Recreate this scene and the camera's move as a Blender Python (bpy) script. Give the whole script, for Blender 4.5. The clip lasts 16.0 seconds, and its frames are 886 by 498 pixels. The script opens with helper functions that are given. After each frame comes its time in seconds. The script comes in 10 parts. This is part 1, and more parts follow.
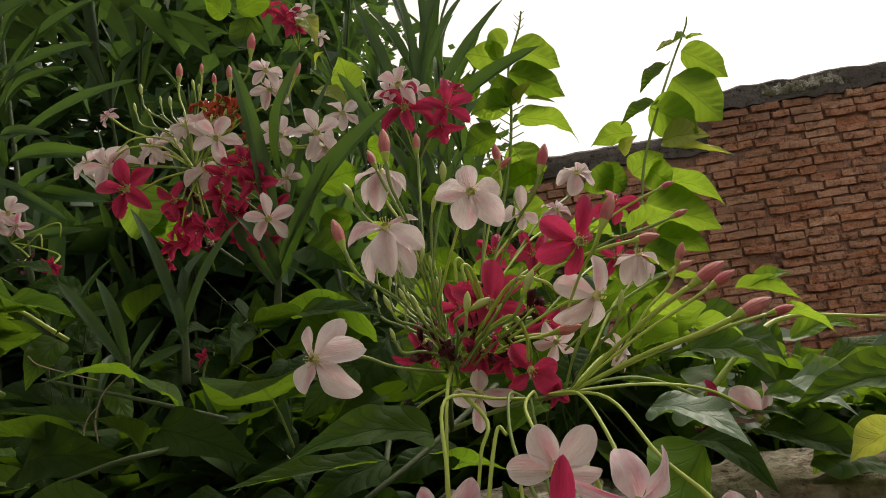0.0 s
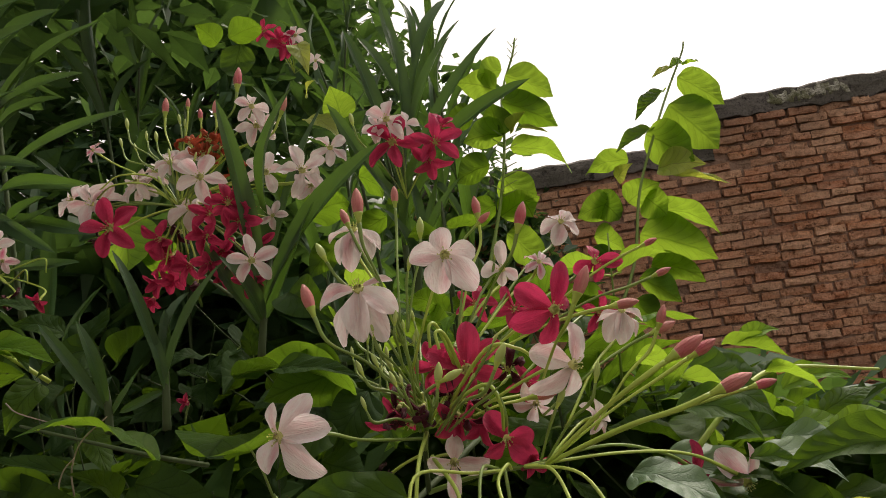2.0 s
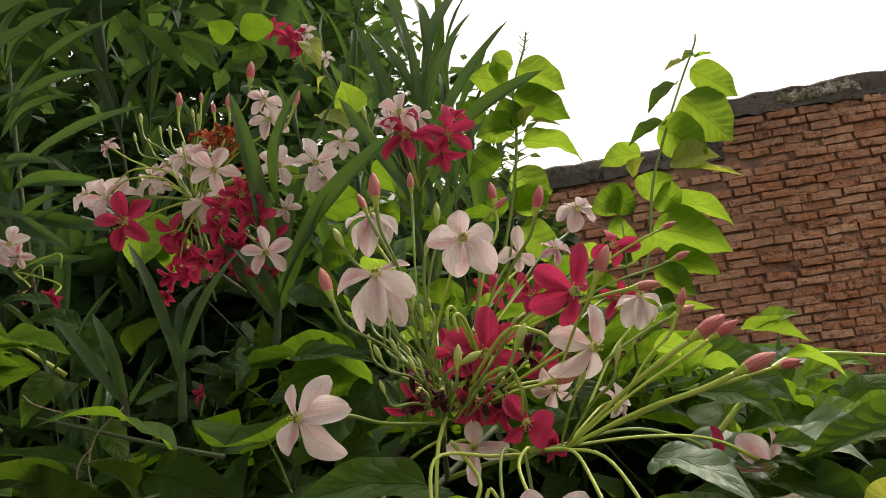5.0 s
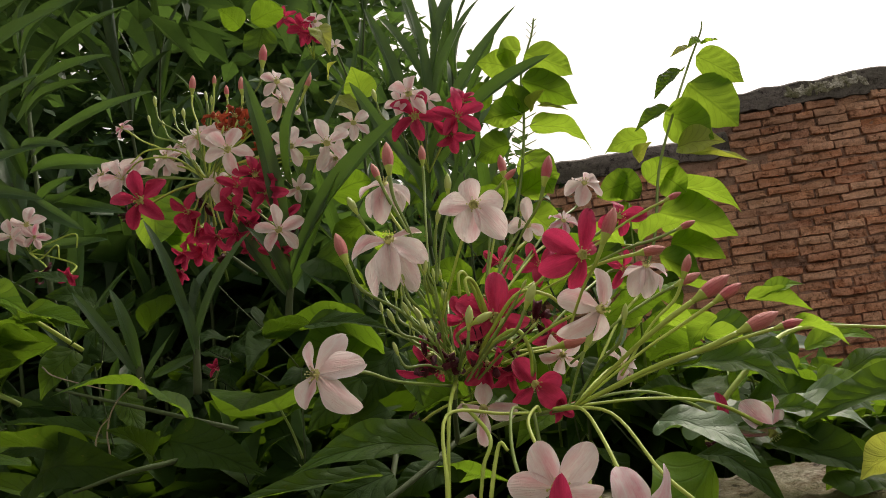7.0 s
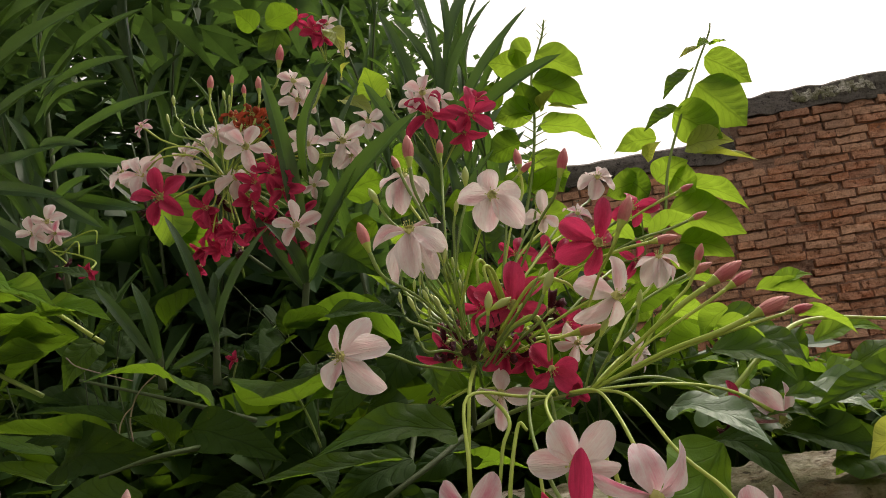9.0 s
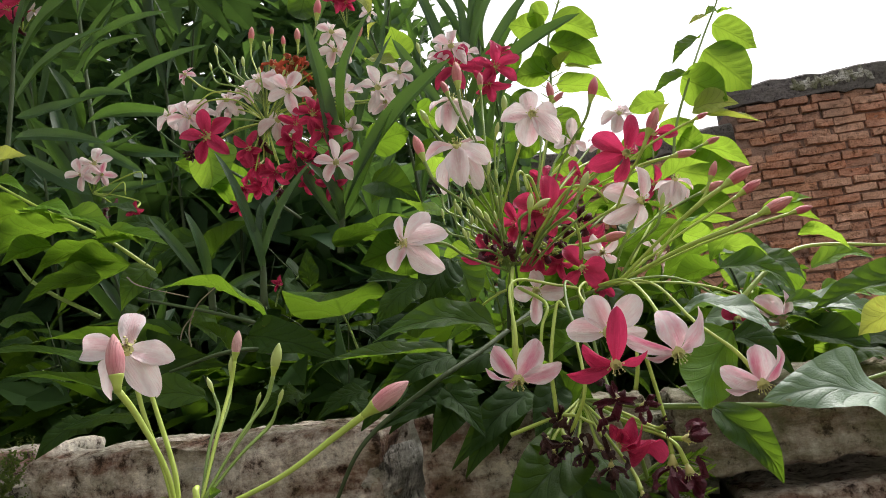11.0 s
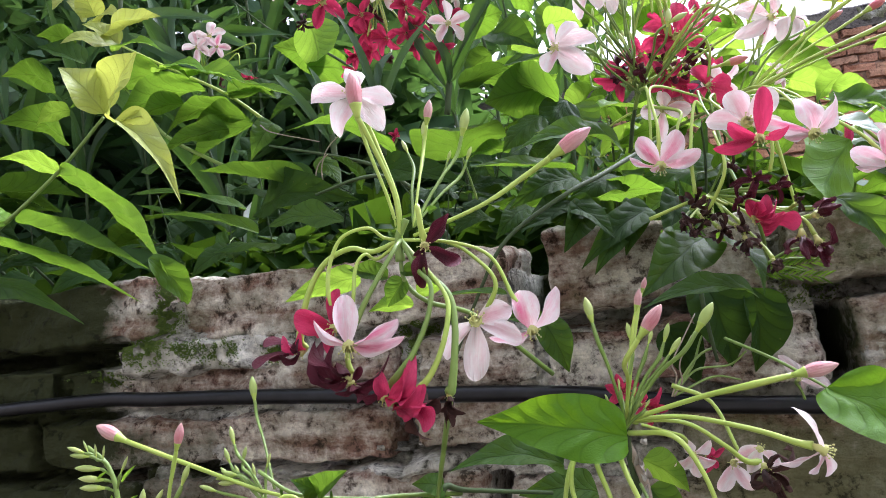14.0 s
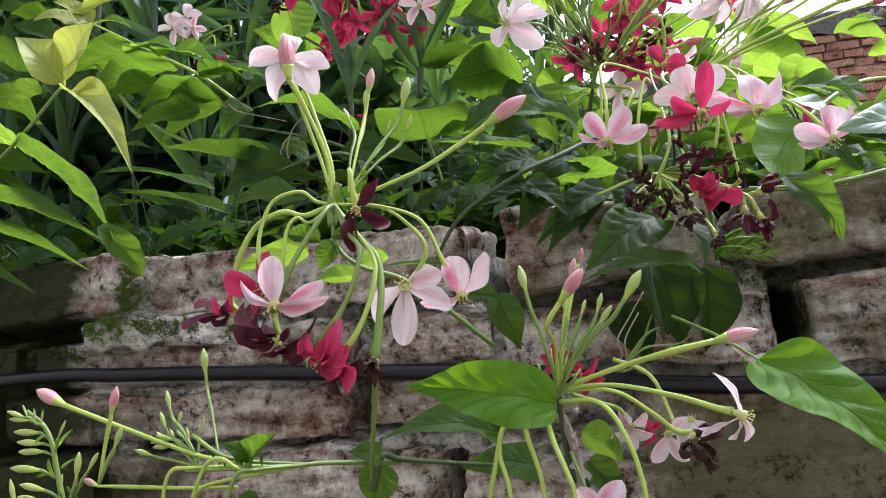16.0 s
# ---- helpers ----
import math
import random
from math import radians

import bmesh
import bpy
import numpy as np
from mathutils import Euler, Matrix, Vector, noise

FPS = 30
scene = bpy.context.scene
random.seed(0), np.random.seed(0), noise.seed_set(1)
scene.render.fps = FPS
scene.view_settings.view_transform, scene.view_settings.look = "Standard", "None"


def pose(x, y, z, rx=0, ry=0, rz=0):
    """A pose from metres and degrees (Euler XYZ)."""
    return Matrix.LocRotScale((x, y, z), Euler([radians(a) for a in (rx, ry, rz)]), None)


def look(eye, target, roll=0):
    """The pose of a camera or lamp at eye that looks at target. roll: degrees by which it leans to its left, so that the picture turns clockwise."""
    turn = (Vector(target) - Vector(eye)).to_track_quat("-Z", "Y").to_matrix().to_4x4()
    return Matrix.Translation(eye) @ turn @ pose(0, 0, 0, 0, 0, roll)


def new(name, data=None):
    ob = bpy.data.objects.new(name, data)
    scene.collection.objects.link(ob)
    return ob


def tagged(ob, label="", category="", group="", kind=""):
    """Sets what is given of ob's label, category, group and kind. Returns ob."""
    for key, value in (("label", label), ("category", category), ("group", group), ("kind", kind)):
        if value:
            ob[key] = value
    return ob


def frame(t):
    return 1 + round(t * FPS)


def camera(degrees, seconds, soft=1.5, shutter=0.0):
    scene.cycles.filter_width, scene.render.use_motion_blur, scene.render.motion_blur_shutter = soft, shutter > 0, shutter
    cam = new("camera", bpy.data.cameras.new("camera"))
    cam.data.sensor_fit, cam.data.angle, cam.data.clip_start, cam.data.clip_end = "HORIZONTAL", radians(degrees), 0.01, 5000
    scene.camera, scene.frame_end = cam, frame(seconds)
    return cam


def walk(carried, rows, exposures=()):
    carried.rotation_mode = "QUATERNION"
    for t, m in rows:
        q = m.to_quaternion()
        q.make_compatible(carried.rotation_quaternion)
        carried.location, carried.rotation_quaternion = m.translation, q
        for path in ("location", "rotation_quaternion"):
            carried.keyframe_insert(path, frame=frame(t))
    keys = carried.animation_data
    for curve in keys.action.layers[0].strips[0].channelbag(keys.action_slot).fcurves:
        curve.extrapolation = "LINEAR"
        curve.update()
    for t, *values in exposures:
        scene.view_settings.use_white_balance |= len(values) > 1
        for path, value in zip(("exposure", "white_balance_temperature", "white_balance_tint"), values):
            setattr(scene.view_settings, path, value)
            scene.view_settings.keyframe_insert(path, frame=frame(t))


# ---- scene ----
cam = camera(63.5, 16.0, soft=0.9)
PATH = [
    (0, (0.095, -0.361, 1.589), (-0.268, 1.566, 1.983), -8.3),
    (0.5, (0.101, -0.346, 1.599), (-0.266, 1.579, 1.997), -8.0),
    (1, (0.103, -0.348, 1.602), (-0.267, 1.576, 2.003), -8.0),
    (1.5, (0.109, -0.347, 1.61), (-0.263, 1.576, 2.015), -8.1),
    (2, (0.112, -0.354, 1.614), (-0.266, 1.567, 2.023), -8.2),
    (2.5, (0.107, -0.355, 1.615), (-0.292, 1.56, 2.029), -8.0),
    (3, (0.1, -0.356, 1.614), (-0.302, 1.559, 2.024), -8.0),
    (3.5, (0.098, -0.356, 1.613), (-0.305, 1.56, 2.022), -8.0),
    (4, (0.1, -0.352, 1.611), (-0.304, 1.564, 2.019), -8.0),
    (4.2, (0.104, -0.352, 1.611), (-0.303, 1.562, 2.025), -8.2),
    (6.3, (0.107, -0.352, 1.593), (-0.291, 1.562, 2.015), -8.5),
    (6.5, (0.106, -0.357, 1.592), (-0.306, 1.555, 2.008), -8.2),
    (7, (0.103, -0.359, 1.592), (-0.313, 1.553, 2.006), -8.2),
    (7.5, (0.098, -0.365, 1.589), (-0.322, 1.546, 2.005), -8.1),
    (8, (0.098, -0.364, 1.589), (-0.321, 1.547, 2.004), -8.1),
    (8.2, (0.098, -0.362, 1.589), (-0.325, 1.548, 2.004), -8.2),
    (10.3, (0.091, -0.397, 1.558), (-0.341, 1.5, 2.019), -7.8),
    (10.5, (0.086, -0.402, 1.553), (-0.333, 1.503, 1.999), -7.5),
    (11, (0.076, -0.41, 1.539), (-0.347, 1.504, 1.934), -7.2),
    (11.5, (0.061, -0.414, 1.524), (-0.384, 1.509, 1.846), -6.9),
    (12, (0.043, -0.427, 1.515), (-0.449, 1.49, 1.807), -6.6),
    (12.5, (0.037, -0.437, 1.51), (-0.468, 1.479, 1.781), -6.6),
    (13, (0.024, -0.451, 1.492), (-0.487, 1.462, 1.779), -6.1),
    (13.5, (0.022, -0.453, 1.478), (-0.517, 1.455, 1.743), -5.8),
    (14, (0.021, -0.454, 1.468), (-0.525, 1.453, 1.716), -5.7),
    (14.5, (0.02, -0.455, 1.464), (-0.526, 1.454, 1.704), -5.8),
    (15, (0.025, -0.458, 1.46), (-0.527, 1.449, 1.697), -5.6),
    (15.5, (0.036, -0.452, 1.45), (-0.509, 1.458, 1.682), -4.9),
    (16, (0.044, -0.446, 1.453), (-0.498, 1.464, 1.696), -4.8),
]
# the clip's camera opens up as it sinks towards the shaded wall
EXPOSURES = [(0.0, 0.64, 7350, 15), (1.0, 0.76, 7350, 15), (3.4, 0.89, 7350, 15), (4.0, 1.16, 7350, 15), (4.3, 1.14, 7350, 15), (6.2, 0.82, 7350, 15), (8.2, 0.88, 7350, 15), (10.3, 0.86, 7150, 15), (11.0, 1.36, 6450, 15), (11.6, 1.88, 5950, 17), (12.2, 2.15, 5550, 18), (13.0, 2.12, 5600, 20), (13.6, 2.22, 5650, 20), (14.5, 2.22, 5650, 20), (15.1, 2.18, 5650, 20), (15.5, 2.06, 5700, 20), (16.0, 2.05, 5700, 20)]
walk(cam, [(t, look(eye, target, roll)) for t, eye, target, roll in PATH], EXPOSURES)
SKY, SUN = 0.12, 1.2

# ---- light: a bright overcast sky with a weak, very soft sun ----
world = bpy.data.worlds.new("overcast_sky")
scene.world = world
world.use_nodes = True
wn, wl = world.node_tree.nodes, world.node_tree.links
sky = wn.new("ShaderNodeTexSky")
sky.sky_type = "NISHITA"
sky.sun_disc = False
sky.sun_elevation = radians(58)
sky.sun_rotation = radians(35)
sky.dust_density = 4.0
sky_grey = wn.new("ShaderNodeHueSaturation")
sky_grey.inputs["Saturation"].default_value = 0.12
wl.new(sky.outputs[0], sky_grey.inputs["Color"])
wl.new(sky_grey.outputs[0], wn["Background"].inputs["Color"])
wn["Background"].inputs["Strength"].default_value = SKY
sun = new("sun", bpy.data.lights.new("sun", "SUN"))
sun.data.energy, sun.data.angle, sun.data.color = SUN, radians(25), (1.0, 0.96, 0.9)
sun.matrix_world = look((2.0, 2.8, 6.0), (0, 0, 1.5))

# ---- materials ----


def nodes_of(name):
    m = bpy.data.materials.new(name)
    m.use_nodes = True
    return m, m.node_tree.nodes, m.node_tree.links, m.node_tree.nodes["Principled BSDF"]


def ramp(n, stops, interpolation="LINEAR"):
    r = n.new("ShaderNodeValToRGB")
    r.color_ramp.interpolation = interpolation
    els = r.color_ramp.elements
    while len(els) < len(stops):
        els.new(0.5)
    for el, (pos, col) in zip(els, stops):
        el.position, el.color = pos, (*col, 1)
    return r


def mixed(n, l, fac, a, b, blend="MIX"):
    m = n.new("ShaderNodeMix")
    m.data_type, m.blend_type = "RGBA", blend
    for sock, v in ((m.inputs[0], fac), (m.inputs[6], a), (m.inputs[7], b)):
        if isinstance(v, (int, float)):
            sock.default_value = v
        elif isinstance(v, tuple):
            sock.default_value = (*v, 1)
        else:
            l.new(v, sock)
    return m.outputs[2]


def maths(n, l, op, a, b=0.0, clamp=False):
    m = n.new("ShaderNodeMath")
    m.operation, m.use_clamp = op, clamp
    for sock, v in ((m.inputs[0], a), (m.inputs[1], b)):
        if isinstance(v, (int, float)):
            sock.default_value = v
        else:
            l.new(v, sock)
    return m.outputs[0]


def noise_of(n, l, coord, scale, detail=4, rough=0.55):
    t = n.new("ShaderNodeTexNoise")
    t.inputs["Scale"].default_value, t.inputs["Detail"].default_value, t.inputs["Roughness"].default_value = scale, detail, rough
    l.new(coord, t.inputs["Vector"])
    return t.outputs["Fac"]


def bumped(n, l, height, strength, distance):
    b = n.new("ShaderNodeBump")
    b.inputs["Strength"].default_value, b.inputs["Distance"].default_value = strength, distance
    l.new(height, b.inputs["Height"])
    return b.outputs[0]


def leaf_material(name, dark, light, glow, veins=6.5, rough=0.36, through_light=0.45, ribs=1.0, sheen=0.55, rib_tone=0.5):
    """A leaf blade: midrib and side veins in relief, blotches, a sheen, and light that shines through."""
    m, n, l, p = nodes_of(name)
    tc = n.new("ShaderNodeTexCoord").outputs["Object"]
    sep = n.new("ShaderNodeSeparateXYZ")
    l.new(tc, sep.inputs[0])
    across = maths(n, l, "ABSOLUTE", sep.outputs[0])
    warp = noise_of(n, l, tc, 5.0, 2)
    bend = maths(n, l, "MULTIPLY", maths(n, l, "POWER", maths(n, l, "ADD", across, 0.02), 0.8), 1.0)
    slant = maths(n, l, "SUBTRACT", maths(n, l, "ADD", sep.outputs[1], maths(n, l, "MULTIPLY", warp, 0.0)), bend)
    slant = maths(n, l, "ADD", slant, maths(n, l, "MULTIPLY", maths(n, l, "MULTIPLY", across, across), 1.1))
    net = n.new("ShaderNodeTexVoronoi")
    net.feature = "DISTANCE_TO_EDGE"
    net.inputs["Scale"].default_value = 24.0
    l.new(tc, net.inputs["Vector"])
    mesh_line = maths(n, l, "SUBTRACT", 1.0, maths(n, l, "MULTIPLY", net.outputs["Distance"], 9.0), True)
    wave = maths(n, l, "SINE", maths(n, l, "MULTIPLY", slant, veins * 6.283))
    half = n.new("ShaderNodeMath")
    half.operation = "MULTIPLY_ADD"
    l.new(wave, half.inputs[0])
    half.inputs[1].default_value, half.inputs[2].default_value = 0.5, 0.5
    side = maths(n, l, "POWER", half.outputs[0], 20.0)
    mid = maths(n, l, "SUBTRACT", 1.0, maths(n, l, "MULTIPLY", across, 34.0), True)
    vein = maths(n, l, "MAXIMUM", maths(n, l, "MULTIPLY", side, 0.55 * ribs), mid)
    vein = maths(n, l, "MAXIMUM", vein, maths(n, l, "MULTIPLY", mesh_line, 0.2 * ribs))
    info = n.new("ShaderNodeObjectInfo").outputs["Random"]
    geo = n.new("ShaderNodeNewGeometry").outputs["Position"]
    blot = noise_of(n, l, geo, 60.0, 3)
    fine = noise_of(n, l, tc, 55.0, 3)
    shade = maths(n, l, "MULTIPLY_ADD", info, 0.55)
    shade.node.inputs[2].default_value = -0.05
    shade = maths(n, l, "ADD", shade, maths(n, l, "MULTIPLY", blot, 0.5), True)
    col = mixed(n, l, shade, dark, light)
    col = mixed(n, l, maths(n, l, "MULTIPLY", vein, 0.5), col, tuple(c * rib_tone for c in dark))
    spots = maths(n, l, "GREATER_THAN", noise_of(n, l, geo, 210.0, 2), 0.735)
    col = mixed(n, l, maths(n, l, "MULTIPLY", spots, 0.6), col, (0.14, 0.10, 0.03))
    l.new(col, p.inputs["Base Color"])
    l.new(maths(n, l, "MULTIPLY_ADD", fine, 0.25), p.inputs["Roughness"])
    p.inputs["Roughness"].links[0].from_node.inputs[2].default_value = rough - 0.1
    p.inputs["Specular IOR Level"].default_value = sheen
    height = maths(n, l, "SUBTRACT", maths(n, l, "MULTIPLY", fine, 0.35), vein)
    nor = bumped(n, l, height, 0.6, 0.0005)
    l.new(nor, p.inputs["Normal"])
    tr = n.new("ShaderNodeBsdfTranslucent")
    tcol = mixed(n, l, shade, tuple(c * 0.6 for c in glow), tuple(c * 1.1 for c in glow))
    tcol = mixed(n, l, maths(n, l, "MULTIPLY", vein, 0.85), tcol, tuple(c * 0.5 for c in glow))
    l.new(tcol, tr.inputs["Color"])
    l.new(nor, tr.inputs["Normal"])
    mix = n.new("ShaderNodeMixShader")
    mix.inputs[0].default_value = through_light
    l.new(p.outputs[0], mix.inputs[1])
    l.new(tr.outputs[0], mix.inputs[2])
    l.new(mix.outputs[0], n["Material Output"].inputs["Surface"])
    return m


def petal_material(name, base, blush, amount, rough=0.55, through_light=0.4, margin=0.0):
    """A petal: fine veins that run lengthwise, a blush that fills one flank or the middle band, a paler rim, light shining through."""
    m, n, l, p = nodes_of(name)
    tc = n.new("ShaderNodeTexCoord").outputs["Object"]
    sep = n.new("ShaderNodeSeparateXYZ")
    l.new(tc, sep.inputs[0])
    info = n.new("ShaderNodeObjectInfo").outputs["Random"]
    lines = n.new("ShaderNodeMapping")
    lines.inputs["Scale"].default_value = (26, 1.4, 3)
    l.new(tc, lines.inputs["Vector"])
    streak = noise_of(n, l, lines.outputs[0], 1.0, 4, 0.65)
    off = maths(n, l, "SUBTRACT", sep.outputs[0], maths(n, l, "MULTIPLY", maths(n, l, "SUBTRACT", info, 0.5), 0.55))
    band = maths(n, l, "SUBTRACT", 1.0, maths(n, l, "POWER", maths(n, l, "MULTIPLY", maths(n, l, "ABSOLUTE", off), 3.4), 2.0), True)
    along = maths(n, l, "SUBTRACT", 1.1, maths(n, l, "MULTIPLY", maths(n, l, "ABSOLUTE", maths(n, l, "SUBTRACT", sep.outputs[1], 0.45)), 1.5), True)
    soft = noise_of(n, l, tc, 4.5, 3)
    other = maths(n, l, "FRACT", maths(n, l, "MULTIPLY", info, 7.31))
    fac = maths(n, l, "MULTIPLY", maths(n, l, "MULTIPLY", band, along), maths(n, l, "ADD", maths(n, l, "MULTIPLY", other, 0.9), 0.15))
    fac = maths(n, l, "ADD", fac, maths(n, l, "MULTIPLY", maths(n, l, "SUBTRACT", soft, 0.40), 1.0))
    fac = maths(n, l, "MULTIPLY", fac, amount, True)
    fac = maths(n, l, "ADD", fac, maths(n, l, "MULTIPLY", maths(n, l, "SUBTRACT", streak, 0.5), 0.85 * min(1.0, amount + 0.2)), True)
    col = mixed(n, l, fac, base, blush)
    if margin:
        edge = maths(n, l, "MULTIPLY", maths(n, l, "SUBTRACT", maths(n, l, "ABSOLUTE", sep.outputs[0]), 0.30), 6.0, True)
        col = mixed(n, l, maths(n, l, "MULTIPLY", edge, margin), col, (0.82, 0.76, 0.75))
    l.new(col, p.inputs["Base Color"])
    p.inputs["Roughness"].default_value = rough
    p.inputs["Specular IOR Level"].default_value = 0.3
    nor = bumped(n, l, maths(n, l, "ADD", streak, maths(n, l, "MULTIPLY", soft, 0.4)), 0.8, 0.0016)
    l.new(nor, p.inputs["Normal"])
    tr = n.new("ShaderNodeBsdfTranslucent")
    l.new(mixed(n, l, 0.3, col, col, "MULTIPLY"), tr.inputs["Color"])
    l.new(nor, tr.inputs["Normal"])
    mix = n.new("ShaderNodeMixShader")
    mix.inputs[0].default_value = through_light
    l.new(p.outputs[0], mix.inputs[1])
    l.new(tr.outputs[0], mix.inputs[2])
    l.new(mix.outputs[0], n["Material Output"].inputs["Surface"])
    return m


def stalk_material(name, a, b, rough=0.45):
    m, n, l, p = nodes_of(name)
    geo = n.new("ShaderNodeNewGeometry").outputs["Position"]
    info = n.new("ShaderNodeObjectInfo").outputs["Random"]
    big = maths(n, l, "ADD", maths(n, l, "MULTIPLY", noise_of(n, l, geo, 45.0, 3), 0.7), maths(n, l, "MULTIPLY", info, 0.35), True)
    l.new(mixed(n, l, big, a, b), p.inputs["Base Color"])
    p.inputs["Roughness"].default_value = rough
    l.new(bumped(n, l, noise_of(n, l, geo, 1800.0, 2), 0.25, 0.0004), p.inputs["Normal"])
    p.inputs["Subsurface Weight"].default_value = 0.0
    return m


def brick_material(name, tones, film, film_amount, moss_amount, scale=1.0, sharp=1.0, green=0.0, algae_and_shade=0.0, soot=None, bare=0.0):
    """Fired clay: tone by brick, sandy grain, a pale weathered film worn through in streaks, pits, algae in patches; soot: height below which the stain of the wall top thins out; bare: more of the clay laid open."""
    m, n, l, p = nodes_of(name)
    geo = n.new("ShaderNodeNewGeometry")
    pos = geo.outputs["Position"]
    info = n.new("ShaderNodeObjectInfo").outputs["Random"]
    isle = geo.outputs["Random Per Island"]
    pick = maths(n, l, "FRACT", maths(n, l, "ADD", info, isle))
    tone = ramp(n, [(i / (len(tones) - 1), c) for i, c in enumerate(tones)])
    l.new(pick, tone.inputs[0])
    layers = n.new("ShaderNodeMapping")
    layers.inputs["Scale"].default_value = (0.45, 0.45, 1.5)
    l.new(pos, layers.inputs["Vector"])
    lay = layers.outputs[0]
    spread = n.new("ShaderNodeSeparateXYZ")
    l.new(pos, spread.inputs[0])
    grain = noise_of(n, l, pos, 300.0 * scale, 5, 0.75)
    mid = noise_of(n, l, pos, 95.0 * scale, 6, 0.7)
    blot = noise_of(n, l, lay, 34.0 * scale, 8, 0.7)
    beds = n.new("ShaderNodeMapping")
    beds.inputs["Scale"].default_value = (9.0 * scale, 9.0 * scale, 46.0 * scale)
    l.new(pos, beds.inputs["Vector"])
    band = noise_of(n, l, beds.outputs[0], 1.0, 7, 0.62)
    wide = noise_of(n, l, pos, 8.0 * scale, 6, 0.65)
    col = tone.outputs[0]
    worn = ramp(n, [(0.405 + bare, (0, 0, 0)), (0.525 + bare, (1, 1, 1))])
    l.new(maths(n, l, "ADD", maths(n, l, "MULTIPLY", band, 0.5), maths(n, l, "ADD", maths(n, l, "MULTIPLY", blot, 0.2), maths(n, l, "MULTIPLY", mid, 0.3))), worn.inputs[0])
    col = mixed(n, l, maths(n, l, "MULTIPLY", worn.outputs[0], film_amount), col, film)
    speck = ramp(n, [(0.36, (0.25, 0.25, 0.25)), (0.47, (0.92, 0.92, 0.92)), (0.64, (1.5, 1.5, 1.5))])
    l.new(maths(n, l, "ADD", maths(n, l, "MULTIPLY", grain, 0.55), maths(n, l, "MULTIPLY", mid, 0.45)), speck.inputs[0])
    col = mixed(n, l, sharp, col, speck.outputs[0], "MULTIPLY")
    algae = ramp(n, [(0.46, (0, 0, 0)), (0.62, (1, 1, 1))])
    dark_mask = maths(n, l, "ADD", maths(n, l, "MULTIPLY", wide, 0.7), maths(n, l, "MULTIPLY", mid, 0.3))
    if algae_and_shade:
        # algae at the left end, leaf shade put into its colour, and low down
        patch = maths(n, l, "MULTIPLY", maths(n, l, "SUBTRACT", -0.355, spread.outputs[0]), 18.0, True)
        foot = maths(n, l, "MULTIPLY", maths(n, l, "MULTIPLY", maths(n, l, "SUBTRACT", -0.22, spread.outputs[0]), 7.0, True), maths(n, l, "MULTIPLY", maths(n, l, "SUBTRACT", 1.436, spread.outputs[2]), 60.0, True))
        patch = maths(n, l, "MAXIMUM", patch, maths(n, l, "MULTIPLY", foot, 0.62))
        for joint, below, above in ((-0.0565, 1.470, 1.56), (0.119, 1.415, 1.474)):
            # blackened round the open upright joints
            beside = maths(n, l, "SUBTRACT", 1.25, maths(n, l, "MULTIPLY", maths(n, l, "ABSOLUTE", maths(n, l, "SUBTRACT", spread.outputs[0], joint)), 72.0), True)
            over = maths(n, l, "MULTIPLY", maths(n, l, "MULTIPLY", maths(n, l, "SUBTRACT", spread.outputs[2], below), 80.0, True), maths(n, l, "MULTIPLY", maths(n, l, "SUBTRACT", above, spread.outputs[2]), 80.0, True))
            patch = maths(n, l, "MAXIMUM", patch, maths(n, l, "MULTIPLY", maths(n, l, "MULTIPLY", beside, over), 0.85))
        dark_mask = maths(n, l, "ADD", dark_mask, maths(n, l, "MULTIPLY", maths(n, l, "SUBTRACT", patch, 0.30), 0.42 * algae_and_shade))
    l.new(dark_mask, algae.inputs[0])
    if green:
        film_green = ramp(n, [(0.47, (0, 0, 0)), (0.68, (1, 1, 1))])
        grown = maths(n, l, "ADD", maths(n, l, "MULTIPLY", noise_of(n, l, pos, 13.0, 5, 0.7), 0.75), maths(n, l, "MULTIPLY", grain, 0.25))
        low = maths(n, l, "MULTIPLY", maths(n, l, "MULTIPLY", maths(n, l, "ADD", spread.outputs[0], 0.02), 9.0, True), maths(n, l, "MULTIPLY", maths(n, l, "SUBTRACT", 1.425, spread.outputs[2]), 25.0, True))
        high = maths(n, l, "MULTIPLY", maths(n, l, "MULTIPLY", maths(n, l, "SUBTRACT", spread.outputs[0], 0.01), 16.0, True), maths(n, l, "MULTIPLY", maths(n, l, "SUBTRACT", spread.outputs[2], 1.470), 60.0, True))
        grown = maths(n, l, "ADD", grown, maths(n, l, "MULTIPLY", maths(n, l, "ADD", low, maths(n, l, "MULTIPLY", high, 0.5)), 0.26 * algae_and_shade))
        l.new(grown, film_green.inputs[0])
        col = mixed(n, l, maths(n, l, "MULTIPLY", film_green.outputs[0], green), col, (0.118, 0.120, 0.054))
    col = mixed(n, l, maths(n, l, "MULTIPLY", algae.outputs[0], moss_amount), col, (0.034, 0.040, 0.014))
    if soot is not None:
        stain = maths(n, l, "ADD", maths(n, l, "MULTIPLY", maths(n, l, "SUBTRACT", spread.outputs[2], soot), 2.2), maths(n, l, "MULTIPLY", maths(n, l, "SUBTRACT", noise_of(n, l, pos, 2.6, 6, 0.65), 0.5), 3.2))
        col = mixed(n, l, maths(n, l, "MULTIPLY", maths(n, l, "ADD", stain, 0.25, True), 0.62), col, (0.10, 0.075, 0.06))
    pits = ramp(n, [(0.36, (0.18, 0.17, 0.15)), (0.43, (1, 1, 1))])
    l.new(mid, pits.inputs[0])
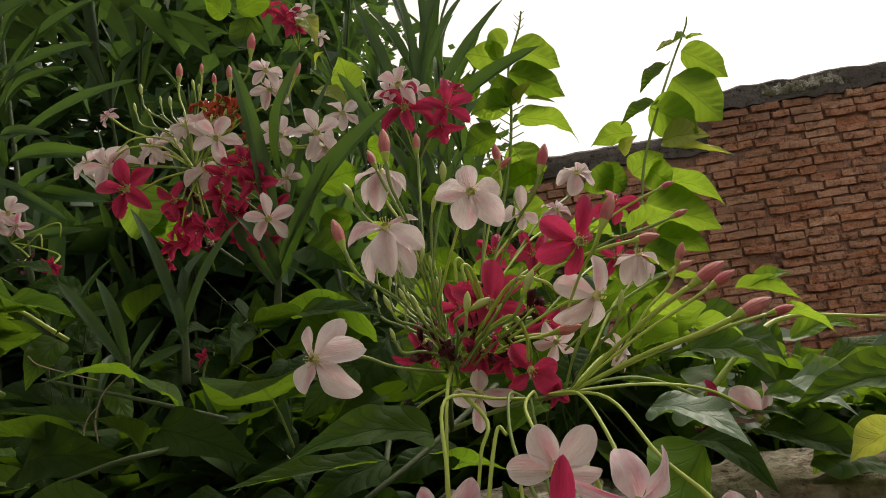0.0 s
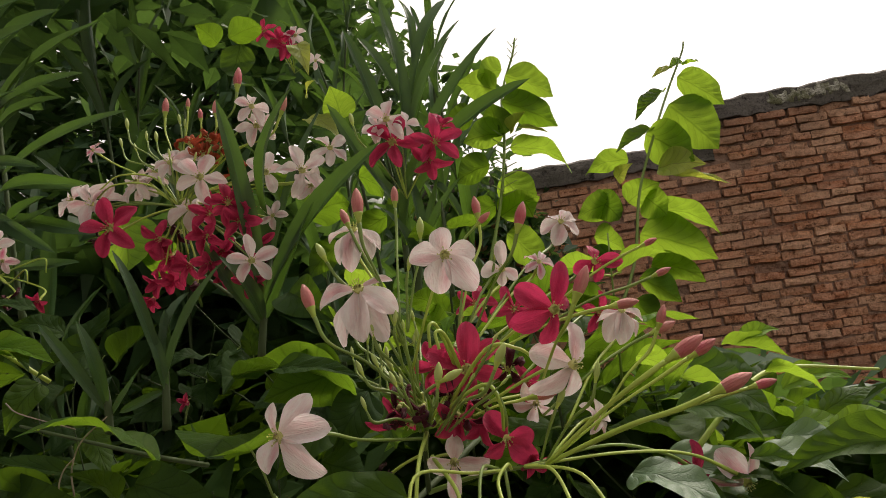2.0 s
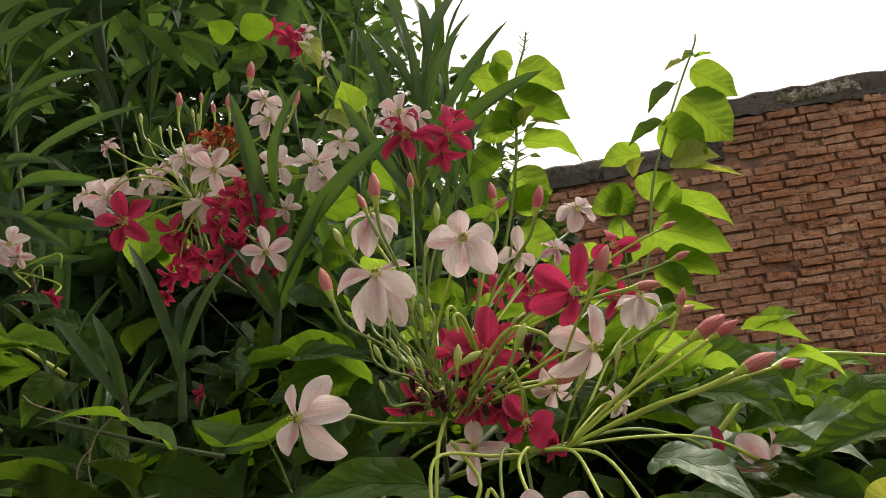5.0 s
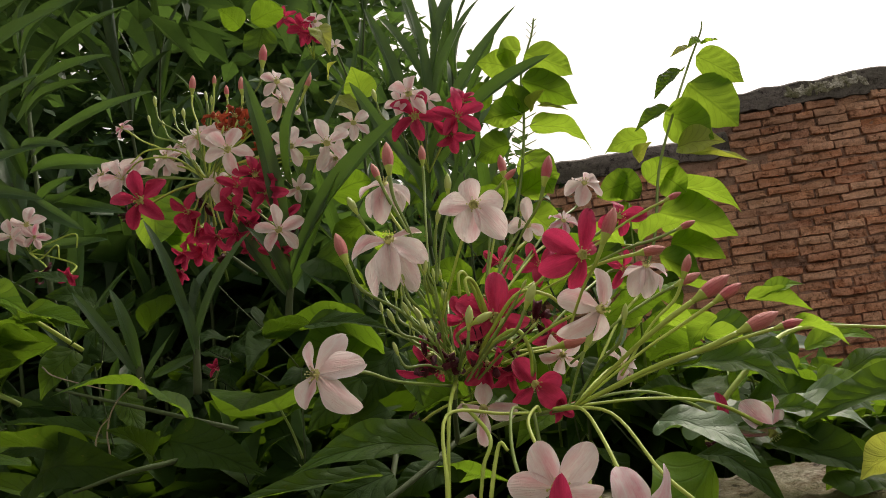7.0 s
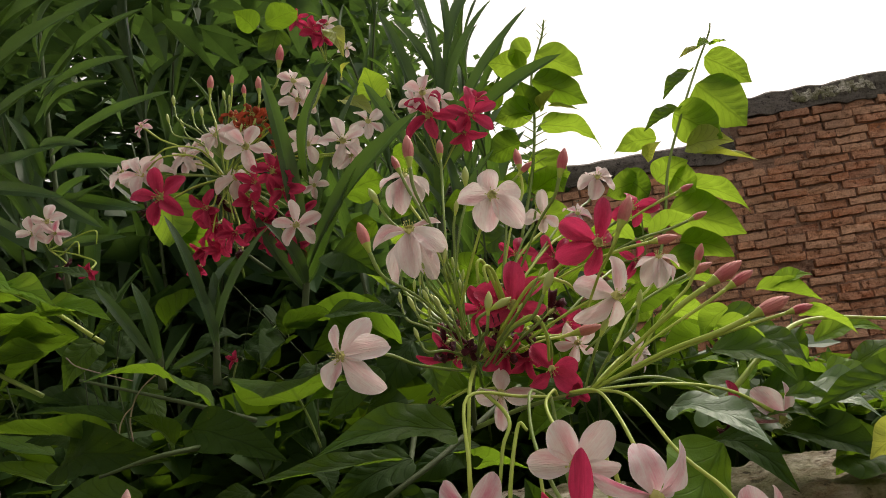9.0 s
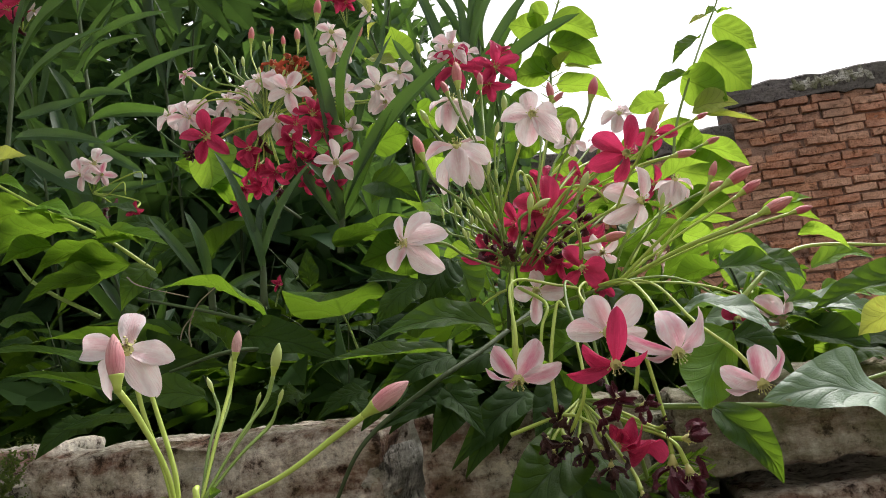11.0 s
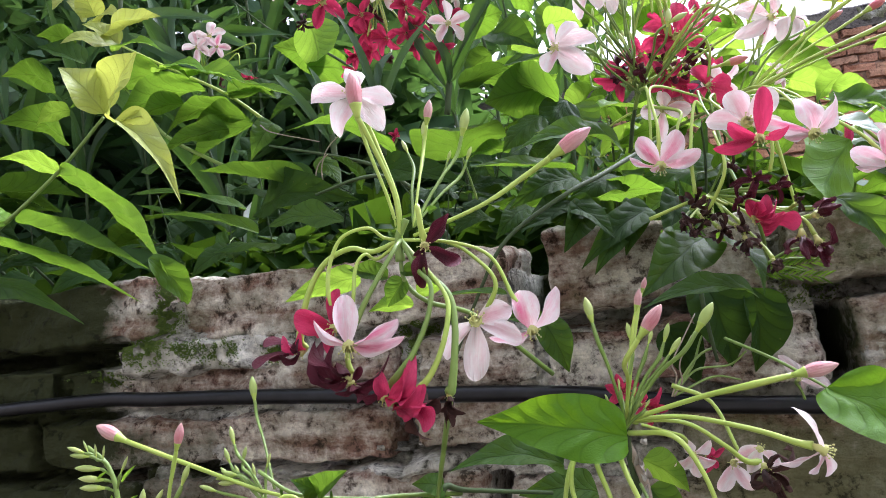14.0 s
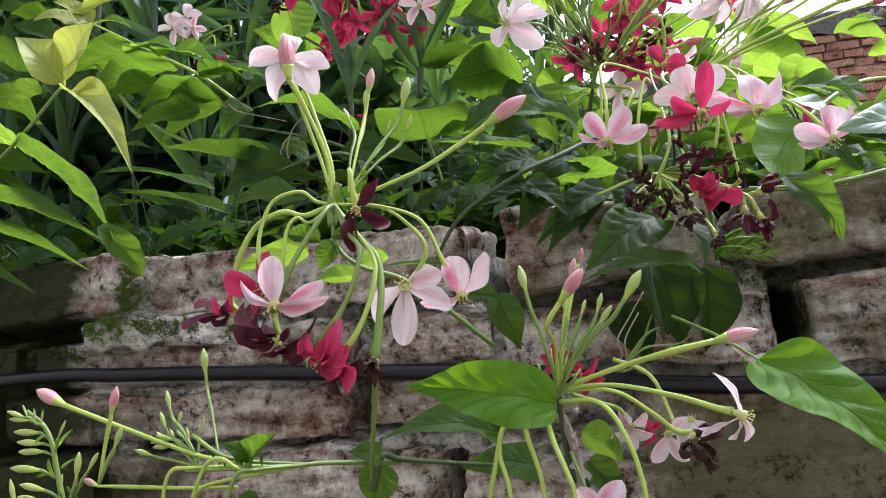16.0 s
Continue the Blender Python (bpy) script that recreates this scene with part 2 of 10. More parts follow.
    col = mixed(n, l, 0.8 * sharp, col, pits.outputs[0], "MULTIPLY")
    l.new(col, p.inputs["Base Color"])
    p.inputs["Roughness"].default_value = 0.92
    p.inputs["Specular IOR Level"].default_value = 0.2
    h = maths(n, l, "ADD", maths(n, l, "MULTIPLY", grain, 0.35), maths(n, l, "ADD", maths(n, l, "MULTIPLY", mid, 0.7), maths(n, l, "MULTIPLY", blot, 0.8)))
    l.new(bumped(n, l, h, 1.0, 0.008 / scale), p.inputs["Normal"])
    return m


def plain_material(name, a, b, scale, rough, metal=0.0, bump=0.3, depth=0.002):
    m, n, l, p = nodes_of(name)
    geo = n.new("ShaderNodeNewGeometry").outputs["Position"]
    f = noise_of(n, l, geo, scale, 6, 0.65)
    r = ramp(n, [(0.35, a), (0.65, b)])
    l.new(f, r.inputs[0])
    l.new(r.outputs[0], p.inputs["Base Color"])
    p.inputs["Roughness"].default_value, p.inputs["Metallic"].default_value = rough, metal
    l.new(bumped(n, l, noise_of(n, l, geo, scale * 4, 4), bump, depth), p.inputs["Normal"])
    return m


LEAF = leaf_material("creeper_leaf", (0.022, 0.056, 0.012), (0.050, 0.112, 0.022), (0.24, 0.43, 0.024), rough=0.52, through_light=0.45, sheen=0.16)
# darker copy of the creeper leaf, with the foliage's shade put into the colour
LEAF_SHADED = leaf_material("shaded_creeper_leaf", (0.013, 0.034, 0.009), (0.027, 0.063, 0.013), (0.13, 0.25, 0.012), rough=0.62, through_light=0.30, sheen=0.09)
YOUNG = leaf_material("young_creeper_leaf", (0.07, 0.19, 0.014), (0.155, 0.31, 0.026), (0.36, 0.56, 0.045), rough=0.48, through_light=0.52, sheen=0.24)
# paler green: the sky's reflection on upper faces is put into the colour
SKY_PALE = leaf_material("sky_pale_creeper_leaf", (0.10, 0.175, 0.10), (0.17, 0.26, 0.155), (0.22, 0.42, 0.05), rough=0.42, through_light=0.3, sheen=0.5, rib_tone=0.75)
FRESH = leaf_material("fresh_creeper_leaf", (0.060, 0.165, 0.008), (0.105, 0.245, 0.013), (0.32, 0.58, 0.012), rough=0.5, through_light=0.5, sheen=0.16)
YELLOW = leaf_material("yellowing_leaf", (0.24, 0.31, 0.06), (0.36, 0.41, 0.09), (0.62, 0.68, 0.09), rough=0.42, through_light=0.5)
OLEANDER = leaf_material("oleander_leaf", (0.025, 0.061, 0.026), (0.057, 0.117, 0.046), (0.14, 0.28, 0.03), veins=46.0, rough=0.42, through_light=0.32, ribs=0.15, sheen=0.42, rib_tone=4.0)
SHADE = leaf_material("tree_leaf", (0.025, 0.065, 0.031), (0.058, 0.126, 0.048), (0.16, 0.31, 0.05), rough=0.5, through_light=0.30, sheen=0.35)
WHITE = petal_material("blush_white_petal", (0.91, 0.84, 0.82), (0.74, 0.27, 0.34), 0.60, 0.5, 0.36, 0.6)
PINK = petal_material("pink_petal", (0.89, 0.78, 0.79), (0.78, 0.20, 0.34), 0.92, 0.5, 0.36, 0.65)
RED = petal_material("crimson_petal", (0.70, 0.064, 0.172), (0.36, 0.012, 0.058), 0.95, 0.40, 0.38)
WILT = petal_material("wilted_maroon_petal", (0.115, 0.014, 0.03), (0.06, 0.012, 0.018), 0.9, 0.5, 0.2)
RUST = petal_material("rusty_orange_petal", (0.50, 0.12, 0.06), (0.36, 0.06, 0.03), 0.9, 0.6, 0.3)
HUSK = petal_material("pale_dry_husk", (0.52, 0.48, 0.42), (0.30, 0.26, 0.21), 0.7, 0.85, 0.1)
DRY = petal_material("dried_brown_petal", (0.075, 0.03, 0.022), (0.03, 0.014, 0.012), 0.9, 0.75, 0.1)
HEART = stalk_material("flower_heart_green", (0.42, 0.46, 0.12), (0.58, 0.55, 0.22))
STALK = stalk_material("pale_green_stalk", (0.25, 0.37, 0.045), (0.42, 0.52, 0.10))
DEEP = stalk_material("deep_green_stalk", (0.11, 0.18, 0.03), (0.20, 0.30, 0.06))
TWIG = stalk_material("brown_green_twig", (0.026, 0.040, 0.012), (0.055, 0.095, 0.024), 0.75)
DEAD = stalk_material("dead_twig", (0.22, 0.17, 0.12), (0.33, 0.27, 0.20), 0.85)
BLOCKER = plain_material("blocker_plaster", (0.36, 0.33, 0.28), (0.42, 0.39, 0.34), 3.0, 0.9, bump=0.3, depth=0.01)
BARK = plain_material("bark", (0.05, 0.038, 0.028), (0.13, 0.1, 0.075), 30.0, 0.9, bump=0.8, depth=0.01)
BUD = petal_material("pink_bud", (0.70, 0.46, 0.42), (0.62, 0.22, 0.25), 0.75, 0.5, 0.15)
ROSY = petal_material("rosy_brown_bud", (0.62, 0.27, 0.23), (0.56, 0.11, 0.14), 0.85, 0.5, 0.1)
BUDGREEN = stalk_material("green_bud", (0.25, 0.37, 0.07), (0.42, 0.47, 0.16))
BRICK = brick_material("weathered_brick", [(0.20, 0.105, 0.075), (0.23, 0.14, 0.10), (0.21, 0.115, 0.085), (0.25, 0.17, 0.13)], (0.680, 0.645, 0.545), 0.92, 1.0, green=0.93, algae_and_shade=1.0, bare=0.035)
MORTAR = brick_material("mossy_mortar", [(0.17, 0.155, 0.13), (0.21, 0.195, 0.165)], (0.77, 0.75, 0.67), 0.90, 1.0, green=0.93, algae_and_shade=1.0)
FARBRICK = brick_material("red_brick", [(0.60, 0.235, 0.105), (0.36, 0.15, 0.085), (0.66, 0.30, 0.155), (0.48, 0.18, 0.09), (0.60, 0.31, 0.18), (0.68, 0.37, 0.22)], (0.62, 0.40, 0.28), 0.45, 0.2, 0.25, 0.7, soot=2.95)
FARMORTAR = brick_material("old_brick_joint", [(0.33, 0.18, 0.12), (0.40, 0.23, 0.16)], (0.42, 0.30, 0.23), 0.5, 0.25, 0.25, 0.6, soot=2.95)
COPING = brick_material("soot_stained_coping", [(0.085, 0.075, 0.07), (0.13, 0.11, 0.10)], (0.30, 0.27, 0.24), 0.4, 0.5, 0.25, 0.8)
CABLE = plain_material("black_cable_sheath", (0.004, 0.004, 0.005), (0.011, 0.011, 0.013), 60.0, 0.30, bump=0.15, depth=0.001)
CABLE.node_tree.nodes["Principled BSDF"].inputs["Specular IOR Level"].default_value = 0.28
MOSS = plain_material("green_moss", (0.06, 0.115, 0.012), (0.17, 0.25, 0.03), 400.0, 0.95, bump=0.9, depth=0.003)
EARTH = plain_material("garden_earth", (0.05, 0.036, 0.024), (0.10, 0.078, 0.052), 9.0, 0.95, bump=0.8, depth=0.02)

# ---- building kit ----
HOME = {}


def thing(name, place, label, category, group="", kind=""):
    ob = new(name)
    ob.empty_display_size = 0.02
    ob.matrix_basis = Matrix.Translation(place)
    HOME[ob.name] = ob.matrix_basis.copy()
    return tagged(ob, label, category, group, kind)


def part(name, mesh, mat, parent, m=None, label="", kind=""):
    """Links a mesh as one object under a thing or a part; m is its pose in the world."""
    if isinstance(mesh, bmesh.types.BMesh):
        bm, mesh = mesh, bpy.data.meshes.new(name)
        bm.to_mesh(mesh)
        bm.free()
    if mat is not None and not mesh.materials:
        mesh.materials.append(mat)
    ob = new(name, mesh)
    if mat is not None and mesh.materials[0] != mat:
        ob.material_slots[0].link = "OBJECT"
        ob.material_slots[0].material = mat
    m = m if m is not None else Matrix.Identity(4)
    HOME[ob.name] = m
    if parent is not None:
        ob.parent = parent
        ob.matrix_basis = HOME[parent.name].inverted() @ m
    else:
        ob.matrix_basis = m
    return tagged(ob, label, "", "", kind)


def basis(origin, along, facing, sx=1.0, sy=1.0, sz=1.0):
    """A pose whose y runs along, whose z faces as near to facing as can be."""
    y = Vector(along).normalized()
    x = y.cross(Vector(facing))
    if x.length < 1e-5:
        x = y.cross(Vector((0.3, 0.5, 0.8)))
    x.normalize()
    z = x.cross(y)
    m = Matrix(((x.x * sx, y.x * sy, z.x * sz, origin[0]), (x.y * sx, y.y * sy, z.y * sz, origin[1]), (x.z * sx, y.z * sy, z.z * sz, origin[2]), (0, 0, 0, 1)))
    return m


def curve_points(pts, steps):
    """A smooth line through a few points."""
    pts = [Vector(p) for p in pts]
    if len(pts) == 2:
        return [pts[0].lerp(pts[1], i / steps) for i in range(steps + 1)]
    ext = [pts[0] * 2 - pts[1], *pts, pts[-1] * 2 - pts[-2]]
    out = []
    for k in range(len(pts) - 1):
        a, b, c, d = ext[k:k + 4]
        for i in range(steps):
            t = i / steps
            out.append(0.5 * (2 * b + (c - a) * t + (2 * a - 5 * b + 4 * c - d) * t * t + (3 * b - a - 3 * c + d) * t ** 3))
    return [*out, pts[-1]]


def tube_mesh(name, line, radii, sides=7, closed=True, knots=0.0):
    """A round stem along a line; radii: a number each at the ends and, if three, the middle."""
    verts, faces = [], []
    up = Vector((0.31, 0.17, 0.93))
    count = len(line)
    for i, p in enumerate(line):
        d = (line[min(i + 1, count - 1)] - line[max(i - 1, 0)]).normalized()
        x = d.cross(up)
        if x.length < 1e-4:
            x = d.cross(Vector((1, 0, 0)))
        x.normalize()
        z = x.cross(d)
        up = z
        t = i / (count - 1) * (len(radii) - 1)
        k = min(int(t), len(radii) - 2)
        r = radii[k] + (radii[k + 1] - radii[k]) * (t - k)
        r *= 1 + knots * noise.noise(p * 90)
        for s in range(sides):
            a = 2 * math.pi * s / sides
            verts.append(p + (x * math.cos(a) + z * math.sin(a)) * r)
    for i in range(count - 1):
        for s in range(sides):
            a, b = i * sides + s, i * sides + (s + 1) % sides
            faces.append((a, b, b + sides, a + sides))
    if closed:
        faces += [tuple(range(sides))[::-1], tuple(range((count - 1) * sides, count * sides))]
    me = bpy.data.meshes.new(name)
    me.from_pydata(verts, [], faces)
    me.shade_smooth()
    return me


def tube(name, pts, radii, mat, parent, steps=6, sides=7, knots=0.0, label=""):
    origin = Vector(pts[0])
    line = [p - origin for p in curve_points(pts, steps)]
    return part(name, tube_mesh(name, line, radii, sides, True, knots), mat, parent, Matrix.Translation(origin), label)


def blade_mesh(name, profile, rows, cols, fold, arch, wave, twist, curl, rng, cup=False, quilt=0.0):
    """A leaf or petal of unit length along y and unit width across x, with a crease, an arch and wavy rims."""
    verts, faces = [], []
    p1, p2, p3 = rng.uniform(0, 6), rng.uniform(0, 6), rng.uniform(0, 6)
    for i in range(rows + 1):
        v = math.sin(math.pi / 2 * i / rows) if cup else i / rows
        w = profile(v)
        for j in range(cols + 1):
            u = 2 * j / cols - 1
            x = 0.5 * w * u
            rim = abs(u) ** 2
            z = fold * (2.6 * x * x if cup else math.sqrt(x * x + 0.0025) - 0.05) + arch * 4 * v * (1 - v) + wave * rim * w * math.sin(9 * v + (p1 if u > 0 else p2)) - curl * v ** 4
            z += 0.012 * math.sin(17 * v + 5 * u + p3) * w
            if cup:
                z += 0.016 * math.cos(9.4 * u) * w * math.sin(math.pi * min(1.0, v + 0.1))
            if quilt:
                s = v - (abs(x) + 0.02) ** 0.8 + 1.1 * x * x
                z += quilt * (abs(math.sin(math.pi * (6.5 * s - 0.25))) ** 0.7 - 0.5) * min(1.0, abs(u) * 4) * (1 - 0.75 * abs(u) ** 3) * min(1.0, w * 3)
            a = twist * (v - 0.3)
            verts.append((x * math.cos(a) - z * math.sin(a) * 0.4, v, z + x * math.sin(a)))
    for i in range(rows):
        for j in range(cols):
            a = i * (cols + 1) + j
            faces.append((a, a + 1, a + cols + 2, a + cols + 1))
    me = bpy.data.meshes.new(name)
    me.from_pydata(verts, [], faces)
    me.shade_smooth()
    return me


def creeper_shape(v):
    return 2.42 * max(v, 0.0) ** 0.42 * max(1 - v, 0.0) ** 0.85 * (1 - 0.25 * v) * (1 - 0.35 * max(0.0, v - 0.7) / 0.3) + 0.012


def broad_shape(v):
    return 2.05 * max(v, 0.0) ** 0.38 * max(1 - v ** 1.6, 0.0) ** 0.95 * (1 - 0.2 * v)


def lance_shape(v):
    return 1.75 * max(v, 0.0) ** 0.6 * max(1 - v, 0.0) ** 0.62


def petal_shape(v):
    return (0.22 + 0.78 * math.sin(math.pi * 0.5 * min(v / 0.55, 1.0)) ** 1.1) * (1 - max(0.0, (v - 0.50) / 0.50) ** 2.3) ** 0.52 if v < 1 else 0.02


rng = random.Random(7)
LEAVES = [blade_mesh("leaf", creeper_shape, 40, 14, f, a, w, t, c, rng, quilt=0.030) for f, a, w, t, c in (
    (0.15, 0.07, 0.035, 0.15, 0.03), (0.28, 0.10, 0.04, -0.2, 0.05), (0.10, 0.13, 0.05, 0.25, 0.10), (0.38, 0.05, 0.035, 0.1, 0.0),
    (0.2, 0.16, 0.045, -0.3, 0.12), (-0.12, 0.08, 0.05, 0.3, 0.05), (0.5, 0.07, 0.04, -0.1, 0.08), (0.15, 0.04, 0.06, 0.4, 0.0))]
BROAD = [blade_mesh("leaf", broad_shape, 36, 14, f, a, w, t, c, rng, quilt=0.028) for f, a, w, t, c in (
    (0.25, 0.06, 0.05, 0.1, 0.06), (0.4, 0.04, 0.07, -0.25, 0.03), (0.1, 0.10, 0.06, 0.3, 0.08))]
HOOKED = blade_mesh("leaf", creeper_shape, 40, 14, 0.45, 0.22, 0.05, 0.35, 0.12, rng, quilt=0.03)
LANCES = [blade_mesh("leaf", lance_shape, 12, 4, f, a, w, t, c, rng) for f, a, w, t, c in (
    (0.35, 0.15, 0.02, 0.2, 0.1), (0.45, 0.25, 0.03, -0.4, 0.15), (0.25, -0.15, 0.03, 0.5, 0.2), (0.4, 0.3, 0.02, 0.3, 0.0))]


def petal_mesh(cup, arch, reflex, ripple, skew, rng):
    """A petal of unit length and width: narrow foot, broad rounded tip, a middle crease with a groove on either side, raised flanks and a rim that rolls back."""
    rows, cols = 18, 12
    verts, faces = [], []
    p1, p2, p3 = rng.uniform(0, 6), rng.uniform(0, 6), rng.uniform(0, 6)
    for i in range(rows + 1):
        v = math.sin(math.pi / 2 * i / rows)
        w = petal_shape(v)
        for j in range(cols + 1):
            u = 2 * j / cols - 1
            x = 0.5 * w * u
            z = cup * u * u * w * 0.27 - 0.045 * math.exp(-(u / 0.13) ** 2) * (1 - v * v) + 0.012 * math.cos(11 * u) * w * (1 - 0.6 * v)
            z += arch * 4 * v * (1 - v) - reflex * v ** 3.2
            rim = max(0.0, abs(u) - 0.55) / 0.45
            z += ripple * rim ** 1.5 * w * math.sin(7.5 * v + (p1 if u > 0 else p2)) - 0.045 * rim * rim * v
            z += 0.018 * math.sin(6 * v + 3 * u + p3) * w
            y = v * (1 - 0.02 * skew * u * v)
            verts.append((x + skew * 0.05 * v * v, y, z))
    for i in range(rows):
        for j in range(cols):
            a = i * (cols + 1) + j
            faces.append((a, a + 1, a + cols + 2, a + cols + 1))
    me = bpy.data.meshes.new("petal")
    me.from_pydata(verts, [], faces)
    me.shade_smooth()
    return me


PETALS = [petal_mesh(c, a, r, w, k, rng) for c, a, r, w, k in (
    (0.55, 0.06, 0.10, 0.05, 0.3), (0.85, 0.09, 0.18, 0.06, -0.5), (0.25, 0.08, 0.14, 0.09, 0.8), (1.1, 0.05, 0.12, 0.05, -0.2), (0.45, 0.11, 0.24, 0.10, 0.6), (0.9, 0.04, -0.06, 0.07, -0.8), (0.65, 0.08, 0.05, 0.08, 0.1))]
CRUMPLED = [blade_mesh("petal", petal_shape, 14, 6, f, a, w, t, c, rng, True) for f, a, w, t, c in (
    (0.6, 0.20, 0.12, 0.8, 0.40), (0.4, 0.26, 0.15, -1.0, 0.60), (0.8, 0.12, 0.10, 0.5, 0.25), (0.5, -0.12, 0.13, 1.2, -0.3), (0.3, 0.30, 0.16, 0.4, 0.75))]



def rolled_mesh(turns, crush, rng):
    """A spent petal, rolled up along its length and crushed."""
    rows, cols = 16, 6
    verts, faces = [], []
    y = z = 0.0
    s = Vector((rng.uniform(0, 9), rng.uniform(0, 9), rng.uniform(0, 9)))
    for i in range(rows + 1):
        v = i / rows
        a = turns * 6.283 * v ** 1.7
        y += math.cos(a) / rows
        z += math.sin(a) / rows
        for j in range(cols + 1):
            u = 2 * j / cols - 1
            x = 0.5 * petal_shape(min(v, 0.97)) * u * (1 - 0.35 * crush)
            p = Vector((x, y - 0.5 * u * u * math.sin(a) * 0.25, z + 0.5 * u * u * math.cos(a) * 0.25))
            verts.append(p + noise.noise_vector(p * 4.0 + s) * 0.16 * crush * v)
    for i in range(rows):
        for j in range(cols):
            a = i * (cols + 1) + j
            faces.append((a, a + 1, a + cols + 2, a + cols + 1))
    me = bpy.data.meshes.new("petal")
    me.from_pydata(verts, [], faces)
    me.shade_smooth()
    return me


ROLLED = [rolled_mesh(t, c, rng) for t, c in ((0.35, 0.9), (0.6, 1.1), (0.85, 1.0), (-0.45, 1.2), (-0.7, 0.9), (0.2, 1.3))]


def heart_mesh():
    """The throat of a flower with its ring of stamens and the style, of unit petal length."""
    bm = bmesh.new()
    bmesh.ops.create_cone(bm, cap_ends=True, segments=10, radius1=0.05, radius2=0.15, depth=0.30, matrix=Matrix.Translation((0, 0, -0.115)))
    bmesh.ops.create_cone(bm, cap_ends=False, segments=10, radius1=0.15, radius2=0.10, depth=0.05, matrix=Matrix.Translation((0, 0, 0.06)))
    for k in range(10):
        a = 2 * math.pi * k / 10
        r = 0.085 if k % 2 else 0.05
        h = 0.15 if k % 2 else 0.22
        tip = Vector((r * 1.6 * math.cos(a), r * 1.6 * math.sin(a), h))
        m = basis((r * math.cos(a), r * math.sin(a), 0.0), tip, (0, 0, 1))
        bmesh.ops.create_cone(bm, cap_ends=True, segments=5, radius1=0.012, radius2=0.009, depth=h, matrix=m @ pose(0, h / 2, 0, -90))
        bmesh.ops.create_icosphere(bm, subdivisions=1, radius=0.026, matrix=Matrix.Translation(tip + Vector((r * math.cos(a), r * math.sin(a), 0)) * 0.9))
    me = bpy.data.meshes.new("flower")
    bm.to_mesh(me)
    bm.free()
    me.shade_smooth()
    me.materials.append(HEART)
    return me


def spindle_mesh(name, stations, sides=9):
    """A turned body along y: stations of (y, radius)."""
    verts, faces = [], []
    for y, r in stations:
        for s in range(sides):
            a = 2 * math.pi * s / sides
            k = r * (1 + 0.06 * math.cos(5 * a))
            verts.append((k * math.cos(a), y, k * math.sin(a)))
    for i in range(len(stations) - 1):
        for s in range(sides):
            a, b = i * sides + s, i * sides + (s + 1) % sides
            faces.append((a, a + sides, b + sides, b))
    faces += [tuple(range(sides)), tuple(range((len(stations) - 1) * sides, len(stations) * sides))[::-1]]
    me = bpy.data.meshes.new(name)
    me.from_pydata(verts, [], faces)
    me.shade_smooth()
    return me


HEARTMESH = heart_mesh()
BUDMESH = spindle_mesh("bud", [(0, 0.11), (0.08, 0.145), (0.22, 0.178), (0.42, 0.198), (0.60, 0.180), (0.78, 0.130), (0.92, 0.065), (0.98, 0.028), (1.0, 0.006)])
CALYXMESH = spindle_mesh("calyx", [(-0.30, 0.073), (-0.16, 0.088), (-0.05, 0.113), (0.03, 0.138), (0.08, 0.156), (0.11, 0.150)])
COLOURS = {"white": WHITE, "pink": PINK, "red": RED, "wilted": WILT, "rust": RUST, "dry": DRY}
dice = random.Random(21)


def stalk_line(node, end, out, lift, via):
    """A bent line from the node to the end of a flower or bud, which it meets from behind."""
    a, b = Vector(node), Vector(end)
    if via:
        return [a, *[Vector(v) for v in via], b]
    far = (b - a).length
    c = a + (b - a) * 0.35 + Vector((0, 0, lift)) * far
    d = b - Vector(out).normalized() * far * 0.15
    return [a, c.lerp(d, 0.25), d.lerp(c, 0.1), b]


